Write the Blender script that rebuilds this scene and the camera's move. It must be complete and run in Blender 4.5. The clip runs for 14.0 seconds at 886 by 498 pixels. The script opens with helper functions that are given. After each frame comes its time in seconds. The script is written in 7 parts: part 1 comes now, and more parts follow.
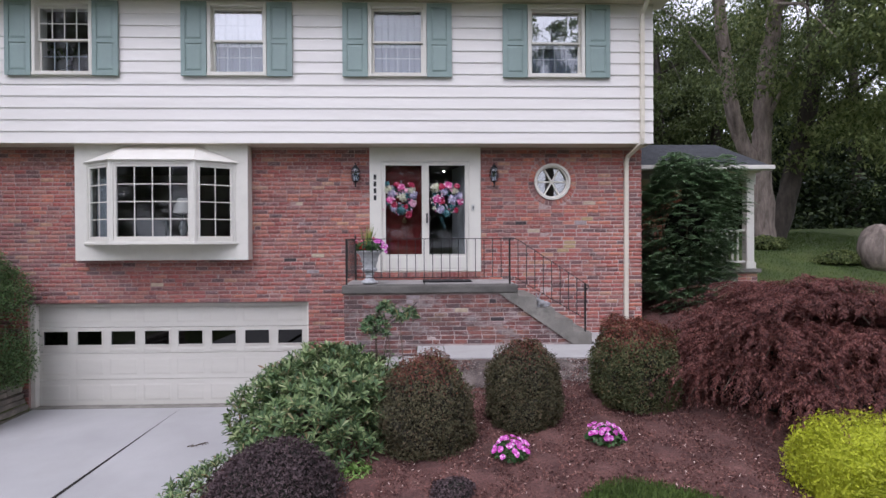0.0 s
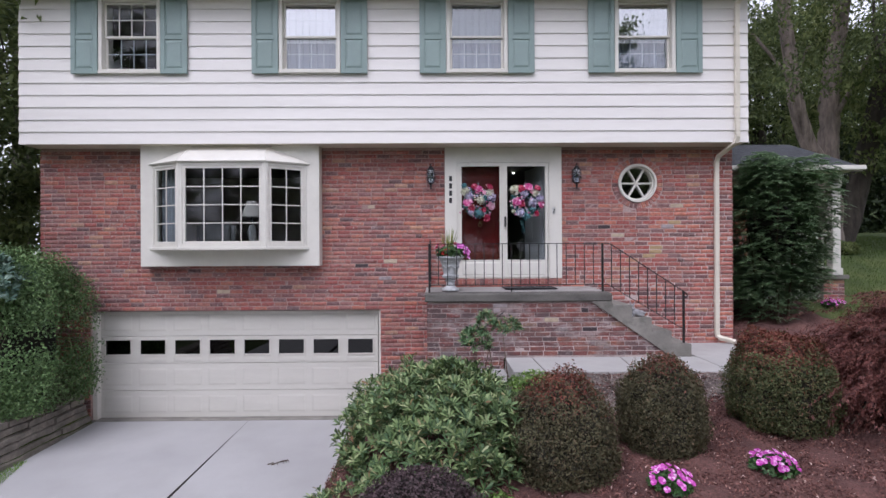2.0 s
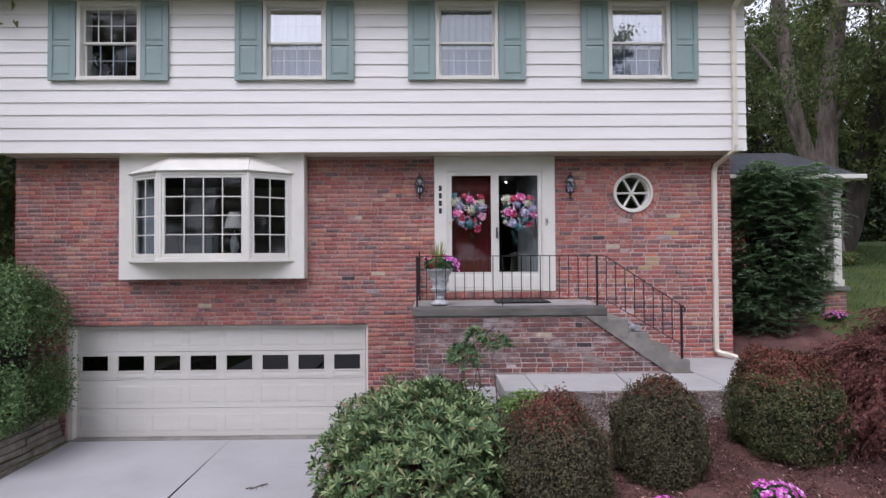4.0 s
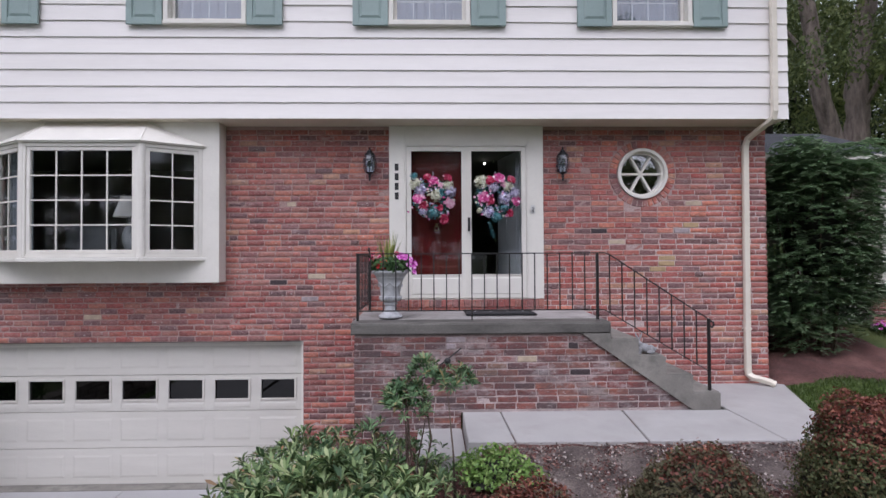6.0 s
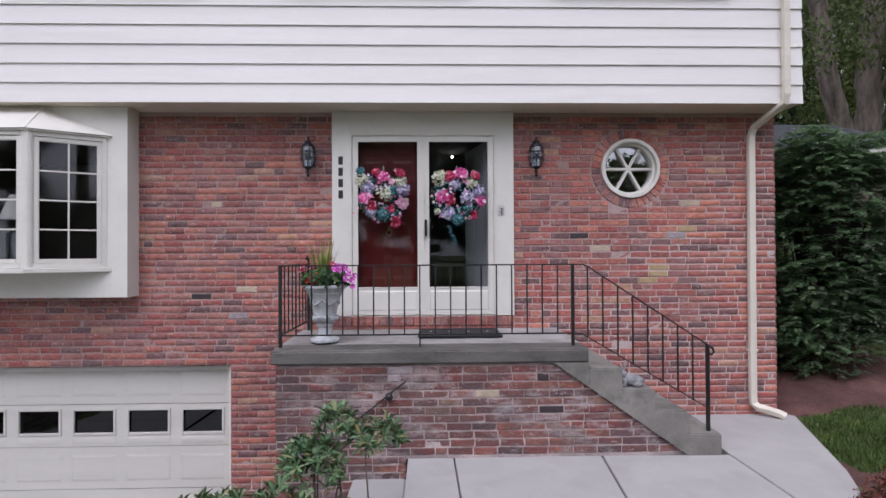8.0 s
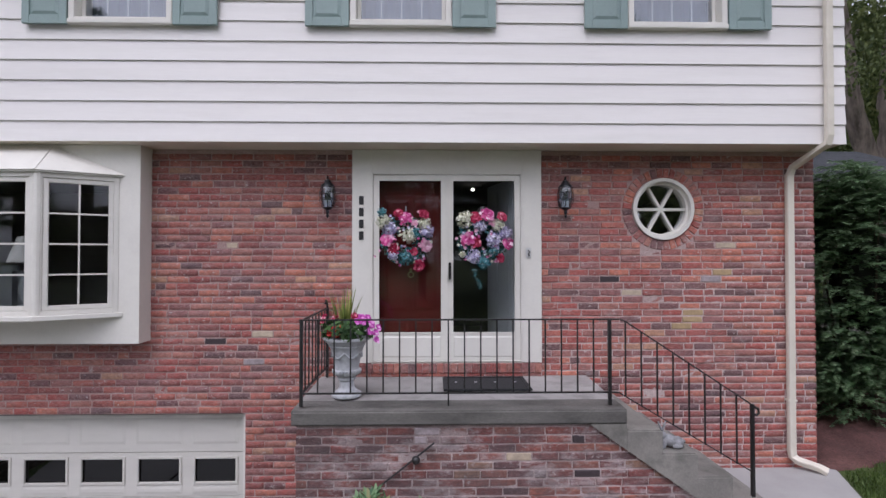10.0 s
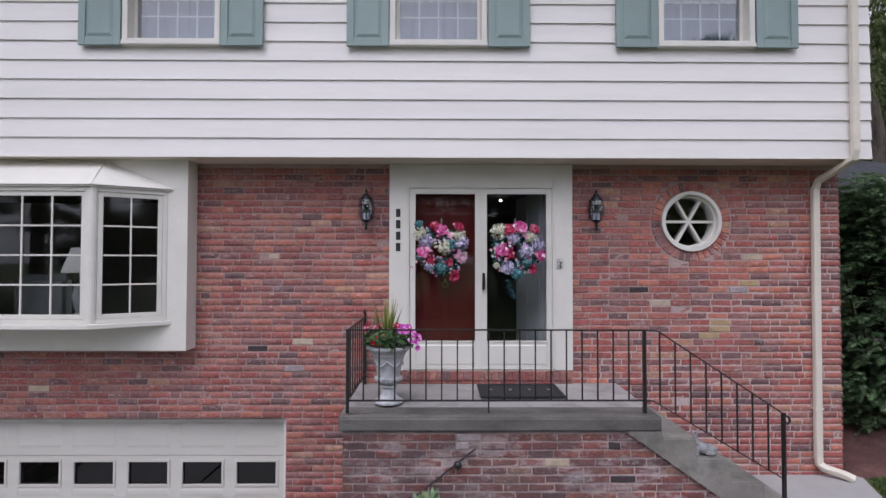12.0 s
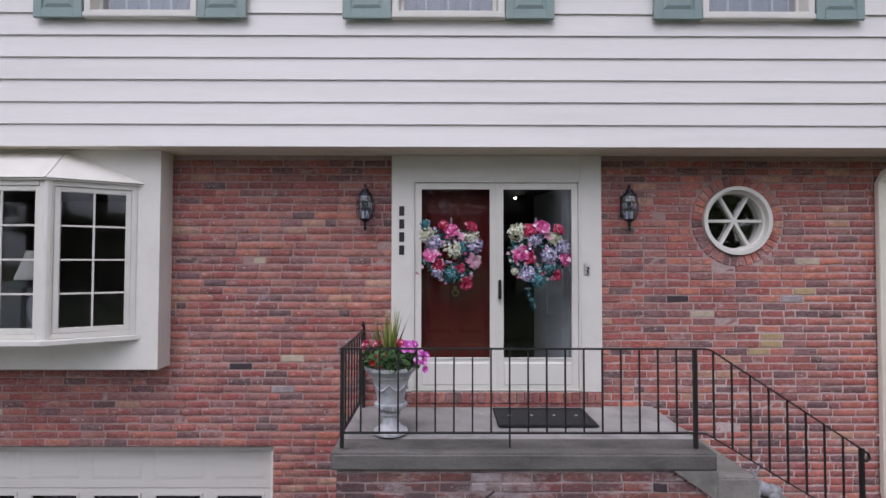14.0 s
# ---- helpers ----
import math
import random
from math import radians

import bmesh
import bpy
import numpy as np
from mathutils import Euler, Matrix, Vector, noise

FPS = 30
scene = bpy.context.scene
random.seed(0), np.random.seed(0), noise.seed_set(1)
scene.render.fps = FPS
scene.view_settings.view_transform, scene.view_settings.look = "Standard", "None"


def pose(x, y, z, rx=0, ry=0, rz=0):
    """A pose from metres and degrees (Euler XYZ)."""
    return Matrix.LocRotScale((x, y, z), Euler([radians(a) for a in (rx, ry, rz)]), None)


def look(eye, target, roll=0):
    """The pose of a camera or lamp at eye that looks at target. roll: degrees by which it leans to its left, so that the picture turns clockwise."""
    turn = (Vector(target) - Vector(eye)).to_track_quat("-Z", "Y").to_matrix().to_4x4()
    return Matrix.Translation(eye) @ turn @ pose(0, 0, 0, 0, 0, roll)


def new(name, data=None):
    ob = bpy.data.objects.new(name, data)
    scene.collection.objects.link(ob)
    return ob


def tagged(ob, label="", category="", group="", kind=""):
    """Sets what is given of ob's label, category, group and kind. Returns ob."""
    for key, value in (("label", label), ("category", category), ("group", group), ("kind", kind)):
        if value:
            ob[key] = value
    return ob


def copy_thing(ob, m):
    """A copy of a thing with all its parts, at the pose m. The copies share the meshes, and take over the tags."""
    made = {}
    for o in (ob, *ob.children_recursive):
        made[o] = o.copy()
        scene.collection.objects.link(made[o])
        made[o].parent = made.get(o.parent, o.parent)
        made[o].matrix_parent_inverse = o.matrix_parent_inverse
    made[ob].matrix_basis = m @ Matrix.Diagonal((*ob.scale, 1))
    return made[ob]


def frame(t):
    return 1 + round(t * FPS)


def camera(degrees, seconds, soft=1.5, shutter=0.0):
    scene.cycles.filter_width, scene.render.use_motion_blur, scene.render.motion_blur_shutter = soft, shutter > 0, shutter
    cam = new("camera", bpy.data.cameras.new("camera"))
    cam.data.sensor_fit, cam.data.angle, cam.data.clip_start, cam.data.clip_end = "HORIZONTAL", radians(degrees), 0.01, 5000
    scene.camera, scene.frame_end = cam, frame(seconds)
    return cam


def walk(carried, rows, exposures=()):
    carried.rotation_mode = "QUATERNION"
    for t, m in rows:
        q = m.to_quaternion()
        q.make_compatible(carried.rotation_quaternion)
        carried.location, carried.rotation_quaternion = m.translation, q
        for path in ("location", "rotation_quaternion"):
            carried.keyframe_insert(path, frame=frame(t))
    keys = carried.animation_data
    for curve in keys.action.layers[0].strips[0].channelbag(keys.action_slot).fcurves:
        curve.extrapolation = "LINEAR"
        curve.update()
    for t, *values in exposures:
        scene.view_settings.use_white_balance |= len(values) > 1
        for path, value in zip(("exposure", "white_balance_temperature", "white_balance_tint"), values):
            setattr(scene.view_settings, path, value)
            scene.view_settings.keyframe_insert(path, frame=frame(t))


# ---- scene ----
cam = camera(83.6, 14.0)
PATH = [
    (0, (-0.027, 0.072, 1.656), (0.032, 2.071, 1.643), -0.3),
    (0.5, (-0.252, 0.265, 1.668), (-0.205, 2.265, 1.658), -0.3),
    (1, (-0.639, 0.377, 1.699), (-0.605, 2.377, 1.69), -0.3),
    (1.5, (-1.033, 0.478, 1.697), (-1.01, 2.478, 1.696), -0.3),
    (2, (-1.221, 0.566, 1.68), (-1.202, 2.565, 1.684), -0.3),
    (2.5, (-1.281, 0.634, 1.692), (-1.263, 2.633, 1.704), -0.3),
    (3, (-1.268, 0.684, 1.736), (-1.247, 2.684, 1.752), -0.2),
    (3.2, (-1.235, 0.695, 1.739), (-1.215, 2.695, 1.76), -0.3),
    (5.3, (-0.718, 1.899, 1.774), (-0.687, 3.899, 1.82), -0.3),
    (5.5, (-0.65, 2.174, 1.781), (-0.618, 4.173, 1.823), -0.3),
    (6, (-0.534, 2.673, 1.729), (-0.491, 4.673, 1.763), -0.3),
    (6.5, (-0.411, 3.007, 1.702), (-0.368, 5.007, 1.728), -0.3),
    (7, (-0.28, 3.228, 1.693), (-0.244, 5.228, 1.714), -0.3),
    (7.5, (-0.15, 3.404, 1.705), (-0.116, 5.403, 1.722), -0.3),
    (8, (0.005, 3.644, 1.875), (0.054, 5.644, 1.894), -0.3),
    (8.2, (0.058, 3.722, 1.937), (0.114, 5.721, 1.986), -0.4),
    (10.3, (-0.316, 3.877, 2.329), (-0.282, 5.877, 2.362), 0.1),
    (10.5, (-0.374, 3.854, 2.336), (-0.347, 5.854, 2.368), 0.1),
    (11, (-0.463, 3.786, 2.339), (-0.446, 5.785, 2.38), 0.1),
    (11.5, (-0.515, 3.724, 2.366), (-0.499, 5.723, 2.408), 0.1),
    (12, (-0.54, 3.701, 2.391), (-0.526, 5.701, 2.439), 0.1),
    (12.5, (-0.554, 3.764, 2.41), (-0.54, 5.763, 2.465), 0.1),
    (13, (-0.56, 3.912, 2.423), (-0.547, 5.911, 2.484), 0.1),
    (13.5, (-0.575, 4.183, 2.423), (-0.569, 6.182, 2.488), 0.1),
    (14, (-0.614, 4.402, 2.418), (-0.608, 6.401, 2.475), 0.1),
]
EXPOSURE = [(0, 0.71, 5830, 20), (3, 0.71, 5830, 20), (5.5, 0.65, 5830, 20), (8, 0.62, 5830, 20), (10.5, 0.53, 5830, 20), (14, 0.47, 5830, 20)]
walk(cam, [(t, look(eye, target, roll)) for t, eye, target, roll in PATH], EXPOSURE)

# ---- light ----
world = bpy.data.worlds.new("sky")
scene.world = world
world.use_nodes = True
wn, wl = world.node_tree.nodes, world.node_tree.links
sky = wn.new("ShaderNodeTexSky")
sky.sky_type, sky.sun_disc = "NISHITA", False
sky.sun_elevation, sky.sun_rotation = radians(57), radians(201)
sky.air_density, sky.dust_density = 1.0, 4.0
soften = wn.new("ShaderNodeHueSaturation")
soften.inputs["Saturation"].default_value = 0.25
cloud = wn.new("ShaderNodeMix")
cloud.data_type = "RGBA"
cloud.inputs[0].default_value = 0.65
cloud.inputs[7].default_value = (7.0, 7.0, 7.1, 1)
wl.new(sky.outputs[0], soften.inputs["Color"])
wl.new(soften.outputs[0], cloud.inputs[6])
wl.new(cloud.outputs[2], wn["Background"].inputs["Color"])
wn["Background"].inputs["Strength"].default_value = 0.124
sun = new("sun", bpy.data.lights.new("sun", "SUN"))
sun.data.energy, sun.data.angle, sun.data.color = 0.95, radians(44), (1.0, 0.97, 0.93)
sun.matrix_world = look((-7, -10, 29), (0, 8, 0))


# ---- materials ----
def shader(name):
    m = bpy.data.materials.new(name)
    m.use_nodes = True
    return m, m.node_tree.nodes, m.node_tree.links, m.node_tree.nodes["Principled BSDF"]


def noise_node(n, l, scale, detail=4.0, stretch=(1, 1, 1), rough=0.55):
    """World-space noise, stretched along the axes."""
    g = n.new("ShaderNodeNewGeometry")
    mp = n.new("ShaderNodeMapping")
    mp.inputs["Scale"].default_value = stretch
    t = n.new("ShaderNodeTexNoise")
    t.inputs["Scale"].default_value, t.inputs["Detail"].default_value, t.inputs["Roughness"].default_value = scale, detail, rough
    l.new(g.outputs["Position"], mp.inputs["Vector"])
    l.new(mp.outputs[0], t.inputs["Vector"])
    return t.outputs[0]


def ramp_node(n, l, fac, stops, mode="LINEAR"):
    r = n.new("ShaderNodeValToRGB")
    r.color_ramp.interpolation = mode
    el = r.color_ramp.elements
    while len(el) < len(stops):
        el.new(0.5)
    for e, (p, c) in zip(el, stops):
        e.position, e.color = p, (*c, 1) if len(c) == 3 else c
    l.new(fac, r.inputs[0])
    return r.outputs[0]


def mix_node(n, l, fac, a, b, mode="MIX"):
    m = n.new("ShaderNodeMix")
    m.data_type, m.blend_type = "RGBA", mode
    for sock, v in ((m.inputs[0], fac), (m.inputs[6], a), (m.inputs[7], b)):
        if hasattr(v, "links"):
            l.new(v, sock)
        else:
            sock.default_value = v if not isinstance(v, tuple) else (*v, 1)
    return m.outputs[2]


def bump_node(n, l, p, height, strength, dist=0.01):
    b = n.new("ShaderNodeBump")
    b.inputs["Strength"].default_value, b.inputs["Distance"].default_value = strength, dist
    l.new(height, b.inputs["Height"])
    l.new(b.outputs[0], p.inputs["Normal"])


def plain(name, col, rough=0.6, metal=0.0, var=0.12, scale=3.0, fine=40.0, bump=0.08, stretch=(1, 1, 1), dirt=None, dirt_amount=0.25, spec=0.5):
    """A painted or cast surface: broad and fine variation, light relief, optional dirt."""
    m, n, l, p = shader(name)
    a, b = noise_node(n, l, scale, stretch=stretch), noise_node(n, l, fine, 3.0, stretch=stretch)
    lo, hi = tuple(c * (1 - var) for c in col), tuple(min(1, c * (1 + var * 0.6)) for c in col)
    c = ramp_node(n, l, a, [(0.3, lo), (0.7, hi)])
    f = ramp_node(n, l, b, [(0.3, (1 - var * 0.6,) * 3), (0.7, (1, 1, 1))])
    c = mix_node(n, l, 1.0, c, f, "MULTIPLY")
    if dirt:
        d = ramp_node(n, l, noise_node(n, l, scale * 1.7, 6.0, stretch, 0.65), [(0.5, (0, 0, 0)), (0.72, (dirt_amount,) * 3)])
        c = mix_node(n, l, d, c, dirt)
    l.new(c, p.inputs["Base Color"])
    p.inputs["Roughness"].default_value, p.inputs["Metallic"].default_value = rough, metal
    p.inputs["Specular IOR Level"].default_value = spec
    if bump:
        bump_node(n, l, p, b, bump)
    return m


def piece_random(n, l):
    """A random number for each piece: separate objects and joined islands alike."""
    o, g = n.new("ShaderNodeObjectInfo"), n.new("ShaderNodeNewGeometry")
    a = n.new("ShaderNodeMath")
    a.operation = "ADD"
    l.new(o.outputs["Random"], a.inputs[0])
    l.new(g.outputs["Random Per Island"], a.inputs[1])
    f = n.new("ShaderNodeMath")
    f.operation = "FRACT"
    l.new(a.outputs[0], f.inputs[0])
    return f.outputs[0]


def wash_mask(n, l):
    """Where lime and dust have washed over brick and joint alike."""
    return ramp_node(n, l, noise_node(n, l, 2.3, 7.0, (0.7, 1, 1.5), 0.68), [(0.46, (0, 0, 0)), (0.72, (1, 1, 1))])


def brick_material(name, dull, lime, lift=1.08, grime=0.0, bloom=5.5):
    m, n, l, p = shader(name)
    r = piece_random(n, l)
    base = ramp_node(n, l, r, [
        (0.00, (0.30, 0.076, 0.064)), (0.13, (0.36, 0.118, 0.09)), (0.25, (0.24, 0.075, 0.064)), (0.37, (0.33, 0.140, 0.108)),
        (0.48, (0.23, 0.10, 0.095)), (0.58, (0.29, 0.088, 0.070)), (0.67, (0.16, 0.08, 0.082)), (0.74, (0.41, 0.148, 0.098)),
        (0.83, (0.28, 0.125, 0.11)), (0.92, (0.12, 0.066, 0.068)), (0.97, (0.40, 0.23, 0.15))], "CONSTANT")
    g = noise_node(n, l, 22, 6.0, (1, 1, 1.6), 0.65)
    base = mix_node(n, l, 1.0, base, ramp_node(n, l, g, [(0.28, (0.5, 0.48, 0.49)), (0.72, (1.32, 1.28, 1.26))]), "MULTIPLY")
    smear = noise_node(n, l, 55, 4.0, (0.5, 1, 2.2), 0.65)
    base = mix_node(n, l, ramp_node(n, l, smear, [(0.46, (0, 0, 0)), (0.7, (0.42, 0.42, 0.42))]), base, (0.42, 0.30, 0.28))
    # World X shifts the tone from dull at left to vivid at right.
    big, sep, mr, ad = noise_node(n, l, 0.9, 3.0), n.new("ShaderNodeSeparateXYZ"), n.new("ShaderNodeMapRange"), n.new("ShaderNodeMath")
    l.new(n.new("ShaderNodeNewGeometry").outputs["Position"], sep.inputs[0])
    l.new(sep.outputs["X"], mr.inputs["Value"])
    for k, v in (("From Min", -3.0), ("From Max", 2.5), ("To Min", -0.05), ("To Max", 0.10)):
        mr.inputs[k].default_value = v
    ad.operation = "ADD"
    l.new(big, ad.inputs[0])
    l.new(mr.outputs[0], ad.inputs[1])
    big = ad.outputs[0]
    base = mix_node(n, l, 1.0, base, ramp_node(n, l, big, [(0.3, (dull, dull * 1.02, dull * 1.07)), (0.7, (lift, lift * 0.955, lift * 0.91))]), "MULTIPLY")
    base = mix_node(n, l, 0.04 if grime else 0.15, base, mix_node(n, l, wash_mask(n, l), base, (0.48, 0.35, 0.33)))
    w = noise_node(n, l, bloom, 9.0, (0.8, 1, 1.6), 0.75)
    base = mix_node(n, l, ramp_node(n, l, w, [(0.57, (0, 0, 0)), (0.70, (lime, lime, lime))] if bloom > 5 else [(0.50, (0, 0, 0)), (0.60, (lime, lime, lime))]), base, (0.48, 0.42, 0.41))
    fleck = noise_node(n, l, 26, 2.0, (0.7, 1, 1.3), 0.5)
    base = mix_node(n, l, ramp_node(n, l, fleck, [(0.66, (0, 0, 0)), (0.73, (0.6, 0.6, 0.6))]), base, (0.55, 0.49, 0.47))
    if grime:
        k = noise_node(n, l, 3.1, 8.0, (0.6, 1, 1.4), 0.74)
        base = mix_node(n, l, ramp_node(n, l, k, [(0.42, (grime,) * 3), (0.58, (0, 0, 0))]), base, (0.075, 0.06, 0.062))
    l.new(base, p.inputs["Base Color"])
    p.inputs["Roughness"].default_value = 0.85
    bump_node(n, l, p, mix_node(n, l, 0.4, g, smear), 0.7, 0.008)
    return m


def mortar_material(name, dark_tone, pale, way, lo, hi, grime=0.0):
    """Joints that blend from a darker to a paler tone along one direction; sandy, washed over with the bricks."""
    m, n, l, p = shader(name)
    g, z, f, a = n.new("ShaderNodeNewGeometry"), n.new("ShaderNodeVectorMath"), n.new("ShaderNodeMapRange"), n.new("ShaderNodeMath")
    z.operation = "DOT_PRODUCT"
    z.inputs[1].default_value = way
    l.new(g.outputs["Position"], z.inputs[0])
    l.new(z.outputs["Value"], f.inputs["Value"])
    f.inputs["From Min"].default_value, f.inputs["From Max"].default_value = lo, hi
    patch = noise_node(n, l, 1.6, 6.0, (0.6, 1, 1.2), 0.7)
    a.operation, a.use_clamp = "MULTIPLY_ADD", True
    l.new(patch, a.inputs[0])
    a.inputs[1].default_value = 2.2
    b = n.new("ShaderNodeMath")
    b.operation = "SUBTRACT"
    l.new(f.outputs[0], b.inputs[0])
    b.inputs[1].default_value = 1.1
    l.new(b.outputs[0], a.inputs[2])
    c = mix_node(n, l, a.outputs[0], dark_tone, pale)
    fine = noise_node(n, l, 95, 4.0, rough=0.7)
    c = mix_node(n, l, 1.0, c, ramp_node(n, l, fine, [(0.3, (0.62, 0.6, 0.6)), (0.7, (1.2, 1.18, 1.16))]), "MULTIPLY")
    c = mix_node(n, l, 0.35, c, mix_node(n, l, wash_mask(n, l), c, (0.52, 0.42, 0.40)))
    if grime:
        k = noise_node(n, l, 3.1, 8.0, (0.6, 1, 1.4), 0.74)
        c = mix_node(n, l, ramp_node(n, l, k, [(0.42, (grime,) * 3), (0.58, (0, 0, 0))]), c, (0.085, 0.072, 0.072))
    l.new(c, p.inputs["Base Color"])
    p.inputs["Roughness"].default_value = 0.95
    bump_node(n, l, p, fine, 0.5, 0.01)
    return m


def leaf_material(name, stops, gloss=0.45, through_light=0.25):
    """Foliage: each leaf its own shade, some light passing through."""
    m, n, l, p = shader(name)
    c = ramp_node(n, l, piece_random(n, l), stops)
    c = mix_node(n, l, 1.0, c, ramp_node(n, l, noise_node(n, l, 2.2, 2.0), [(0.3, (0.75, 0.75, 0.75)), (0.7, (1.15, 1.15, 1.15))]), "MULTIPLY")
    l.new(c, p.inputs["Base Color"])
    p.inputs["Roughness"].default_value = gloss
    p.inputs["Specular IOR Level"].default_value = 0.28
    t, mx = n.new("ShaderNodeBsdfTranslucent"), n.new("ShaderNodeMixShader")
    l.new(c, t.inputs["Color"])
    mx.inputs[0].default_value = through_light
    l.new(p.outputs[0], mx.inputs[1])
    l.new(t.outputs[0], mx.inputs[2])
    l.new(mx.outputs[0], n["Material Output"].inputs["Surface"])
    return m


def glass_material(name, tint=(1, 1, 1), base=0.04):
    """Clear pane: a share of the light is mirrored, more at a glancing angle."""
    m, n, l, p = shader(name)
    t, g, f, mx = n.new("ShaderNodeBsdfTransparent"), n.new("ShaderNodeBsdfGlossy"), n.new("ShaderNodeLayerWeight"), n.new("ShaderNodeMixShader")
    t.inputs[0].default_value = (*tint, 1)
    g.inputs["Roughness"].default_value = 0.0
    f.inputs["Blend"].default_value = 0.5
    pw, ad = n.new("ShaderNodeMath"), n.new("ShaderNodeMath")
    pw.operation, ad.operation = "POWER", "MULTIPLY_ADD"
    pw.inputs[1].default_value = 4.0
    ad.inputs[1].default_value, ad.inputs[2].default_value = 0.8, base
    for a, b in ((f.outputs["Facing"], pw.inputs[0]), (pw.outputs[0], ad.inputs[0]), (ad.outputs[0], mx.inputs[0]), (t.outputs[0], mx.inputs[1]), (g.outputs[0], mx.inputs[2]), (mx.outputs[0], n["Material Output"].inputs["Surface"])):
        l.new(a, b)
    return m


def bark_material(name, lo, hi):
    m, n, l, p = shader(name)
    a = noise_node(n, l, 9, 6.0, (1, 1, 0.22), 0.7)
    l.new(ramp_node(n, l, a, [(0.3, lo), (0.7, hi)]), p.inputs["Base Color"])
    p.inputs["Roughness"].default_value = 0.95
    bump_node(n, l, p, a, 1.0, 0.05)
    return m


def ground_material(name, lo, mid, hi, scale, bump, fine=60):
    m, n, l, p = shader(name)
    a, b = noise_node(n, l, scale, 6.0), noise_node(n, l, fine, 4.0, rough=0.7)
    c = ramp_node(n, l, a, [(0.3, lo), (0.5, mid), (0.72, hi)])
    c = mix_node(n, l, 1.0, c, ramp_node(n, l, b, [(0.25, (0.45, 0.45, 0.45)), (0.75, (1.35, 1.3, 1.25))]), "MULTIPLY")
    l.new(c, p.inputs["Base Color"])
    p.inputs["Roughness"].default_value = 0.95
    bump_node(n, l, p, b, bump, 0.03)
    return m


WHITE = plain("white_paint", (0.71, 0.685, 0.625), 0.45, var=0.05, bump=0.03, dirt=(0.5, 0.47, 0.42), dirt_amount=0.18)
SIDING = plain("siding_paint", (0.80, 0.765, 0.735), 0.5, var=0.05, scale=1.2, fine=18, bump=0.06, stretch=(0.25, 1, 3), dirt=(0.55, 0.52, 0.48), dirt_amount=0.2)
SPOUT = plain("cream_spout_paint", (0.72, 0.665, 0.56), 0.45, var=0.06, bump=0.03, dirt=(0.5, 0.46, 0.38), dirt_amount=0.25)
SOFFIT = plain("soffit_paint", (0.66, 0.60, 0.49), 0.6, var=0.08, bump=0.05)
GARAGE = plain("garage_paint", (0.61, 0.588, 0.535), 0.5, var=0.05, bump=0.04, stretch=(0.3, 1, 2), dirt=(0.5, 0.47, 0.42), dirt_amount=0.18)
SHUTTER = plain("shutter_paint", (0.255, 0.335, 0.318), 0.5, var=0.1, scale=2.0, bump=0.05, dirt=(0.28, 0.36, 0.36), dirt_amount=0.3)
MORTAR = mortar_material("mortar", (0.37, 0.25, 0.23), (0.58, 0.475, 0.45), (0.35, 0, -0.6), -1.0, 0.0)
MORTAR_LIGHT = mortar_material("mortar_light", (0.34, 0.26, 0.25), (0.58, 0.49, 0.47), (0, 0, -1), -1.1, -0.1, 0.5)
BRICK = brick_material("brick", 0.92, 0.55, 1.24)
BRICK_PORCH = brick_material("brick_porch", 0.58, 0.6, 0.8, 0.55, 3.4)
SILL_BRICK = brick_material("brick_sill", 0.9, 0.35, 1.15)
CREAM = plain("cream_brick", (0.52, 0.42, 0.31), 0.9, var=0.2, scale=12, bump=0.3)
TAN = plain("tan_brick", (0.46, 0.33, 0.18), 0.9, var=0.2, scale=12, bump=0.3)
BURNT = plain("burnt_brick", (0.05, 0.035, 0.038), 0.7, var=0.2, scale=12, bump=0.3)
LIMED = plain("limed_brick", (0.38, 0.32, 0.325), 0.9, var=0.3, scale=14, bump=0.3)
CONCRETE = plain("concrete", (0.25, 0.235, 0.208), 0.9, var=0.3, scale=2.4, fine=70, bump=0.25, dirt=(0.10, 0.098, 0.085), dirt_amount=0.85)
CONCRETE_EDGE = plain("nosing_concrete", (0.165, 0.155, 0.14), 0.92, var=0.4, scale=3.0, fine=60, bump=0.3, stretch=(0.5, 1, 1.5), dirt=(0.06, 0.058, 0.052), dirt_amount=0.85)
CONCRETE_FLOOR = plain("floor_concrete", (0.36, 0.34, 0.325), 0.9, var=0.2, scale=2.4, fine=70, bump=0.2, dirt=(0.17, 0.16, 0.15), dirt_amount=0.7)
WALK = plain("walk_concrete", (0.40, 0.388, 0.375), 0.9, var=0.12, scale=1.3, fine=110, bump=0.15, dirt=(0.30, 0.28, 0.26), dirt_amount=0.5)
DRIVE = plain("drive_concrete", (0.395, 0.39, 0.39), 0.9, var=0.1, scale=0.8, fine=120, bump=0.12, dirt=(0.33, 0.32, 0.31), dirt_amount=0.35)
IRON = plain("black_iron", (0.018, 0.017, 0.017), 0.45, var=0.2, bump=0.1)
RUBBER = plain("rubber", (0.022, 0.022, 0.024), 0.85, var=0.3, scale=20, bump=0.3)
JOINT = plain("joint_filler", (0.06, 0.055, 0.05), 0.95, var=0.3)
RED_DOOR = plain("red_door_paint", (0.115, 0.008, 0.008), 0.4, var=0.12, bump=0.03, spec=0.3)
GREY_DOOR = plain("grey_door_paint", (0.50, 0.51, 0.535), 0.6, var=0.08, bump=0.03)
STONE = plain("cast_stone", (0.55, 0.56, 0.575), 0.75, var=0.2, scale=9, fine=55, bump=0.2, dirt=(0.22, 0.23, 0.25), dirt_amount=0.75)
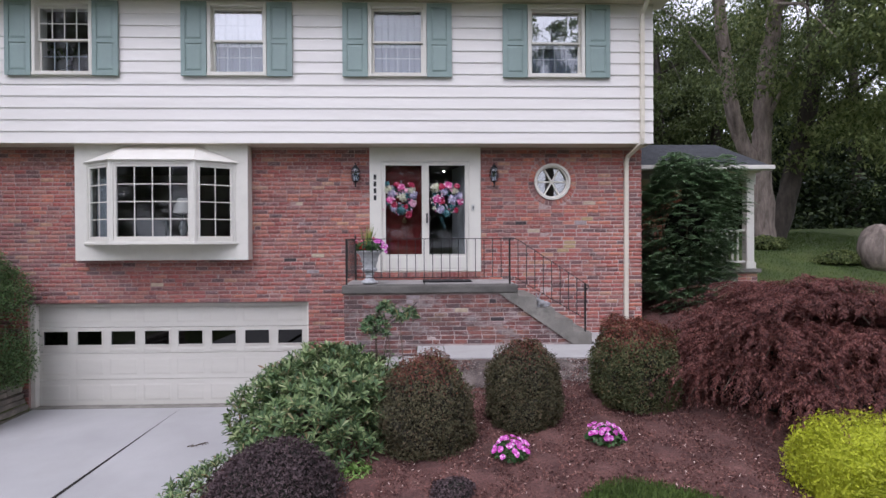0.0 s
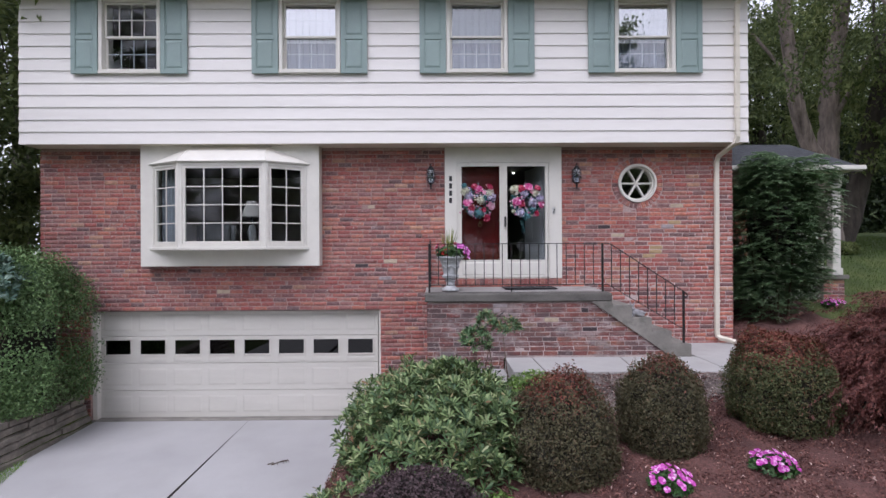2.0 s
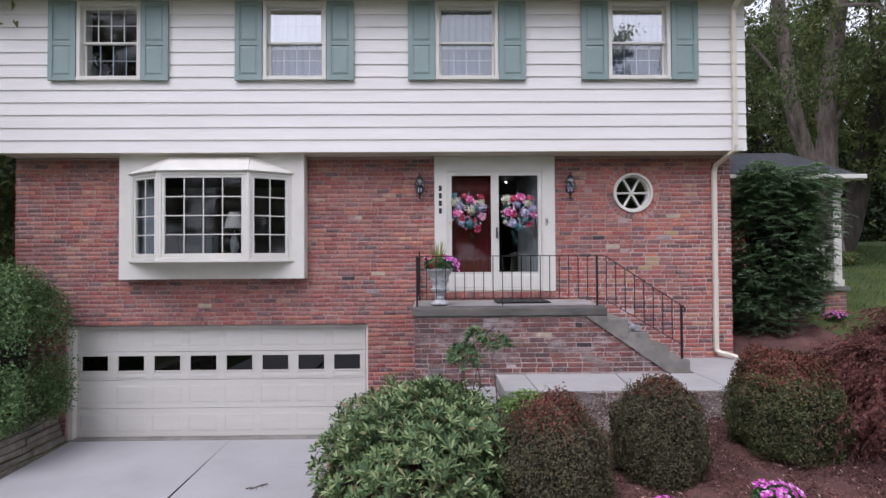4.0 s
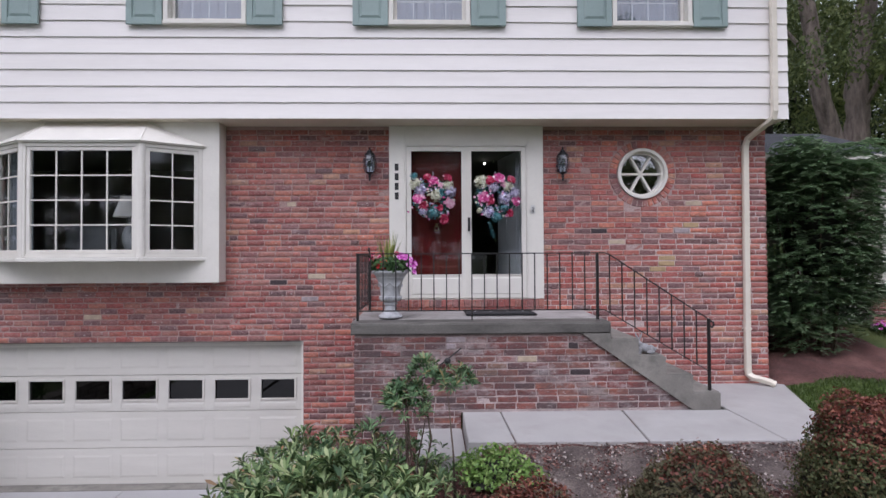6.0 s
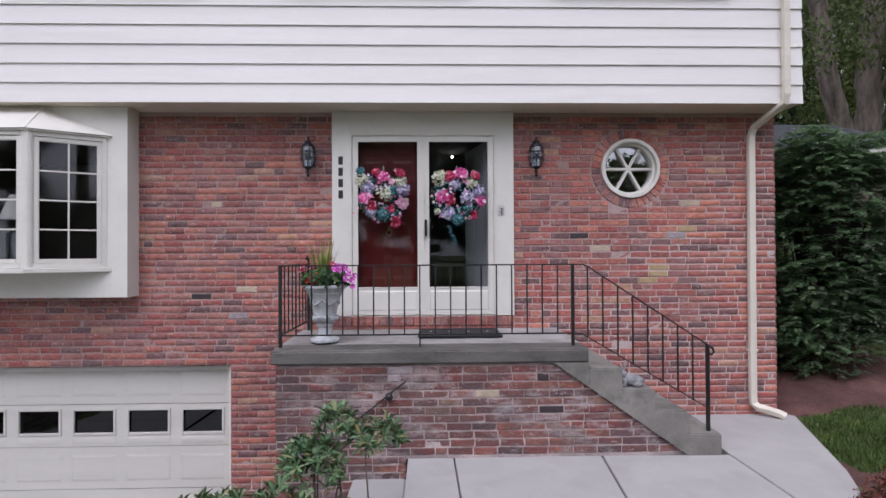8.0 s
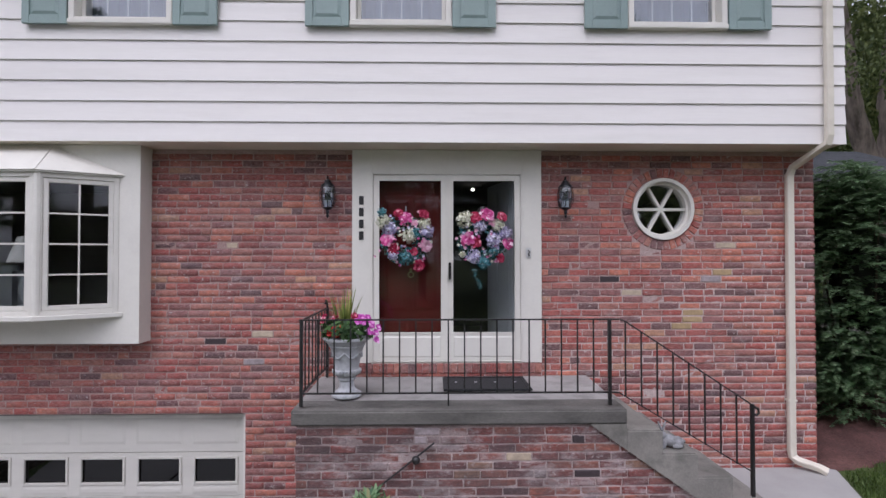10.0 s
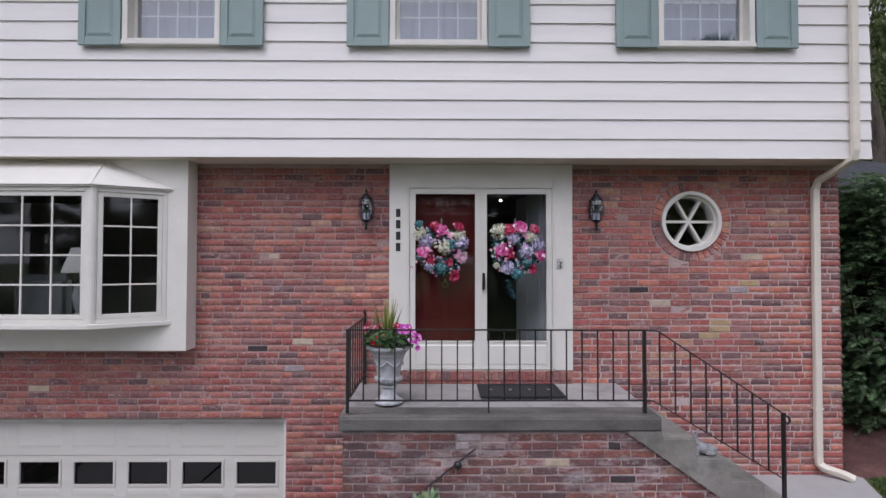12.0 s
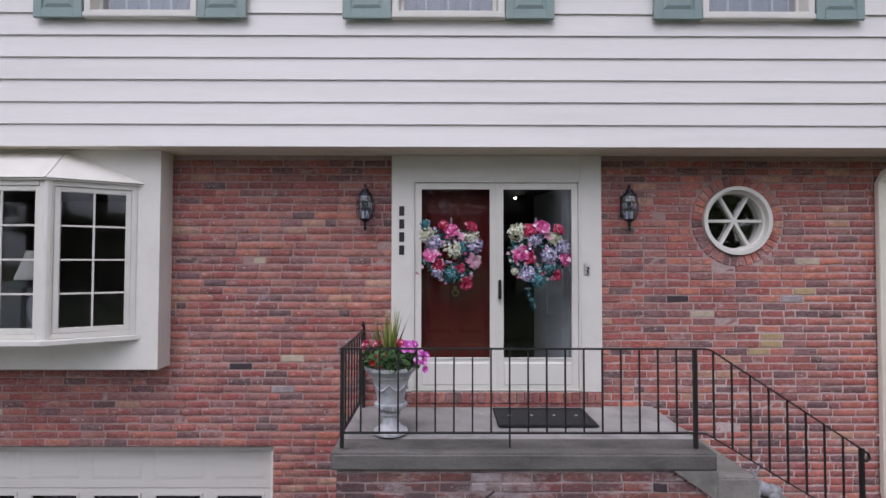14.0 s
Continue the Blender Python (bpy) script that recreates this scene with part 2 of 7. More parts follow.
OLD_STONE = plain("old_cast_stone", (0.36, 0.36, 0.37), 0.85, var=0.25, scale=14, fine=70, bump=0.3, dirt=(0.14, 0.14, 0.14), dirt_amount=0.7)
ROOFING = plain("roof_shingle", (0.055, 0.058, 0.066), 0.95, var=0.35, scale=6, fine=120, bump=0.5)
SKY_GLASS = glass_material("upper_sash_glass", (0.92, 0.94, 0.95), 0.45)
DULL_GLASS = glass_material("shaded_window_glass", (0.92, 0.94, 0.95), 0.14)
DOOR_GLASS = glass_material("storm_glass", (0.92, 0.94, 0.94), 0.035)
ROUND_GLASS = glass_material("round_window_glass", (0.9, 0.92, 0.92), 0.28)
DARK_GLASS = glass_material("garage_glass", (0.02, 0.02, 0.02), 0.06)
SCREEN = plain("grey_screen_fabric", (0.155, 0.18, 0.24), 0.8, var=0.1)
MUNTIN = plain("inner_grille", (0.42, 0.45, 0.50), 0.6, var=0.05)
# White sheet behind upper sashes, standing in for bright reflected sky.
SKY_SHEET = plain("window_shade", (0.72, 0.74, 0.78), 0.8, var=0.06)
BLIND = plain("grey_blind", (0.40, 0.44, 0.47), 0.8, var=0.06)
# INSIDE and INSIDE_DARK are darkened in colour to stand for dim rooms.
INSIDE = plain("dim_inside_plaster", (0.13, 0.125, 0.12), 0.9, var=0.06)
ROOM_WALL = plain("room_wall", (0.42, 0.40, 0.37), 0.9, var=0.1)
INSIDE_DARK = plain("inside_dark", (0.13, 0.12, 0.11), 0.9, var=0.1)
BARK = bark_material("bark", (0.10, 0.08, 0.068), (0.37, 0.30, 0.26))
BARK_DARK = bark_material("bark_dark", (0.025, 0.02, 0.017), (0.09, 0.075, 0.06))
TWIG = bark_material("twig", (0.06, 0.04, 0.03), (0.16, 0.12, 0.09))
LAWN = ground_material("lawn", (0.04, 0.065, 0.017), (0.068, 0.10, 0.026), (0.12, 0.145, 0.042), 1.2, 0.6)
MULCH = ground_material("mulch", (0.085, 0.04, 0.036), (0.14, 0.065, 0.057), (0.21, 0.105, 0.09), 3.0, 1.0, 45)
SOIL = ground_material("soil_gravel", (0.075, 0.06, 0.056), (0.14, 0.113, 0.105), (0.25, 0.21, 0.195), 4.0, 1.0, 55)
CHIP = leaf_material("bark_chip", [(0.0, (0.05, 0.022, 0.020)), (0.55, (0.15, 0.066, 0.056)), (0.9, (0.26, 0.125, 0.10)), (0.97, (0.42, 0.26, 0.21)), (1.0, (0.66, 0.52, 0.46))], 0.9, 0.0)
PEBBLE = leaf_material("pebble", [(0.0, (0.10, 0.08, 0.07)), (0.6, (0.30, 0.25, 0.22)), (1.0, (0.42, 0.37, 0.34))], 0.9, 0.0)
L_TREE = leaf_material("tree_leaf", [(0.0, (0.08, 0.115, 0.04)), (0.5, (0.19, 0.24, 0.085)), (1.0, (0.34, 0.38, 0.15))], 0.5, 0.5)
L_TREE_DARK = leaf_material("dark_tree_leaf", [(0.0, (0.06, 0.088, 0.034)), (1.0, (0.21, 0.255, 0.095))], 0.55, 0.35)
# Leaf colour darkened to stand for the shade under the trees.
L_SHADE = leaf_material("shaded_woodland_leaf", [(0.0, (0.012, 0.022, 0.010)), (0.7, (0.035, 0.055, 0.022)), (1.0, (0.09, 0.12, 0.045))], 0.6, 0.15)
L_RHODO = leaf_material("rhododendron_leaf", [(0.0, (0.055, 0.105, 0.05)), (0.5, (0.14, 0.215, 0.085)), (0.84, (0.255, 0.335, 0.14)), (0.95, (0.38, 0.42, 0.22)), (1.0, (0.30, 0.15, 0.08))], 0.5, 0.15)
L_HEDGE = leaf_material("hedge_leaf", [(0.0, (0.075, 0.13, 0.05)), (0.6, (0.14, 0.24, 0.09)), (1.0, (0.25, 0.37, 0.15))], 0.45, 0.2)
L_CLIMB = leaf_material("blue_green_shoot_leaf", [(0.0, (0.06, 0.125, 0.06)), (0.5, (0.125, 0.22, 0.10)), (0.85, (0.22, 0.33, 0.165)), (1.0, (0.30, 0.22, 0.10))], 0.45, 0.15)
L_LIME = leaf_material("bright_leaf", [(0.0, (0.11, 0.21, 0.045)), (0.7, (0.22, 0.36, 0.09)), (1.0, (0.38, 0.50, 0.17))], 0.45, 0.25)
L_BOX = leaf_material("clipped_shrub_leaf", [(0.0, (0.065, 0.062, 0.034)), (0.5, (0.105, 0.098, 0.05)), (0.85, (0.125, 0.108, 0.06)), (1.0, (0.15, 0.10, 0.06))], 0.7, 0.15)
L_OLIVE = leaf_material("olive_shrub_leaf", [(0.0, (0.065, 0.08, 0.034)), (0.6, (0.115, 0.135, 0.056)), (1.0, (0.18, 0.13, 0.065))], 0.7, 0.15)
L_DEAD = leaf_material("dry_leaf", [(0.0, (0.05, 0.05, 0.03)), (0.6, (0.11, 0.11, 0.06)), (1.0, (0.16, 0.125, 0.09))], 0.8, 0.1)
L_FROND = leaf_material("frond_leaf", [(0.0, (0.10, 0.17, 0.085)), (0.6, (0.20, 0.31, 0.155)), (1.0, (0.38, 0.48, 0.29))], 0.4, 0.35)
L_BLUE = leaf_material("blue_green_leaf", [(0.0, (0.06, 0.12, 0.09)), (0.7, (0.14, 0.22, 0.17)), (1.0, (0.26, 0.36, 0.28))], 0.35, 0.15)
L_RUST = leaf_material("rusty_tip_leaf", [(0.0, (0.10, 0.035, 0.027)), (0.6, (0.185, 0.058, 0.040)), (1.0, (0.25, 0.10, 0.058))], 0.5, 0.15)
L_PURPLE = leaf_material("purple_shrub_leaf", [(0.0, (0.068, 0.047, 0.05)), (0.7, (0.10, 0.068, 0.073)), (1.0, (0.145, 0.096, 0.096))], 0.6, 0.15)
L_MAPLE = leaf_material("red_maple_leaf", [(0.0, (0.068, 0.027, 0.026)), (0.6, (0.165, 0.058, 0.05)), (1.0, (0.28, 0.12, 0.09))], 0.5, 0.3)
L_GOLD = leaf_material("golden_leaf", [(0.0, (0.40, 0.45, 0.03)), (0.6, (0.50, 0.54, 0.03)), (1.0, (0.60, 0.62, 0.06))], 0.5, 0.25)
L_GRASS = leaf_material("grass_blade", [(0.0, (0.05, 0.095, 0.02)), (1.0, (0.14, 0.20, 0.05))], 0.5, 0.25)


# ---- building helpers ----
ROOT = {}


def thing(name, at, label="", category="", group="", kind=""):
    """A top-level thing: an empty at its base that carries the parts."""
    ob = tagged(new(name), label, category, group, kind)
    ob.location = at
    ROOT[ob] = Vector(at)
    return ob


def smooth_mesh(me, angle=0.6):
    me.polygons.foreach_set("use_smooth", [True] * len(me.polygons))
    me.set_sharp_from_angle(angle=angle)


def part(name, bm, material, parent, label="", smooth=False, kind=""):
    """Links a bmesh, drawn in world coordinates, as one mesh under a thing or a part."""
    me = bpy.data.meshes.new(name)
    bmesh.ops.recalc_face_normals(bm, faces=bm.faces)
    bm.to_mesh(me)
    bm.free()
    me.materials.append(material)
    if smooth:
        smooth_mesh(me)
    ob = new(name, me)
    if parent is not None:
        ROOT[ob] = ROOT[parent]
        me.transform(Matrix.Translation(-ROOT[parent]))
        ob.parent = parent
    return tagged(ob, label, kind=kind)


def solid(name, bm, material, label="", category="", group="", kind="", smooth=False):
    """A top-level thing that is one mesh."""
    ob = part(name, bm, material, None, smooth=smooth)
    ROOT[ob] = Vector((0, 0, 0))
    return tagged(ob, label, category, group, kind)


def array_mesh(name, verts, faces, material, parent=None, kind="", label="", smooth=False):
    """A mesh from arrays; faces all with the same number of corners."""
    verts, faces = np.asarray(verts, dtype=np.float32), np.asarray(faces, dtype=np.int32)
    me = bpy.data.meshes.new(name)
    if parent is not None:
        verts = verts - np.array(ROOT[parent], dtype=np.float32)
    k = faces.shape[1]
    me.vertices.add(len(verts))
    me.vertices.foreach_set("co", verts.ravel())
    me.loops.add(faces.size)
    me.loops.foreach_set("vertex_index", faces.ravel())
    me.polygons.add(len(faces))
    me.polygons.foreach_set("loop_start", np.arange(0, faces.size, k, dtype=np.int32))
    me.update(calc_edges=True)
    me.validate()
    me.materials.append(material)
    if smooth:
        me.polygons.foreach_set("use_smooth", [True] * len(me.polygons))
    ob = new(name, me)
    if parent is not None:
        ROOT[ob] = ROOT[parent]
        ob.parent = parent
    return tagged(ob, label, kind=kind)


def box(bm, x0, x1, y0, y1, z0, z1, bevel=0.0):
    r = bmesh.ops.create_cube(bm, size=1, matrix=Matrix.LocRotScale(((x0 + x1) / 2, (y0 + y1) / 2, (z0 + z1) / 2), None, (abs(x1 - x0), abs(y1 - y0), abs(z1 - z0))))
    if bevel:
        es = {e for v in r["verts"] for e in v.link_edges}
        bmesh.ops.bevel(bm, geom=list(es), offset=bevel, segments=2, affect="EDGES", clamp_overlap=True)


def boxed(x0, x1, y0, y1, z0, z1, bevel=0.0):
    bm = bmesh.new()
    box(bm, x0, x1, y0, y1, z0, z1, bevel)
    return bm


def tube(bm, pts, r, seg=8, r1=None, caps=True):
    """A round bar through the points, tapering from r to r1."""
    pts = [Vector(p) for p in pts]
    rings, prev = [], None
    for i, p in enumerate(pts):
        d = (pts[min(i + 1, len(pts) - 1)] - pts[max(i - 1, 0)]).normalized()
        if prev is None:
            prev = d.cross(Vector((0, 0, 1)) if abs(d.z) < 0.9 else Vector((1, 0, 0))).normalized()
        u = (prev - d * prev.dot(d)).normalized()
        prev, v = u, d.cross(u)
        rr = r if r1 is None else r + (r1 - r) * i / max(1, len(pts) - 1)
        rings.append([bm.verts.new(p + (u * math.cos(a) + v * math.sin(a)) * rr) for a in [2 * math.pi * k / seg for k in range(seg)]])
    for a, b in zip(rings, rings[1:]):
        for k in range(seg):
            bm.faces.new((a[k], a[(k + 1) % seg], b[(k + 1) % seg], b[k]))
    if caps:
        bm.faces.new(rings[0][::-1]), bm.faces.new(rings[-1])


def tubed(pts, r, seg=8, r1=None):
    bm = bmesh.new()
    tube(bm, pts, r, seg, r1)
    return bm


def lathe(profile, at, seg=32, flutes=0, depth=0.0):
    """A turned body: (radius, height) pairs round a vertical axis; optional flutes."""
    bm, rings = bmesh.new(), []
    for r, z in profile:
        rings.append([bm.verts.new((at[0] + (r + (depth * math.cos(flutes * a) if flutes else 0)) * math.cos(a), at[1] + (r + (depth * math.cos(flutes * a) if flutes else 0)) * math.sin(a), at[2] + z))
                      for a in [2 * math.pi * k / seg for k in range(seg)]])
    for a, b in zip(rings, rings[1:]):
        for k in range(seg):
            bm.faces.new((a[k], a[(k + 1) % seg], b[(k + 1) % seg], b[k]))
    bm.faces.new(rings[0][::-1]), bm.faces.new(rings[-1])
    return bm


def prism(bm, outline, z0, z1):
    """An upright prism over a plan outline; heights may be functions of x, y."""
    f0 = z0 if callable(z0) else (lambda x, y: z0)
    f1 = z1 if callable(z1) else (lambda x, y: z1)
    lo, hi = [bm.verts.new((x, y, f0(x, y))) for x, y in outline], [bm.verts.new((x, y, f1(x, y))) for x, y in outline]
    bm.faces.new(lo[::-1]), bm.faces.new(hi)
    for i in range(len(outline)):
        j = (i + 1) % len(outline)
        bm.faces.new((lo[i], lo[j], hi[j], hi[i]))


def slab_xz(bm, outline, y0, y1):
    """A plate whose outline is drawn in x and z, between two depths."""
    a, b = [bm.verts.new((x, y0, z)) for x, z in outline], [bm.verts.new((x, y1, z)) for x, z in outline]
    bm.faces.new(a), bm.faces.new(b[::-1])
    for i in range(len(outline)):
        j = (i + 1) % len(outline)
        bm.faces.new((a[i], a[j], b[j], b[i]))


def ring_xz(bm, cx, cz, r0, r1, y0, y1, seg=48):
    """A round collar in the wall's plane."""
    q = []
    for k in range(seg):
        a = 2 * math.pi * k / seg
        c, s = math.cos(a), math.sin(a)
        q.append([bm.verts.new((cx + r * c, y, cz + r * s)) for r, y in ((r0, y0), (r1, y0), (r1, y1), (r0, y1))])
    for k in range(seg):
        a, b = q[k], q[(k + 1) % seg]
        for i in range(4):
            j = (i + 1) % 4
            bm.faces.new((a[i], a[j], b[j], b[i]))


def leaves(rng, centres, normals, length, width, spread=0.7, droop=0.0, fold=0.18):
    """Arrays for many small folded leaves, four corners each, facing roughly outward."""
    n = len(centres)
    nn = normals + rng.normal(0, spread, (n, 3))
    nn /= np.linalg.norm(nn, axis=1, keepdims=True) + 1e-9
    t = np.cross(nn, rng.normal(0, 1, (n, 3)))
    t /= np.linalg.norm(t, axis=1, keepdims=True) + 1e-9
    t[:, 2] -= droop
    t /= np.linalg.norm(t, axis=1, keepdims=True) + 1e-9
    s = np.cross(nn, t)
    s /= np.linalg.norm(s, axis=1, keepdims=True) + 1e-9
    ln = (length * rng.uniform(0.65, 1.25, n))[:, None]
    wd = (width * rng.uniform(0.7, 1.2, n))[:, None]
    up = nn * ln * fold
    v = np.stack([centres - t * ln * 0.5, centres + s * wd * 0.5 + up * 0.5, centres + t * ln * 0.5 - up, centres - s * wd * 0.5 + up * 0.5], axis=1)
    return v.reshape(-1, 3), np.arange(4 * n).reshape(-1, 4)


def lump(rng, n, waves=7):
    """A smooth random field on the sphere, for uneven outlines."""
    k, ph, am = rng.normal(0, 2.6, (waves, 3)), rng.uniform(0, 6.28, waves), rng.uniform(0.3, 1, waves)
    return lambda d: (np.sin(d @ k.T + ph) * am).sum(axis=1) / waves


# ---- ground ----
def step01(v):
    v = np.clip(v, 0, 1)
    return v * v * (3 - 2 * v)


def ground(x, y):
    """Height of the ground: a sunken drive, a bed that rises to the walk, a lawn that climbs behind."""
    x, y = np.asarray(x, dtype=float), np.asarray(y, dtype=float)
    drive = -1.29 - 0.03 * np.clip(9.2 - y, 0, 9)
    bed = np.clip(-0.46 + 0.09 * x + 0.07 * (y - 4.7), -0.95, -0.04)
    bed = bed + (-0.035 - bed) * step01((y - 6.25) / 0.9) * step01((x + 0.35) / 0.4)
    lawn = -0.03 + 0.012 * np.clip(x - 4, 0, 20) + np.interp(y, [6.0, 9.1, 10.6, 13.7, 20.0, 30.0, 60.0], [0.0, 0.03, 0.5, 1.42, 2.1, 2.5, 3.0])
    sunk = step01((y - 6.1) / 0.7) * step01((-0.65 - x) / 0.5)
    bed = np.maximum(bed - 0.5 * sunk, -1.2)
    right = bed + (lawn - bed) * step01((x - 3.2) / 1.6)
    front = -0.55 + 0.10 * np.clip(x, -6, 6)
    right = right - 0.22 * step01((5.2 - y) / 1.2) * step01((x - 2.4) / 1.0)
    right = front + (right - front) * step01((y - 1.5) / 2.8)
    bank = -0.88 + 0.09 * np.clip(-7.2 - x, 0, 8) + 0.03 * np.clip(y - 7, -8, 12)
    z = drive + (right - drive) * step01((x + 2.66) / 0.6)
    z = np.where(x < -7.25, bank * step01((-7.25 - x) / 0.25) + drive * (1 - step01((-7.25 - x) / 0.25)), z)
    under = (x > -8.1) & (x < 3.9) & (y > 9.3) & (y < 17.5)
    return np.where(under, -1.6, z)


def axis_steps(lo, hi, fine, far):
    """Fine steps near the house, growing towards the horizon."""
    a = list(np.arange(lo, hi, fine))
    s, v = fine, hi
    while v < far:
        a.append(v)
        s *= 1.25
        v += s
    s, v = fine, lo
    while v > -far:
        s *= 1.25
        v -= s
        a.insert(0, v)
    return np.array(a)


def grid_faces(nx, ny):
    i, j = np.meshgrid(np.arange(nx - 1), np.arange(ny - 1))
    a = (j * nx + i).ravel()
    return np.stack([a, a + 1, a + nx + 1, a + nx], axis=1)


gx, gy = axis_steps(-12, 16, 0.25, 400), axis_steps(-2, 20, 0.25, 400)
X, Y = np.meshgrid(gx, gy)
tagged(array_mesh("ground", np.stack([X.ravel(), Y.ravel(), ground(X, Y).ravel()], axis=1), grid_faces(len(gx), len(gy)), LAWN, smooth=True),
       "mown green lawn that climbs gently behind the house", "ground", kind="structure")


def bed_sheet(name, inside, x0, x1, y0, y1, lift, material, label, cell=0.08):
    """A loose layer over the ground wherever inside(x, y) holds."""
    xs, ys = np.arange(x0, x1, cell), np.arange(y0, y1, cell)
    U, V = np.meshgrid(xs, ys)
    edge = np.mean([inside(U + a, V + b) for a, b in ((0.14, 0), (-0.14, 0), (0, 0.14), (0, -0.14), (0.07, 0.07), (-0.07, -0.07))], axis=0)
    z = ground(U, V) + lift * np.clip(edge * 1.6 - 0.6, 0.06, 1) + 0.018 * edge * np.sin(U * 9.1 + V * 3.7) * np.cos(V * 7.3 - U * 2.2)
    f = grid_faces(len(xs), len(ys))
    c = np.stack([U.ravel(), V.ravel()], axis=1)[f].mean(axis=1)
    keep = inside(c[:, 0], c[:, 1])
    return tagged(array_mesh(name, np.stack([U.ravel(), V.ravel(), z.ravel()], axis=1), f[keep], material, smooth=True), label, "ground", kind="structure")


def in_bed(x, y):
    wob = 0.06 * np.sin(x * 5.1) + 0.05 * np.sin(y * 6.3 + x)
    front = np.where(np.abs(x - 1.8) < 1.5, 4.10 - 0.85 * (x - 1.62) ** 2, 2.5) + wob
    return (x > -2.68 + wob * 0.3) & (x < 6.4 + wob) & (y > front) & (y < np.where(x > 3.7, 7.75, np.where(x < -1.35, 9.2, 8.2)) + wob)


def in_shrub_bed(x, y):
    wob = 0.07 * np.sin(x * 4.1) + 0.05 * np.sin(y * 5.3)
    return (x > 3.9) & (x < 6.2 + wob) & (y > 9.25 + wob) & (y < 11.2)


bed_sheet("mulch_bed", in_bed, -3, 7, 2, 9.3, 0.032, MULCH, "reddish-brown shredded bark mulch in the planting bed", 0.04)
bed_sheet("shrub_bed", in_shrub_bed, 3.8, 7.5, 9.0, 11.4, 0.03, MULCH, "brown mulch under the corner shrub beside the house")
bed_sheet("gravel_strip", lambda x, y: (x > 0.05) & (x < 3.3) & (y > 6.3 + 0.1 * np.sin(x * 4)) & (y < 7.3), -0.2, 3.6, 6.0, 7.6, 0.042, SOIL, "bare stony soil along the edge of the walk")

# drive: two slabs with a dark joint
drive = thing("driveway", (-4.6, 6, -1.3), "pale grey concrete driveway with one dark joint", "driveway", kind="structure")


def drive_top(x, y):
    return float(ground(-5.0, y)) + 0.02


for a, b in ((-7.19, -4.545), (-4.537, -2.62)):
    for y0, y1 in ((5.2, 9.23), (1.2, 5.185), (-2.8, 1.185), (-7.0, -2.815)):
        bm = bmesh.new()
        prism(bm, [(a, y0), (b, y0), (b, y1), (a, y1)], lambda x, y: drive_top(x, y) - 0.15, drive_top)
        part("slab", bm, DRIVE, drive)
bm = bmesh.new()
prism(bm, [(-4.5447, -7), (-4.5373, -7), (-4.5373, 9.2), (-4.5447, 9.2)], lambda x, y: drive_top(x, y) - 0.15, lambda x, y: drive_top(x, y) - 0.006)
part("joint", bm, JOINT, drive, "dark joint filler")
bm = boxed(-7.28, -2.24, 9.23, 9.62, -1.45, -1.262)
part("garage_apron", bm, CONCRETE, drive, "worn grey concrete sill at the garage")
bm = bmesh.new()
tube(bm, [(-2.75, 8.72, drive_top(0, 8.72) - 0.02), (-2.75, 8.72, drive_top(0, 8.72) + 0.008)], 0.07, 20)
solid("drain_cover", bm, IRON, "small round dark drain cover set in the drive", "drain cover")

# walk
walkway = thing("walkway", (1.6, 7.7, 0), "light grey concrete walk at the foot of the steps", "walkway", kind="structure")
for outline in ([(-0.21, 7.26), (0.22, 7.25), (0.20, 8.14), (-0.21, 8.14)], [(0.232, 7.25), (1.45, 7.23), (1.55, 8.14), (0.212, 8.14)],
                [(1.465, 7.23), (2.72, 7.2), (2.72, 8.12), (1.565, 8.14)], [(2.735, 7.2), (3.05, 7.2), (3.32, 7.42), (3.5, 7.75), (4.1, 9.14), (4.0, 9.23), (2.735, 9.23)]):
    bm = bmesh.new()
    prism(bm, outline, -0.16, 0.03)
    bmesh.ops.bevel(bm, geom=[e for e in bm.edges if all(v.co.z > 0 for v in e.verts)], offset=0.008, segments=1, affect="EDGES")
    part("slab", bm, WALK, walkway)
part("lower_step", boxed(-0.70, -0.225, 7.32, 8.1, -0.62, -0.13, 0.012), WALK, walkway)


# ---- house shell ----
BY, CY = 9.25, 8.88          # faces of the brickwork and of the upper boards
HX0, HX1 = -8.15, 3.98
JET = 3.475                  # underside of the overhanging storey
EAVE = 5.98
OPEN_GARAGE = (-7.28, -2.24, -1.5, 0.64)
OPEN_BAY = (-6.1, -3.4, 1.62, 3.3)
OPEN_DOOR = (-1.10, 0.945, 1.03, JET)
ROUND = (2.29, 2.84)
UPPER = [-6.34, -3.35, -0.555, 2.27]


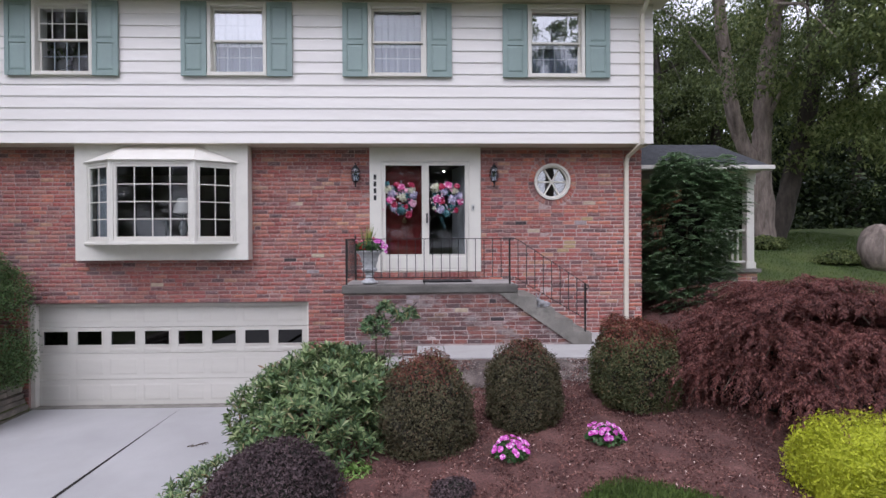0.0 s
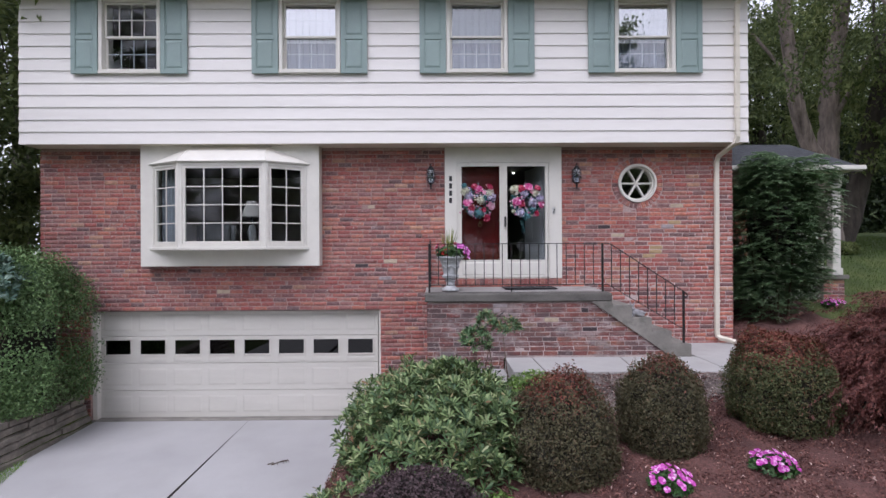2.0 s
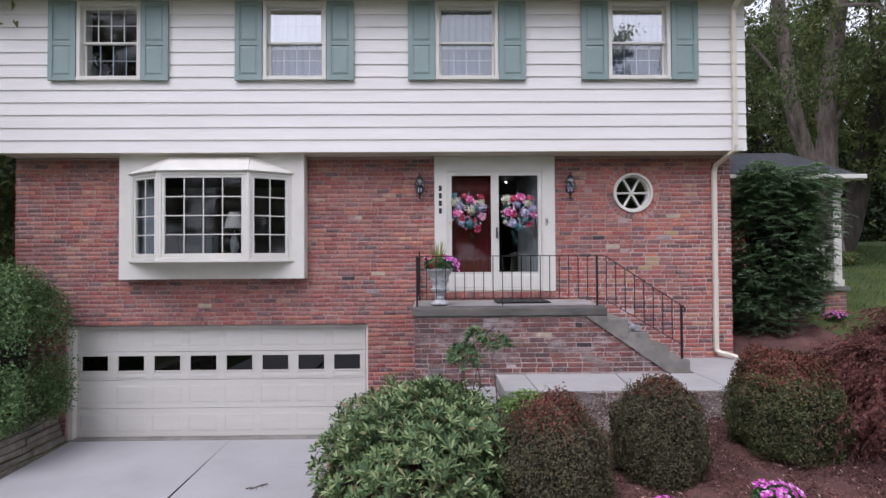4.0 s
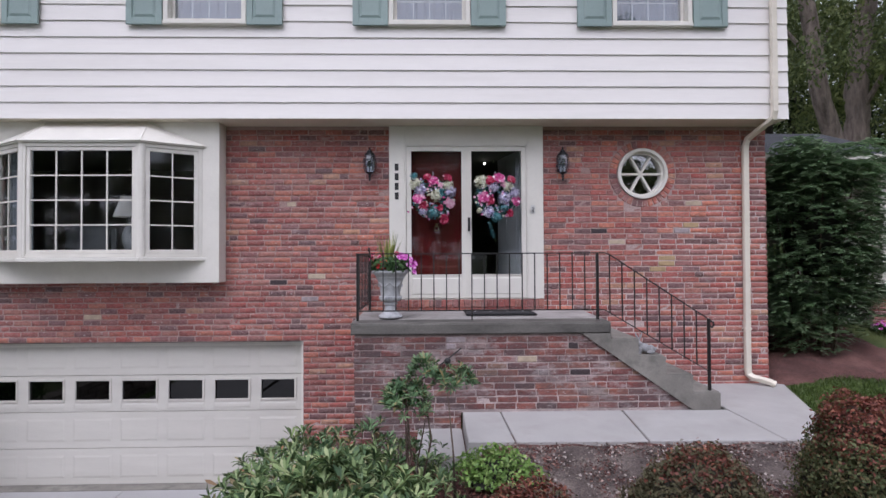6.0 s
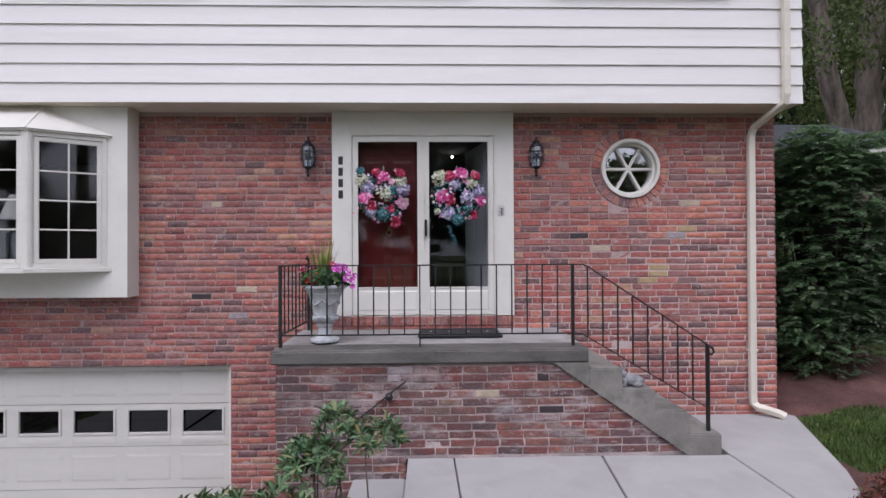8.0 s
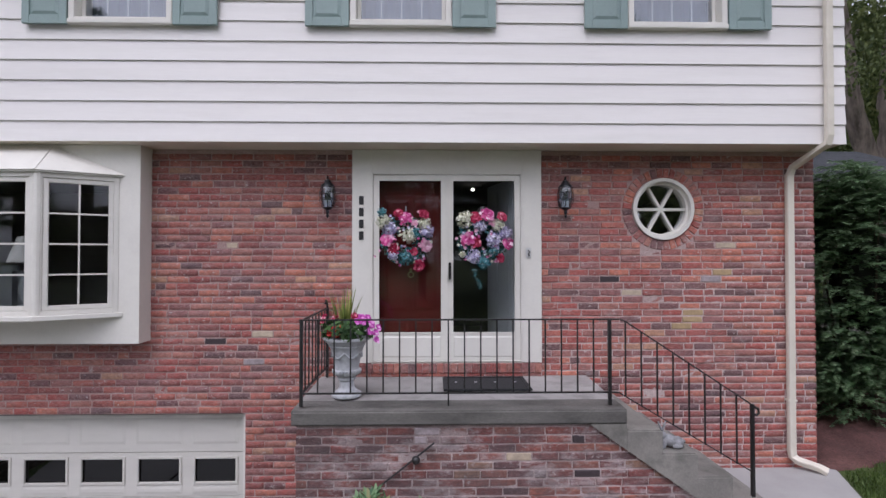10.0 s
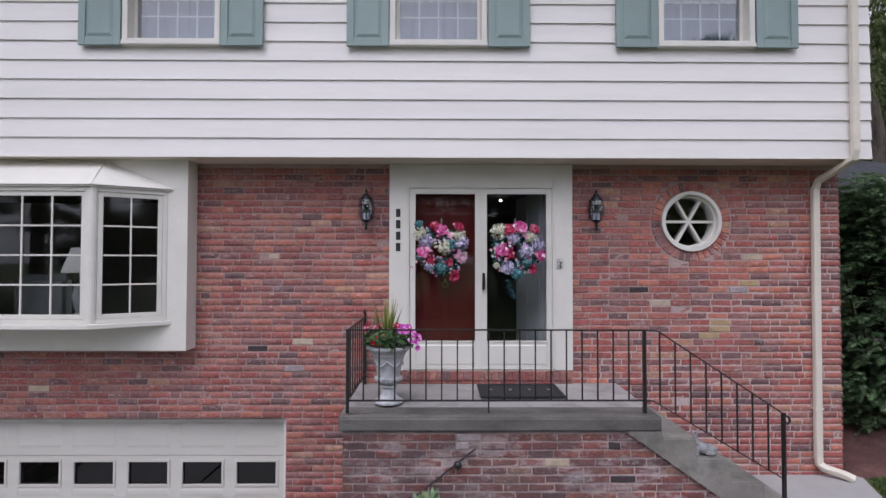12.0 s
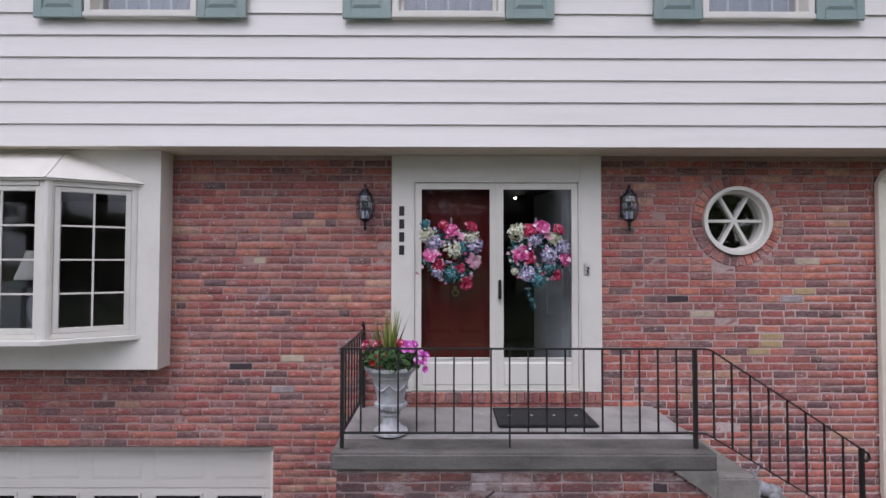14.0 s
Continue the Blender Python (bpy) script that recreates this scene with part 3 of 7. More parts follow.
def wall_cells(bm, x0, x1, z0, z1, y0, y1, holes):
    """A wall of that thickness with rectangular openings through it."""
    xs = sorted({x0, x1, *[min(max(v, x0), x1) for h in holes for v in h[:2]]})
    zs = sorted({z0, z1, *[min(max(v, z0), z1) for h in holes for v in h[2:]]})
    solid_cell = lambda i, j: 0 <= i < len(xs) - 1 and 0 <= j < len(zs) - 1 and not any(
        h[0] < (xs[i] + xs[i + 1]) / 2 < h[1] and h[2] < (zs[j] + zs[j + 1]) / 2 < h[3] for h in holes)
    made = {}

    def vert(i, j, k):
        if (i, j, k) not in made:
            made[i, j, k] = bm.verts.new((xs[i], (y0, y1)[k], zs[j]))
        return made[i, j, k]

    for i in range(len(xs) - 1):
        for j in range(len(zs) - 1):
            if not solid_cell(i, j):
                continue
            for k in (0, 1):
                bm.faces.new([vert(i, j, k), vert(i + 1, j, k), vert(i + 1, j + 1, k), vert(i, j + 1, k)])
            for (di, dj), (a, b) in (((-1, 0), ((i, j), (i, j + 1))), ((1, 0), ((i + 1, j), (i + 1, j + 1))), ((0, -1), ((i, j), (i + 1, j))), ((0, 1), ((i, j + 1), (i + 1, j + 1)))):
                if not solid_cell(i + di, j + dj):
                    bm.faces.new([vert(*a, 0), vert(*b, 0), vert(*b, 1), vert(*a, 1)])


R_HOLE = 0.34
SQ = 0.55
wall_front = thing("wall_front", (0, BY, 0), "weathered red brick wall of mixed salvaged bricks", "wall", kind="structure")
bm = bmesh.new()
wall_cells(bm, HX0 + 0.02, HX1 - 0.02, -1.5, JET, BY + 0.007, BY + 0.3, [OPEN_GARAGE, OPEN_BAY, OPEN_DOOR, (ROUND[0] - SQ, ROUND[0] + SQ, ROUND[1] - SQ, ROUND[1] + SQ)])
q = []
for k in range(48):
    a = 2 * math.pi * k / 48
    c, s = math.cos(a), math.sin(a)
    m = SQ / max(abs(c), abs(s))
    q.append([bm.verts.new((ROUND[0] + r * c, y, ROUND[1] + r * s)) for r, y in ((R_HOLE, BY + 0.007), (m, BY + 0.007), (m, BY + 0.3), (R_HOLE, BY + 0.3))])
for k in range(48):
    a, b = q[k], q[(k + 1) % 48]
    for i in (0, 2, 3):
        j = (i + 1) % 4
        bm.faces.new((a[i], a[j], b[j], b[i]))
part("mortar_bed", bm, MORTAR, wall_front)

shell = thing("house_shell", (0, 13, 0), "plain brick and board side and back walls of the house", "wall", kind="structure")
for nm, b in (("side_wall", (HX0 + 0.001, HX0 + 0.25, BY + 0.31, 17.2, -1.5, JET)), ("side_wall", (HX1 - 0.25, HX1 - 0.001, BY + 0.31, 17.2, -1.5, JET)), ("back_wall", (HX0 + 0.26, HX1 - 0.26, 17.0, 17.25, -1.5, JET))):
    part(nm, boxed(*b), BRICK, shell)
for nm, b in (("upper_side_wall", (HX0 - 0.04, HX0 + 0.2, CY + 0.26, 17.4, JET + 0.03, EAVE)), ("upper_side_wall", (HX1 - 0.2, HX1 + 0.04, CY + 0.26, 17.4, JET + 0.03, EAVE)), ("upper_back_wall", (HX0 + 0.21, HX1 - 0.21, 17.2, 17.4, JET + 0.03, EAVE))):
    part(nm, boxed(*b), SIDING, shell)
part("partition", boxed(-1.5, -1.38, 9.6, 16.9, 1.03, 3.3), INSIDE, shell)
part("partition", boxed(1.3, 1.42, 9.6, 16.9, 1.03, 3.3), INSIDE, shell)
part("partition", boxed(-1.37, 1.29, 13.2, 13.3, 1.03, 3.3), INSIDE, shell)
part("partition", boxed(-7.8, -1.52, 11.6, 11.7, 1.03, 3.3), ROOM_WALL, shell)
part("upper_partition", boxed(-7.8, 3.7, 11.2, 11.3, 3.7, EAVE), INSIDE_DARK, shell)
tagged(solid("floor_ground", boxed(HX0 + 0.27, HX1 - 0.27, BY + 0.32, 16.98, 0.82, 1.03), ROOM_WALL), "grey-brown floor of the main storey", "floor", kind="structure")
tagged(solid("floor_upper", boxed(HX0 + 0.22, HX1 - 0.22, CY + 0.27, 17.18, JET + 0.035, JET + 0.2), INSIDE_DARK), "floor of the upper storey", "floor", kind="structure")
tagged(solid("ceiling", boxed(HX0 + 0.27, HX1 - 0.27, BY + 0.32, 16.98, 3.3, 3.46), INSIDE), "plain plaster ceiling of the main storey, darkened for a dim room", "ceiling", kind="structure")
# Upper ceiling added to keep sky light off the room behind window 1.
tagged(solid("ceiling_upper", boxed(HX0 + 0.22, HX1 - 0.22, CY + 0.27, 17.18, EAVE - 0.09, EAVE - 0.02), INSIDE_DARK), "ceiling of the upper storey, darkened for a dim room", "ceiling", kind="structure")
tagged(solid("soffit", boxed(HX0 - 0.03, HX1 + 0.03, CY + 0.012, BY + 0.3, JET + 0.001, JET + 0.03), SOFFIT), "cream painted soffit under the overhanging storey", "soffit", kind="structure")

# roof with gutter
roof = thing("roof", (-2, 13, EAVE), "dark shingled gable roof with a white gutter", "roof", kind="structure")
bm = bmesh.new()
ridge_y, ridge_z, ey = 13.1, EAVE + 2.3, CY - 0.38
for y0, s in ((ey, 1), (17.8, -1)):
    v = [bm.verts.new(c) for c in ((HX0 - 0.3, y0, EAVE + 0.12), (HX1 + 0.3, y0, EAVE + 0.12), (HX1 + 0.3, ridge_y, ridge_z), (HX0 - 0.3, ridge_y, ridge_z))]
    u = [bm.verts.new(w.co + Vector((0, 0, 0.1))) for w in v]
    bm.faces.new(v), bm.faces.new(u)
    for i in range(4):
        j = (i + 1) % 4
        bm.faces.new((v[i], v[j], u[j], u[i]))
part("roof_cover", bm, ROOFING, roof)
for gxx in (HX0 + 0.0, HX1 - 0.2):
    bm = bmesh.new()
    pr = [(CY + 0.27, EAVE + 0.002), (17.35, EAVE + 0.002), (ridge_y, ridge_z - 0.08)]
    v = [bm.verts.new((gxx, y, z)) for y, z in pr] + [bm.verts.new((gxx + 0.2, y, z)) for y, z in pr]
    bm.faces.new(v[:3]), bm.faces.new(v[3:])
    for i in range(3):
        j = (i + 1) % 3
        bm.faces.new((v[i], v[j], v[3 + j], v[3 + i]))
    part("gable", bm, SIDING, roof)
part("eave_soffit", boxed(HX0 - 0.28, HX1 + 0.28, ey + 0.02, CY + 0.24, EAVE + 0.004, EAVE + 0.03), SOFFIT, roof)
part("fascia", boxed(HX0 - 0.3, HX1 + 0.3, ey - 0.02, ey + 0.015, EAVE - 0.02, EAVE + 0.15), WHITE, roof)
bm = bmesh.new()
slab_pts = [(ey - 0.13, EAVE + 0.14), (ey - 0.13, EAVE + 0.06), (ey - 0.09, EAVE + 0.02), (ey - 0.025, EAVE + 0.02), (ey - 0.025, EAVE + 0.14), (ey - 0.035, EAVE + 0.14), (ey - 0.035, EAVE + 0.03), (ey - 0.085, EAVE + 0.03), (ey - 0.12, EAVE + 0.065), (ey - 0.12, EAVE + 0.14)]
a = [bm.verts.new((HX0 - 0.3, y, z)) for y, z in slab_pts]
b = [bm.verts.new((HX1 + 0.3, y, z)) for y, z in slab_pts]
for i in range(len(a)):
    j = (i + 1) % len(a)
    bm.faces.new((a[i], a[j], b[j], b[i]))
part("gutter", bm, WHITE, roof)

# ---- upper storey boards ----
WIN_HW, SILL, HEAD = 0.455, 4.70, 5.86     # half width and heights of the upper window openings
upper_holes = [(c - WIN_HW, c + WIN_HW, SILL, HEAD) for c in UPPER]
wall_upper = thing("wall_upper", (0, CY, JET), "off-white painted wide clapboard wall of the upper storey", "wall", kind="structure")
bm = bmesh.new()
wall_cells(bm, HX0 - 0.02, HX1 + 0.02, JET + 0.032, EAVE, CY + 0.022, CY + 0.25, upper_holes)
part("sheathing", bm, SIDING, wall_upper)
EXPO = 0.205
for k in range(13):
    z0 = JET + k * EXPO
    z1 = min(z0 + EXPO + 0.012, EAVE)
    spans = [(HX0 - 0.05, HX1 + 0.05)]
    for h in upper_holes:
        if z1 > h[2] + 0.03 and z0 < h[3]:
            spans = [p for a, b in spans for p in (((a, h[0]), (h[1], b)) if a < h[0] and b > h[1] else ((a, b),))]
    for a, b in spans:
        bm = bmesh.new()
        sag = 0.003 * math.sin(k * 2.3)
        pr = [(CY - 0.004, z0), (CY + 0.008, z0), (CY + 0.021, z1), (CY + 0.013, z1)]
        v = [bm.verts.new((a, y, z + sag)) for y, z in pr] + [bm.verts.new((b, y, z - sag)) for y, z in pr]
        bm.faces.new(v[:4]), bm.faces.new(v[4:])
        for i in range(4):
            j = (i + 1) % 4
            bm.faces.new((v[i], v[j], v[4 + j], v[4 + i]))
        part("clapboard", bm, SIDING, wall_upper)


# ---- windows ----
def frame_rect(bm, x0, x1, z0, z1, y0, y1, w, bevel=0.0, sill=None):
    """Four members round a rectangle."""
    s = w if sill is None else sill
    box(bm, x0, x0 + w, y0, y1, z0, z1, bevel)
    box(bm, x1 - w, x1, y0, y1, z0, z1, bevel)
    box(bm, x0 + w, x1 - w, y0, y1, z1 - w, z1, bevel)
    box(bm, x0 + w, x1 - w, y0, y1, z0, z0 + s, bevel)


def window_upper(i, cx, upper_cover, lower_cover, white_bars, upper_pane=None):
    w = thing("window_%d" % i, (cx, CY, SILL), "white double-hung sash window in the clapboard wall", "window", kind="structure")
    x0, x1, y = cx - WIN_HW, cx + WIN_HW, CY
    bm = bmesh.new()
    frame_rect(bm, x0 - 0.055, x1 + 0.055, SILL - 0.01, HEAD + 0.06, y - 0.045, y + 0.10, 0.058, 0.004, sill=0.022)
    part("casing", bm, WHITE, w)
    part("sill", boxed(x0 - 0.06, x1 + 0.06, y - 0.06, y + 0.05, SILL - 0.06, SILL - 0.012, 0.006), WHITE, w)
    mid = 5.275
    for nm, za, zb, yy, cover in (("upper_sash", mid - 0.02, HEAD - 0.005, y + 0.03, upper_cover), ("lower_sash", SILL + 0.012, mid + 0.02, y + 0.065, lower_cover)):
        bm = bmesh.new()
        frame_rect(bm, x0 + 0.004, x1 - 0.004, za, zb, yy, yy + 0.032, 0.036, 0.003)
        sash = part(nm, bm, WHITE, w)
        a, b, c, d = x0 + 0.04, x1 - 0.04, za + 0.036, zb - 0.036
        part("pane", boxed(a, b, yy + 0.013, yy + 0.017, c, d), (upper_pane or SKY_GLASS) if nm == "upper_sash" else (DULL_GLASS if lower_cover else DOOR_GLASS), sash).visible_shadow = False
        white = white_bars and nm == "upper_sash"
        bars = (yy + 0.002, yy + 0.012) if white else (yy + 0.019, yy + 0.031)
        for k in range(1, 4):
            xx = a + (b - a) * k / 4
            part("muntin", boxed(xx - 0.007, xx + 0.007, *bars, c, d), WHITE if white else MUNTIN, sash)
        zz = (c + d) / 2
        part("muntin", boxed(a, b, bars[0] + 0.001, bars[1] - 0.001, zz - 0.007, zz + 0.007), WHITE if white else MUNTIN, sash)
        # The white cover stands in for sky reflected in the glass.
        if cover is not None:
            bm = bmesh.new()
            n = 24
            for k in range(n):
                xa, xb = a - 0.05 + (b - a + 0.1) * k / n, a - 0.05 + (b - a + 0.1) * (k + 1) / n
                ya, yb = (yy + 0.16 + 0.012 * math.sin(t * 2.1) for t in (k, k + 1))
                lo, hi = c - 0.06, d + 0.06
                bm.faces.new([bm.verts.new(p) for p in ((xa, ya, lo), (xb, yb, lo), (xb, yb, hi), (xa, ya, hi))])
            bmesh.ops.remove_doubles(bm, verts=bm.verts, dist=0.0005)
            g = bmesh.ops.extrude_face_region(bm, geom=list(bm.faces))
            bmesh.ops.translate(bm, vec=(0, 0.004, 0), verts=[v for v in g["geom"] if isinstance(v, bmesh.types.BMVert)])
            part("curtain", bm, cover, w)
    return w


window_upper(1, UPPER[0], None, None, True, DOOR_GLASS)
window_upper(2, UPPER[1], SKY_SHEET, SCREEN, False)
window_upper(3, UPPER[2], BLIND, SCREEN, False, DULL_GLASS)
window_upper(4, UPPER[3], SKY_SHEET, SCREEN, False)


def raised_panel(bm, x0, x1, z0, z1, y, depth=0.012, inset=0.03):
    """A panel that stands proud with sloped margins."""
    a = [bm.verts.new(p) for p in ((x0, y, z0), (x1, y, z0), (x1, y, z1), (x0, y, z1))]
    b = [bm.verts.new(p) for p in ((x0 + inset, y - depth, z0 + inset), (x1 - inset, y - depth, z0 + inset), (x1 - inset, y - depth, z1 - inset), (x0 + inset, y - depth, z1 - inset))]
    bm.faces.new(b)
    for i in range(4):
        j = (i + 1) % 4
        bm.faces.new((a[i], a[j], b[j], b[i]))


SH0, SH1 = 4.635, 5.93
shutter = None
for cx in UPPER:
    for side in (-1, 1):
        xc = cx + side * (WIN_HW + 0.06 + 0.225)
        if shutter is None:
            shutter = thing("shutter", (xc, CY - 0.022, SH0), "sage green panelled wooden window shutter on clapboards", "shutter", "window shutters")
            x0, x1, y0 = xc - 0.22, xc + 0.22, CY - 0.055
            back = part("back_board", boxed(x0 + 0.01, x1 - 0.01, y0 + 0.014, CY - 0.021, SH0 + 0.01, SH1 - 0.01), SHUTTER, shutter)
            for xa in (x0, x1 - 0.075):
                part("stile", boxed(xa, xa + 0.075, y0, y0 + 0.03, SH0, SH1, 0.003), SHUTTER, shutter)
            for za, zb in ((SH0, SH0 + 0.085), (5.2, 5.27), (SH1 - 0.08, SH1)):
                part("rail", boxed(x0 + 0.0755, x1 - 0.0755, y0, y0 + 0.03, za, zb, 0.003), SHUTTER, shutter)
            for za, zb in ((SH0 + 0.095, 5.19), (5.28, SH1 - 0.09)):
                bm = bmesh.new()
                raised_panel(bm, x0 + 0.085, x1 - 0.085, za, zb, y0 + 0.0135, 0.011, 0.03)
                part("panel", bm, SHUTTER, back)
        else:
            copy_thing(shutter, pose(xc, CY - 0.022, SH0))

# ---- round window ----
rw = thing("window_5", (ROUND[0], BY, ROUND[1]), "round white window with six spokes in brickwork", "window", kind="structure")
bm = bmesh.new()
ring_xz(bm, *ROUND, 0.30, 0.337, BY - 0.025, BY + 0.2)
part("frame", bm, WHITE, rw, smooth=True)
bm = bmesh.new()
ring_xz(bm, *ROUND, 0.272, 0.299, BY + 0.03, BY + 0.12)
sash = part("sash", bm, WHITE, rw, smooth=True)
bm = bmesh.new()
slab_xz(bm, [(ROUND[0] + 0.28 * math.cos(2 * math.pi * k / 40), ROUND[1] + 0.28 * math.sin(2 * math.pi * k / 40)) for k in range(40)], BY + 0.095, BY + 0.099)
part("pane", bm, ROUND_GLASS, rw).visible_shadow = False
for ang in (0, 60, 120):
    bm = boxed(-0.274, 0.274, BY + 0.05, BY + 0.093, -0.014, 0.014, 0.002)
    bmesh.ops.transform(bm, matrix=Matrix.Translation((ROUND[0], 0, ROUND[1])) @ Matrix.Rotation(radians(ang), 4, "Y") @ Matrix.Translation((0, 0.0005 * ang / 30, 0)), verts=bm.verts)
    part("spoke", bm, WHITE, sash)

# ---- bay window ----
bay = thing("bay_window", (-4.745, 9.0, 1.42), "white bow window with grilles in a deep flat surround", "bay window", kind="structure")
PX0, PX1, PY = -6.28, -3.25, 9.04
bm = bmesh.new()
wall_cells(bm, PX0, PX1, 1.425, JET - 0.002, PY, BY + 0.005, [(-6.05, -3.48, 1.70, 3.16)])
part("surround", bm, WHITE, bay)
F0, F1, SX0, SX1, FY = -5.465, -4.05, -6.09, -3.45, 8.70
ZB, ZT = 1.75, 3.135
plan = [(SX0, PY), (F0, FY), (F1, FY), (SX1, PY)]
bm = bmesh.new()
prism(bm, [(SX0 - 0.04, PY - 0.001), (F0 - 0.02, FY - 0.05), (F1 + 0.02, FY - 0.05), (SX1 + 0.04, PY - 0.001)], ZB - 0.05, ZB - 0.001)
bmesh.ops.bevel(bm, geom=list(bm.edges), offset=0.006, segments=1, affect="EDGES")
part("sill", bm, WHITE, bay)
bm = bmesh.new()
prism(bm, [(SX0 - 0.03, PY - 0.003), (F0 - 0.015, FY - 0.025), (F1 + 0.015, FY - 0.025), (SX1 + 0.03, PY - 0.003)], ZT + 0.001, ZT + 0.018)
part("head_board", bm, WHITE, bay)
bm = bmesh.new()
lo = [bm.verts.new(c) for c in ((SX0 - 0.06, PY - 0.004, ZT + 0.02), (F0 - 0.02, FY - 0.04, ZT + 0.02), (F1 + 0.02, FY - 0.04, ZT + 0.02), (SX1 + 0.06, PY - 0.004, ZT + 0.02))]
hi = [bm.verts.new(c) for c in ((-5.42, PY - 0.004, 3.455), (-4.14, PY - 0.004, 3.455))]
bm.faces.new((lo[0], lo[1], hi[0])), bm.faces.new((lo[1], lo[2], hi[1], hi[0])), bm.faces.new((lo[2], lo[3], hi[1])), bm.faces.new(lo[::-1]), bm.faces.new((lo[0], hi[0], hi[1], lo[3]))
part("canopy", bm, WHITE, bay, "white sheet-metal hip canopy")
for a, b in ((lo_, hi_) for lo_, hi_ in (((F0 - 0.02, FY - 0.04, ZT + 0.02), (-5.42, PY - 0.01, 3.455)), ((F1 + 0.02, FY - 0.04, ZT + 0.02), (-4.14, PY - 0.01, 3.455)))):
    part("canopy_seam", tubed([a, b], 0.008, 6), WHITE, bay)


def bay_light(p, q, cols, rows):
    """One facet of the bow: posts, sash, pane and grille between two plan points."""
    p, q = Vector((*p, 0)), Vector((*q, 0))
    ln, ang = (q - p).length, math.atan2(q.y - p.y, q.x - p.x)
    m = Matrix.Translation(p) @ Matrix.Rotation(ang, 4, "Z")

    def put(name, bm, mat, par):
        bmesh.ops.transform(bm, matrix=m, verts=bm.verts)
        return part(name, bm, mat, par)

    bm = bmesh.new()
    frame_rect(bm, 0.012, ln - 0.012, ZB + 0.001, ZT - 0.001, 0.0, 0.09, 0.045, 0.004)
    fr = put("frame", bm, WHITE, bay)
    bm = bmesh.new()
    frame_rect(bm, 0.0585, ln - 0.0585, ZB + 0.0475, ZT - 0.0475, 0.012, 0.055, 0.045, 0.004)
    sash = put("sash", bm, WHITE, bay)
    a, b, c, d = 0.1035, ln - 0.1035, ZB + 0.0925, ZT - 0.0925
    put("pane", boxed(a, b, 0.034, 0.038, c, d), DOOR_GLASS, sash).visible_shadow = False
    for k in range(1, cols):
        x = a + (b - a) * k / cols
        put("muntin", boxed(x - 0.008, x + 0.008, 0.022, 0.033, c, d), WHITE, sash)
    for k in range(1, rows):
        z = c + (d - c) * k / rows
        put("muntin", boxed(a, b, 0.021, 0.032, z - 0.008, z + 0.008), WHITE, sash)


bay_light(plan[0], plan[1], 2, 4)
bay_light(plan[1], plan[2], 4, 4)
bay_light(plan[2], plan[3], 2, 4)
for x, y in plan[1:3]:
    part("corner_post", tubed([(x, y + 0.035, ZB), (x, y + 0.035, ZT)], 0.045, 12), WHITE, bay)
bm = bmesh.new()
prism(bm, [(SX0 + 0.06, PY + 0.2), (F0 + 0.03, FY + 0.1), (F1 - 0.03, FY + 0.1), (SX1 - 0.06, PY + 0.2)], ZB + 0.002, ZB + 0.03)
part("seat_board", bm, WHITE, bay)

# ---- garage door ----
gd = thing("garage_door", (-4.72, 9.4, -1.26), "cream sectional garage door with a row of small windows", "garage door")
GY = 9.40
gx0, gx1, gz0, gz1 = -7.22, -2.30, -1.262, 0.66
sec = (gz1 - gz0) / 4
GWIN = [-7.125 + 0.612 * k for k in range(8)]
bm = bmesh.new()
for k in range(4):
    za, zb = gz0 + sec * k + 0.004, gz0 + sec * (k + 1) - 0.004
    holes = [(x, x + 0.455, -0.15, 0.115) for x in GWIN] if k == 2 else []
    bm = bmesh.new()
    wall_cells(bm, gx0, gx1, za, zb, GY, GY + 0.045, holes)
    s = part("section", bm, GARAGE, gd)
    if k == 2:
        for x in GWIN:
            bm = bmesh.new()
            frame_rect(bm, x - 0.02, x + 0.475, -0.17, 0.135, GY - 0.012, GY + 0.01, 0.028, 0.004)
            fr = part("window_frame", bm, GARAGE, s)
            part("pane", boxed(x - 0.005, x + 0.46, GY + 0.02, GY + 0.024, -0.155, 0.12), DARK_GLASS, s)
    for x in GWIN:
        if k == 2:
            za2, zb2 = za + 0.02, -0.185
        else:
            za2, zb2 = za + 0.085, zb - 0.085
        bm = bmesh.new()
        raised_panel(bm, x - 0.025, x + 0.48, za2, zb2, GY - 0.001, 0.005, 0.03)
        part("panel", bm, GARAGE, s)
part("bottom_seal", boxed(gx0, gx1, GY + 0.005, GY + 0.04, gz0 - 0.005, gz0 + 0.003), RUBBER, gd)
jamb = thing("garage_frame", (-4.72, 9.35, -1.26), "white painted frame round the garage opening", "door frame", kind="structure")
part("jamb", boxed(-7.279, -7.20, 9.30, 9.399, -1.261, 0.639), WHITE, jamb)
part("jamb", boxed(-2.275, -2.241, 9.30, 9.399, -1.261, 0.639), WHITE, jamb)
part("head", boxed(-7.199, -2.276, 9.33, 9.399, 0.575, 0.639), WHITE, jamb)
part("lintel", boxed(-7.33, -2.2, 9.262, 9.29, 0.632, 0.639), IRON, jamb)
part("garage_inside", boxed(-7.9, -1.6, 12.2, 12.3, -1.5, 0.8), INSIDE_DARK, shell)

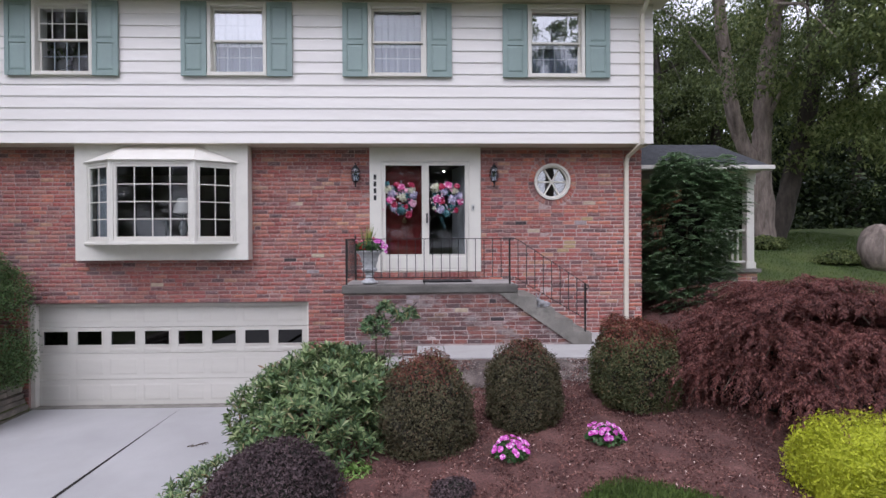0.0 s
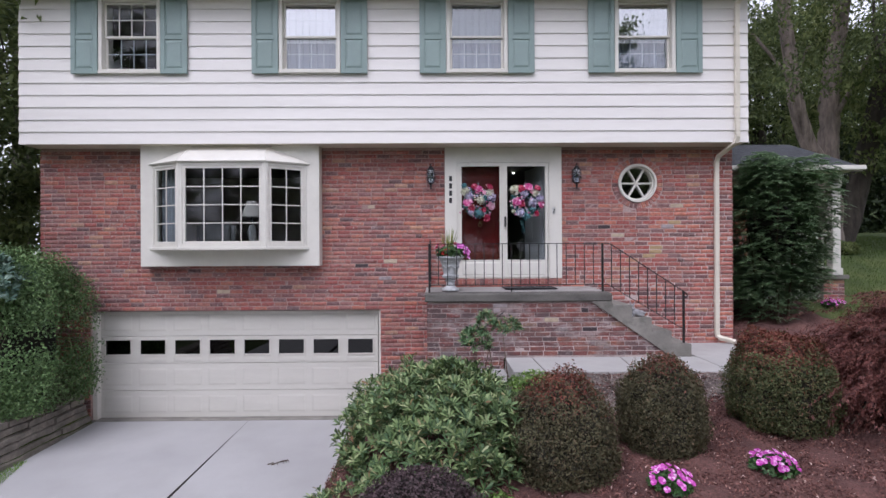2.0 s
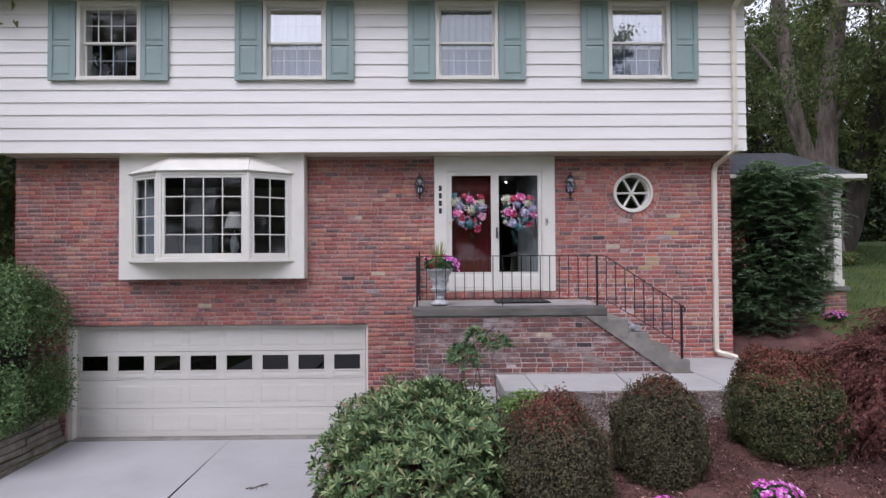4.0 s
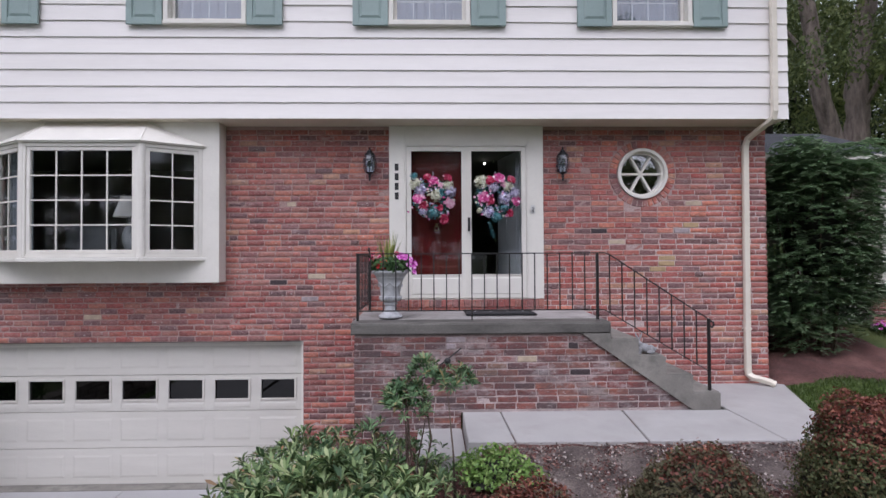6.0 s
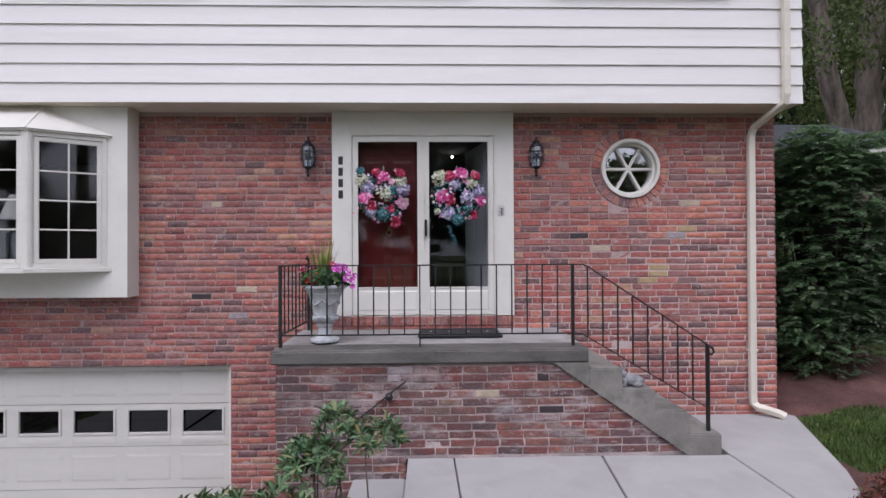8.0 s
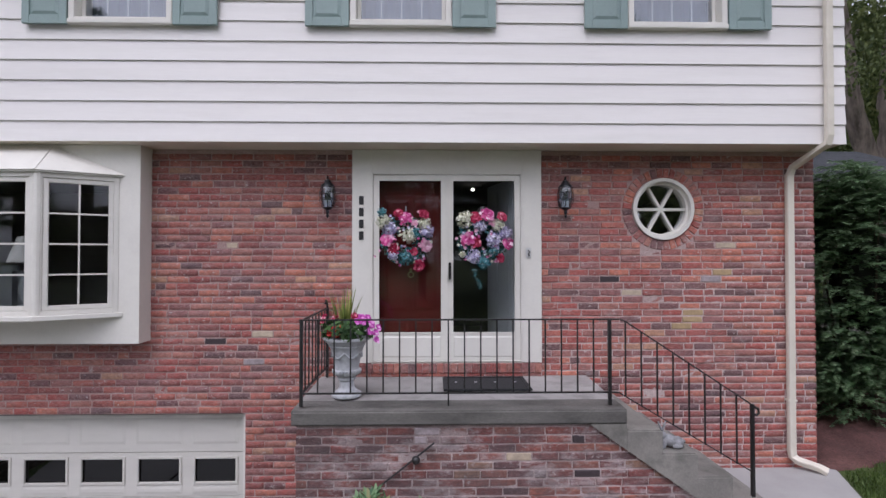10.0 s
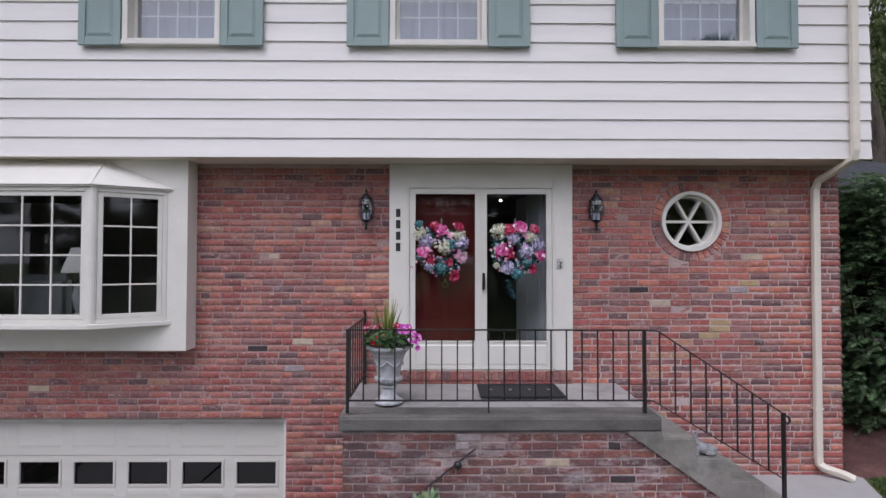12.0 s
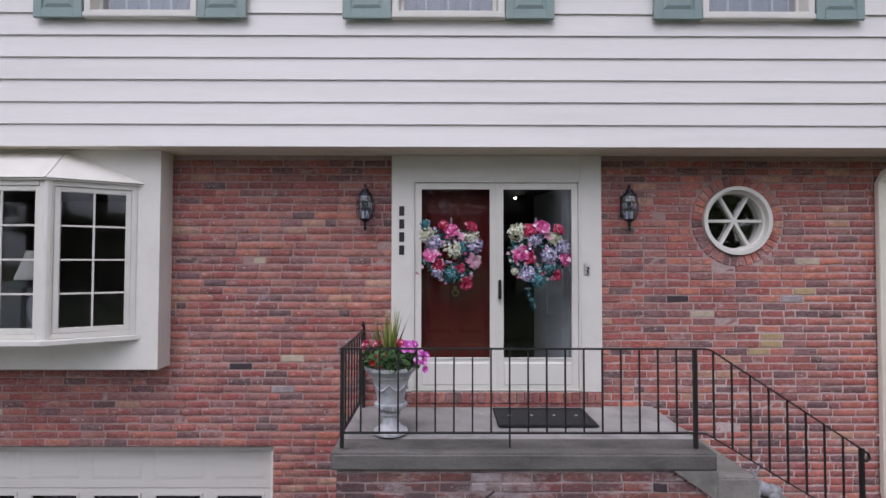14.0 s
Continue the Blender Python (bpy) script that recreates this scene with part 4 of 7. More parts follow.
# ---- entry ----
entry = thing("door_1", (-0.08, BY, 1.18), "white double storm door before a red panelled door", "door", kind="structure")
EX0, EX1, EZ = -1.10, 0.945, 1.178
SD0, SD1, SDZ0, SDZ1 = -0.895, 0.738, 1.19, 3.225
part("casing", boxed(EX0, SD0 - 0.001, BY - 0.035, BY + 0.12, EZ, JET - 0.002, 0.004), WHITE, entry)
part("casing", boxed(SD1 + 0.001, EX1, BY - 0.035, BY + 0.12, EZ, JET - 0.002, 0.004), WHITE, entry)
part("head_casing", boxed(SD0, SD1, BY - 0.034, BY + 0.12, SDZ1 + 0.001, JET - 0.003, 0.004), WHITE, entry)
part("threshold", boxed(SD0, SD1, BY - 0.03, BY + 0.3, EZ - 0.02, SDZ0 - 0.001, 0.004), WHITE, entry)
MIDX = -0.078
for x0, x1 in ((SD0 + 0.022, MIDX - 0.002), (MIDX + 0.002, SD1 - 0.022)):
    bm = bmesh.new()
    frame_rect(bm, x0, x1, SDZ0 + 0.012, SDZ1 - 0.022, BY - 0.028, BY + 0.01, 0.062, 0.005, sill=0.30)
    leaf = part("storm_leaf", bm, WHITE, entry)
    part("pane", boxed(x0 + 0.06, x1 - 0.06, BY - 0.011, BY - 0.007, SDZ0 + 0.31, SDZ1 - 0.083), DOOR_GLASS, leaf).visible_shadow = False
    bm = bmesh.new()
    raised_panel(bm, x0 + 0.07, x1 - 0.07, SDZ0 + 0.05, SDZ0 + 0.27, BY - 0.0285, 0.006, 0.012)
    part("kick_panel", bm, WHITE, leaf)
    bm = bmesh.new()
    frame_rect(bm, x0 + 0.05, x1 - 0.05, SDZ0 + 0.30, SDZ1 - 0.072, BY - 0.034, BY - 0.0285, 0.014)
    part("glass_bead", bm, WHITE, leaf)
bm = bmesh.new()
frame_rect(bm, SD0, SD1, SDZ0, SDZ1, BY - 0.045, BY + 0.02, 0.02, 0.004, sill=0.011)
part("storm_frame", bm, WHITE, entry)
part("astragal", boxed(MIDX - 0.012, MIDX + 0.012, BY - 0.044, BY - 0.029, SDZ0 + 0.013, SDZ1 - 0.023, 0.003), WHITE, entry)
part("storm_handle", boxed(-0.062, -0.036, BY - 0.075, BY - 0.03, 2.07, 2.26, 0.008), IRON, entry, "black pull handle")
# red leaf, shut, with raised panels
red = part("red_leaf", boxed(-0.86, -0.085, BY + 0.13, BY + 0.175, 1.2, 3.2, 0.003), RED_DOOR, entry, "dark red panelled door leaf")
for xa, xb in ((-0.76, -0.50), (-0.445, -0.185)):
    for za, zb in ((1.32, 1.62), (1.72, 2.42), (2.52, 2.95), (3.0, 3.14)):
        bm = bmesh.new()
        raised_panel(bm, xa, xb, za, zb, BY + 0.1295, 0.006, 0.035)
        part("door_panel", bm, RED_DOOR, red)
bm = bmesh.new()
box(bm, -0.045, 0, 0, 0.77, 1.2, 3.2, 0.003)
raised = [(0.09, 0.34, 1.3, 1.75), (0.43, 0.68, 1.3, 1.75), (0.09, 0.34, 1.85, 3.1), (0.43, 0.68, 1.85, 3.1)]
for ya, yb, za, zb in raised:
    box(bm, -0.053, -0.0455, ya, yb, za, zb, 0.003)
bmesh.ops.transform(bm, matrix=Matrix.Translation((0.705, BY + 0.19, 0)) @ Matrix.Rotation(radians(15), 4, "Z"), verts=bm.verts)
part("open_leaf", bm, GREY_DOOR, entry, "inner door leaf standing open")
KNOCK = plain("old_brass", (0.32, 0.24, 0.12), 0.35, metal=0.9, var=0.2)
bm = bmesh.new()
ring_xz(bm, -0.475, 2.12, 0.024, 0.036, BY + 0.105, BY + 0.118, 20)
box(bm, -0.49, -0.46, BY + 0.11, BY + 0.1295, 2.14, 2.19, 0.004)
part("knocker", bm, KNOCK, red, "small brass ring knocker")

# ---- porch and steps ----
FLOOR = 1.03
porch = thing("front_porch", (0, 8.7, 0), "brick porch with a grey concrete slab and steps", "porch", kind="structure")
SLAB_X = 1.43                # the slab's end, where the steps begin


def slab_piece(name, y0, y1, material):
    """A stretch of the porch slab, which falls slightly towards its edge."""
    top = lambda x, y: FLOOR - 0.022 * (BY - y) / 1.15
    bm = bmesh.new()
    prism(bm, [(-1.43, y0), (SLAB_X, y0), (SLAB_X, y1), (-1.43, y1)], 0.885, top)
    bmesh.ops.bevel(bm, geom=[e for e in bm.edges if all(abs(v.co.y - 8.10) < 1e-4 for v in e.verts)], offset=0.014, segments=3, affect="EDGES")
    part(name, bm, material, porch)


# One slab in two tones: the front strip much darker than the floor.
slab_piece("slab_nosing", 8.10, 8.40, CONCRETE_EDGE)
slab_piece("floor_slab", 8.4015, BY + 0.009, CONCRETE_FLOOR)
RISE, RUN = 0.2, 0.302
def under_line(x):
    """The sloping lower edge of the concrete steps."""
    return 0.884 - (x - 1.11) * 0.695


for k in range(1, 5):
    xs, x1, zt = SLAB_X + 0.002 + RUN * (k - 1), SLAB_X + 0.002 + RUN * k, FLOOR - RISE * k
    foot = [(xs, max(under_line(xs), 0.031))]
    if under_line(xs) > 0.031 > under_line(x1):
        foot.append((1.11 + 0.853 / 0.695, 0.031))
    foot.append((x1, max(under_line(x1), 0.031)))
    bm = bmesh.new()
    slab_xz(bm, foot + [(x1, zt), (xs, zt)], 8.105, BY + 0.008)
    bmesh.ops.bevel(bm, geom=[e for e in bm.edges if all(v.co.z > zt - 0.001 for v in e.verts)], offset=0.012, segments=2, affect="EDGES")
    part("step", bm, CONCRETE, porch)
bm = bmesh.new()
slab_xz(bm, [(1.11, 0.884), (SLAB_X, under_line(SLAB_X)), (SLAB_X, 0.884)], 8.106, 8.4)
part("slab_haunch", bm, CONCRETE, porch)
bm = bmesh.new()
slab_xz(bm, [(-1.39, -1.3), (-0.25, -1.3), (-0.25, 0.025), (2.335, 0.025), (1.11, 0.883), (-1.39, 0.883)], 8.139, 8.39)
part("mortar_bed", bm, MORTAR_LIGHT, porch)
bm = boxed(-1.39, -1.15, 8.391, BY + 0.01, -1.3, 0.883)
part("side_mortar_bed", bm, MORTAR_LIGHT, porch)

# door mat
mat_ob = thing("door_mat", (0.3, 8.86, FLOOR), "black rubber doormat with a raised pattern before the door", "doormat")
mat_base = part("mat_base", boxed(-0.13, 0.73, 8.64, 9.15, FLOOR + 0.001, FLOOR + 0.012, 0.003), RUBBER, mat_ob)
part("mat_border", (lambda b: (frame_rect(b, -0.12, 0.72, 0, 0.5, 0, 0.006, 0.035), bmesh.ops.transform(b, matrix=Matrix.Translation((0, 9.145, FLOOR + 0.012)) @ Matrix.Rotation(radians(90), 4, "X") @ Matrix.Translation((0, 0, 0)), verts=b.verts), b)[-1])(bmesh.new()), RUBBER, mat_ob)
for i in range(4):
    bm = bmesh.new()
    ring_xz(bm, 0.0, 0.0, 0.006, 0.014, 0, 0.006, 10)
    bmesh.ops.transform(bm, matrix=Matrix.Translation((0.0 + 0.2 * i, 8.9, FLOOR + 0.018)) @ Matrix.Rotation(radians(90), 4, "X"), verts=bm.verts)
    part("mat_rosette", bm, OLD_STONE, mat_base)

# iron railing
rail = thing("iron_railing", (0, 8.15, FLOOR), "thin black wrought-iron railing along porch and steps", "railing")
RY, RT, RB = 8.17, 1.765, 1.135
XL, XM, XR = -1.36, 1.305, 2.555


def bar(name, x0, x1, y0, y1, z0, z1):
    return part(name, boxed(x0, x1, y0, y1, z0, z1, 0.0015), IRON, rail)


def sloped(name, pts, w, h):
    """A flat bar that follows points in the railing's plane."""
    bm = bmesh.new()
    rows = [[bm.verts.new((x, RY + dy, z + dz)) for dy, dz in ((-w / 2, 0), (w / 2, 0), (w / 2, h), (-w / 2, h))] for x, z in pts]
    for a, b in zip(rows, rows[1:]):
        for i in range(4):
            j = (i + 1) % 4
            bm.faces.new((a[i], a[j], b[j], b[i]))
    bm.faces.new(rows[0][::-1]), bm.faces.new(rows[-1])
    return part(name, bm, IRON, rail)


for x in (XL, XM):
    bar("post", x - 0.014, x + 0.014, RY - 0.014, RY + 0.014, FLOOR, RT)
bar("post", XR - 0.014, XR + 0.014, RY - 0.014, RY + 0.014, FLOOR - 4 * RISE, 1.03)
wall_post = bar("post", XL - 0.014, XL + 0.014, 9.20, 9.228, FLOOR, RT)
part("finial", tubed([(XL, 9.214, RT), (XL, 9.20, RT + 0.05), (XL, 9.15, RT + 0.09), (XL, 9.11, RT + 0.06)], 0.012, 8), IRON, wall_post)
top_rail = sloped("top_rail", [(XL - 0.02, RT), (XM + 0.09, RT), (XM + 0.14, RT - 0.02), (XR - 0.06, 1.055), (XR + 0.02, 1.0)], 0.026, 0.012)
sloped("bottom_rail", [(XL, RB), (XM, RB)], 0.022, 0.012)
sloped("bottom_rail", [(XM, RB), (XM + 0.08, RB - 0.005), (XR, RB - (XR - XM - 0.1) * 0.61)], 0.022, 0.012)
bar("side_top_rail", XL - 0.012, XL + 0.012, RY, 9.21, RT - 0.004, RT + 0.01)
bar("side_bottom_rail", XL - 0.011, XL + 0.011, RY, 9.21, RB, RB + 0.012)
part("volute", tubed([(XR + 0.02, RY, 1.005), (XR + 0.05, RY, 0.99), (XR + 0.06, RY, 0.955), (XR + 0.035, RY, 0.93), (XR + 0.015, RY, 0.95)], 0.011, 8), IRON, top_rail)
pitch = (XM - XL) / 19
for k in range(1, 19):
    x = XL + pitch * k
    bar("baluster", x - 0.0062, x + 0.0062, RY - 0.0062, RY + 0.0062, RB + 0.006 if k != 9 else FLOOR, RT + 0.001)
for k in range(1, 8):
    y = RY + (9.214 - RY) * k / 8
    bar("baluster", XL - 0.006, XL + 0.006, y - 0.006, y + 0.006, RB + 0.006, RT)
for k in range(1, 9):
    x = XM + (XR - XM) * k / 9
    zt = RT if x < XM + 0.1 else RT - 0.01 - (x - XM - 0.12) * (0.735 / (XR - XM - 0.12))
    zb = RB if x < XM + 0.08 else RB - (x - XM - 0.08) * 0.605
    bar("baluster", x - 0.0062, x + 0.0062, RY - 0.0062, RY + 0.0062, zb, zt + 0.004)

# ---- downspout ----
spout = thing("downspout", (3.66, 9.2, 0), "cream metal downspout on the brick corner", "downspout")


def flat_pipe(name, pts, w=0.075, d=0.055):
    """A rectangular pipe along points, with softened corners."""
    bm = bmesh.new()
    rows = []
    pts = [Vector(p) for p in pts]
    for i, p in enumerate(pts):
        t = (pts[min(i + 1, len(pts) - 1)] - pts[max(i - 1, 0)]).normalized()
        u = Vector((1, 0, 0)) if abs(t.x) < 0.8 else Vector((0, 0, 1))
        u = (u - t * u.dot(t)).normalized()
        v = t.cross(u)
        rows.append([bm.verts.new(p + u * a * w / 2 + v * b * d / 2) for a, b in ((-1, -0.7), (-0.8, -1), (0.8, -1), (1, -0.7), (1, 0.7), (0.8, 1), (-0.8, 1), (-1, 0.7))])
    for a, b in zip(rows, rows[1:]):
        for i in range(8):
            j = (i + 1) % 8
            bm.faces.new((a[i], a[j], b[j], b[i]))
    bm.faces.new(rows[0][::-1]), bm.faces.new(rows[-1])
    return part(name, bm, SPOUT, spout, smooth=True)


upper_pipe = flat_pipe("upper_pipe", [(3.80, 8.55, 6.0), (3.80, 8.60, 5.9), (3.80, 8.79, 5.78), (3.80, 8.81, 5.7), (3.80, 8.815, 3.55)])
flat_pipe("elbow", [(3.80, 8.815, 3.56), (3.795, 8.83, 3.47), (3.74, 9.0, 3.38), (3.68, 9.17, 3.29), (3.665, 9.205, 3.2)])
lower_pipe = flat_pipe("lower_pipe", [(3.665, 9.205, 3.21), (3.655, 9.205, 0.22)], 0.078, 0.058)
flat_pipe("shoe", [(3.655, 9.205, 0.23), (3.66, 9.2, 0.16), (3.70, 9.17, 0.12), (3.79, 9.11, 0.10), (3.85, 9.06, 0.085), (3.90, 9.02, 0.06)], 0.08, 0.06)
part("strap", boxed(3.755, 3.845, 8.784, 8.86, 5.4, 5.42, 0.002), SPOUT, upper_pipe)
part("strap", boxed(3.612, 3.706, 9.174, 9.249, 0.75, 0.77, 0.002), SPOUT, lower_pipe)

# ---- side porch ----
side = thing("side_porch", (5.7, 12, 0), "small covered side porch with white posts and dark roof", "porch", kind="structure")
SPF = 1.12
part("deck", boxed(3.985, 7.3, 10.75, 14.2, SPF - 0.09, SPF, 0.01), CONCRETE, side, "grey painted deck boards")
for x in (4.2, 7.0):
    part("pier", boxed(x - 0.2, x + 0.24, 10.817, 11.25, -0.3, SPF - 0.091), MORTAR, side)
for x in (4.15, 7.1):
    bm = bmesh.new()
    box(bm, x - 0.085, x + 0.085, 10.83, 11.0, SPF, 3.1, 0.006)
    box(bm, x - 0.11, x + 0.11, 10.805, 11.025, SPF + 0.001, SPF + 0.14, 0.006)
    box(bm, x - 0.105, x + 0.105, 10.81, 11.02, 2.98, 3.1, 0.006)
    part("post", bm, WHITE, side)
for z in (SPF + 0.12, SPF + 0.82):
    part("handrail", boxed(4.24, 7.01, 10.88, 10.95, z, z + 0.05, 0.005), WHITE, side)
for k in range(22):
    x = 4.34 + k * 0.12
    part("baluster", boxed(x - 0.017, x + 0.017, 10.897, 10.933, SPF + 0.17, SPF + 0.82), WHITE, side)
bm = bmesh.new()
for sgn in (1, -1):
    for k in range(-8, 30):
        x0 = 4.45 + k * 0.09
        p = [(x0, 0.05), (x0 + sgn * 0.95, 1.0)]
        lo, hi = max(4.42, min(p[0][0], p[1][0])), min(6.8, max(p[0][0], p[1][0]))
        if hi - lo < 0.05:
            continue
        z = lambda x: 0.05 + (x - p[0][0]) / (p[1][0] - p[0][0]) * 0.95
        tube(bm, [(lo, 10.9 + 0.006 * sgn, z(lo)), (hi, 10.9 + 0.006 * sgn, z(hi))], 0.013, 4)
part("lattice", bm, WHITE, side)
part("beam", boxed(3.99, 7.2, 10.80, 11.0, 3.1, 3.22, 0.004), WHITE, side)
part("porch_ceiling", boxed(3.99, 7.2, 10.6, 14.2, 3.225, 3.25), SOFFIT, side)
bm = bmesh.new()
e0, r0, e1 = (10.45, 3.26), (12.5, 4.12), (14.55, 3.26)
for (ya, za), (yb, zb) in ((e0, r0), (e1, r0)):
    v = [bm.verts.new(c) for c in ((3.985, ya, za), (7.3, ya, za), (7.3, yb, zb), (3.985, yb, zb))]
    u = [bm.verts.new(w.co + Vector((0, 0, 0.07))) for w in v]
    bm.faces.new(v), bm.faces.new(u)
    for i in range(4):
        j = (i + 1) % 4
        bm.faces.new((v[i], v[j], u[j], u[i]))
part("roof_cover", bm, ROOFING, side, "dark grey asphalt shingles")
part("fascia", boxed(3.986, 7.31, 10.425, 10.449, 3.22, 3.33), WHITE, side)
bm = bmesh.new()
v = [bm.verts.new((x, y, z)) for x in (7.21, 7.24) for y, z in ((10.7, 3.26), (14.3, 3.26), (12.5, 4.08))]
bm.faces.new(v[:3]), bm.faces.new(v[3:])
for i in range(3):
    j = (i + 1) % 3
    bm.faces.new((v[i], v[j], v[3 + j], v[3 + i]))
part("gable", bm, SIDING, side)
gutter = boxed(3.987, 7.32, 10.34, 10.42, 3.24, 3.33, 0.012)
part("gutter", gutter, WHITE, side)
part("side_back_wall", boxed(3.99, 7.2, 14.0, 14.1, SPF, 3.22), BRICK, side)


# ---- shrubs ----
def core_mesh(bm, at, radii, field, sink=0.86, sub=4, square=1.0):
    """An uneven solid filler body under the leaves."""
    r = bmesh.ops.create_icosphere(bm, subdivisions=sub, radius=1)
    vs = r["verts"]
    d = np.array([v.co[:] for v in vs])
    k = sink * (1 + field(d))
    d = np.sign(d) * np.abs(d) ** square
    for v, dd, kk in zip(vs, d, k):
        v.co = Vector((at[0] + dd[0] * radii[0] * kk, at[1] + dd[1] * radii[1] * kk, at[2] + dd[2] * radii[2] * kk))


def sphere_points(rng, n):
    d = rng.normal(0, 1, (n, 3))
    return d / np.linalg.norm(d, axis=1, keepdims=True)


def shrub(name, at, radii, n, size, material, label, category, seed, rough=0.12, tips=None, tips_from=0.5, shell=0.16, spread=0.7, droop=0.0, group="", sink=0.84, square=1.0, slim=0.5, core=None, clump=0.0, mixed=0.35):
    """A shrub: solid filler body and thousands of separate leaves over an uneven outline."""
    rng = np.random.default_rng(seed)
    base = (at[0], at[1], float(ground(at[0], at[1])))
    th = thing(name, base, label, category, group)
    f0 = lump(rng, 1)
    ks = rng.normal(0, 9.0, (9, 3))
    field = lambda d: rough * f0(d) + clump * np.sin(d @ ks.T).sum(axis=1) / 3
    bm = bmesh.new()
    core_mesh(bm, at, radii, field, sink, square=square)
    for v in bm.verts:
        v.co.z = max(v.co.z, base[2] - 0.02)
    part("inner_growth", bm, core or SHADE_CORE, th, smooth=True)
    d = sphere_points(rng, n)
    k = (1 + field(d)) * (1 - shell * rng.uniform(0, 1, n) ** 1.5) * (1 + 0.03 * rng.normal(0, 1, n))
    dd = np.sign(d) * np.abs(d) ** square if square != 1 else d
    c = np.array(at) + dd * np.array(radii) * k[:, None]
    nrm = d / np.array(radii)
    nrm /= np.linalg.norm(nrm, axis=1, keepdims=True)
    keep = c[:, 2] > base[2] + 0.02
    c, nrm, d = c[keep], nrm[keep], d[keep]
    if tips is not None:
        top = (d[:, 2] + mixed * rng.normal(0, 1, len(d))) > tips_from
        for nm, sel, mt in (("leaves", ~top, material), ("tip_leaves", top, tips)):
            v, f = leaves(rng, c[sel], nrm[sel], size, size * slim, spread, droop)
            array_mesh(nm, v, f, mt, th, "stuff")
    else:
        v, f = leaves(rng, c, nrm, size, size * slim, spread, droop)
        array_mesh("leaves", v, f, material, th, "stuff")
    return th


# Near-black fillers under the leaves; their colour stands for inner shade.
BUSH_CORE = plain("bush_shade_core", (0.034, 0.03, 0.02), 0.95, var=0.4, scale=14, bump=0.3)
SHADE_CORE = plain("shade_core", (0.016, 0.015, 0.010), 0.95, var=0.4, scale=14, bump=0.3)
shrub("clipped_shrub", (-0.08, 5.25, -0.26), (0.54, 0.50, 0.77), 36000, 0.03, L_BOX, "rounded clipped dark shrub with bronze tips in mulch", "shrub", 11, tips=L_RUST, tips_from=0.86, mixed=0.14, rough=0.22, sink=0.85, clump=0.062, core=BUSH_CORE, group="clipped shrubs")
shrub("clipped_shrub", (1.02, 5.55, -0.05), (0.43, 0.42, 0.62), 30000, 0.03, L_BOX, "rounded clipped dark shrub beside the walk", "shrub", 12, tips=L_RUST, tips_from=0.95, mixed=0.16, square=0.95, rough=0.2, sink=0.85, clump=0.062, core=BUSH_CORE, group="clipped shrubs")
shrub("clipped_shrub", (2.34, 5.72, 0.21), (0.465, 0.46, 0.61), 38000, 0.03, L_OLIVE, "larger clipped shrub with a rust-red top", "shrub", 13, tips=L_RUST, tips_from=0.6, square=0.84, rough=0.18, sink=0.85, clump=0.062, core=BUSH_CORE, mixed=0.2, group="clipped shrubs")
shrub("purple_shrub", (-1.39, 4.45, -0.55), (0.58, 0.52, 0.48), 22000, 0.03, L_PURPLE, "low mounded purple-black shrub by the drive", "shrub", 14, rough=0.2)
shrub("golden_shrub", (3.53, 3.72, -0.28), (0.66, 0.6, 0.57), 70000, 0.034, L_GOLD, "bright yellow-green rounded shrub at the bed's edge", "shrub", 15, square=0.72, slim=0.34, rough=0.14, spread=0.85, shell=0.3, core=L_GOLD, clump=0.03)
shrub("hedge_shrub", (-8.38, 8.3, 0.36), (1.57, 0.82, 1.4), 60000, 0.05, L_HEDGE, "dense dark green hedge above the stone wall", "hedge", 17, rough=0.3, shell=0.25, square=0.55, sink=0.62)
shrub("dry_shrub", (-7.42, 8.35, -0.5), (0.36, 0.6, 0.34), 6000, 0.035, L_DEAD, "brown dry growth at the foot of the hedge", "shrub", 27, rough=0.4, shell=0.5, sink=0.6)
shrub("lawn_shrub", (9.7, 14.1, 1.62), (0.6, 0.4, 0.28), 3000, 0.09, L_TREE, "low green shrub on the lawn by a trunk", "shrub", 18, rough=0.3)
shrub("lawn_shrub", (10.6, 12.6, 1.22), (0.6, 0.4, 0.27), 3000, 0.09, L_TREE, "low green shrub on the open lawn", "shrub", 19, rough=0.3)


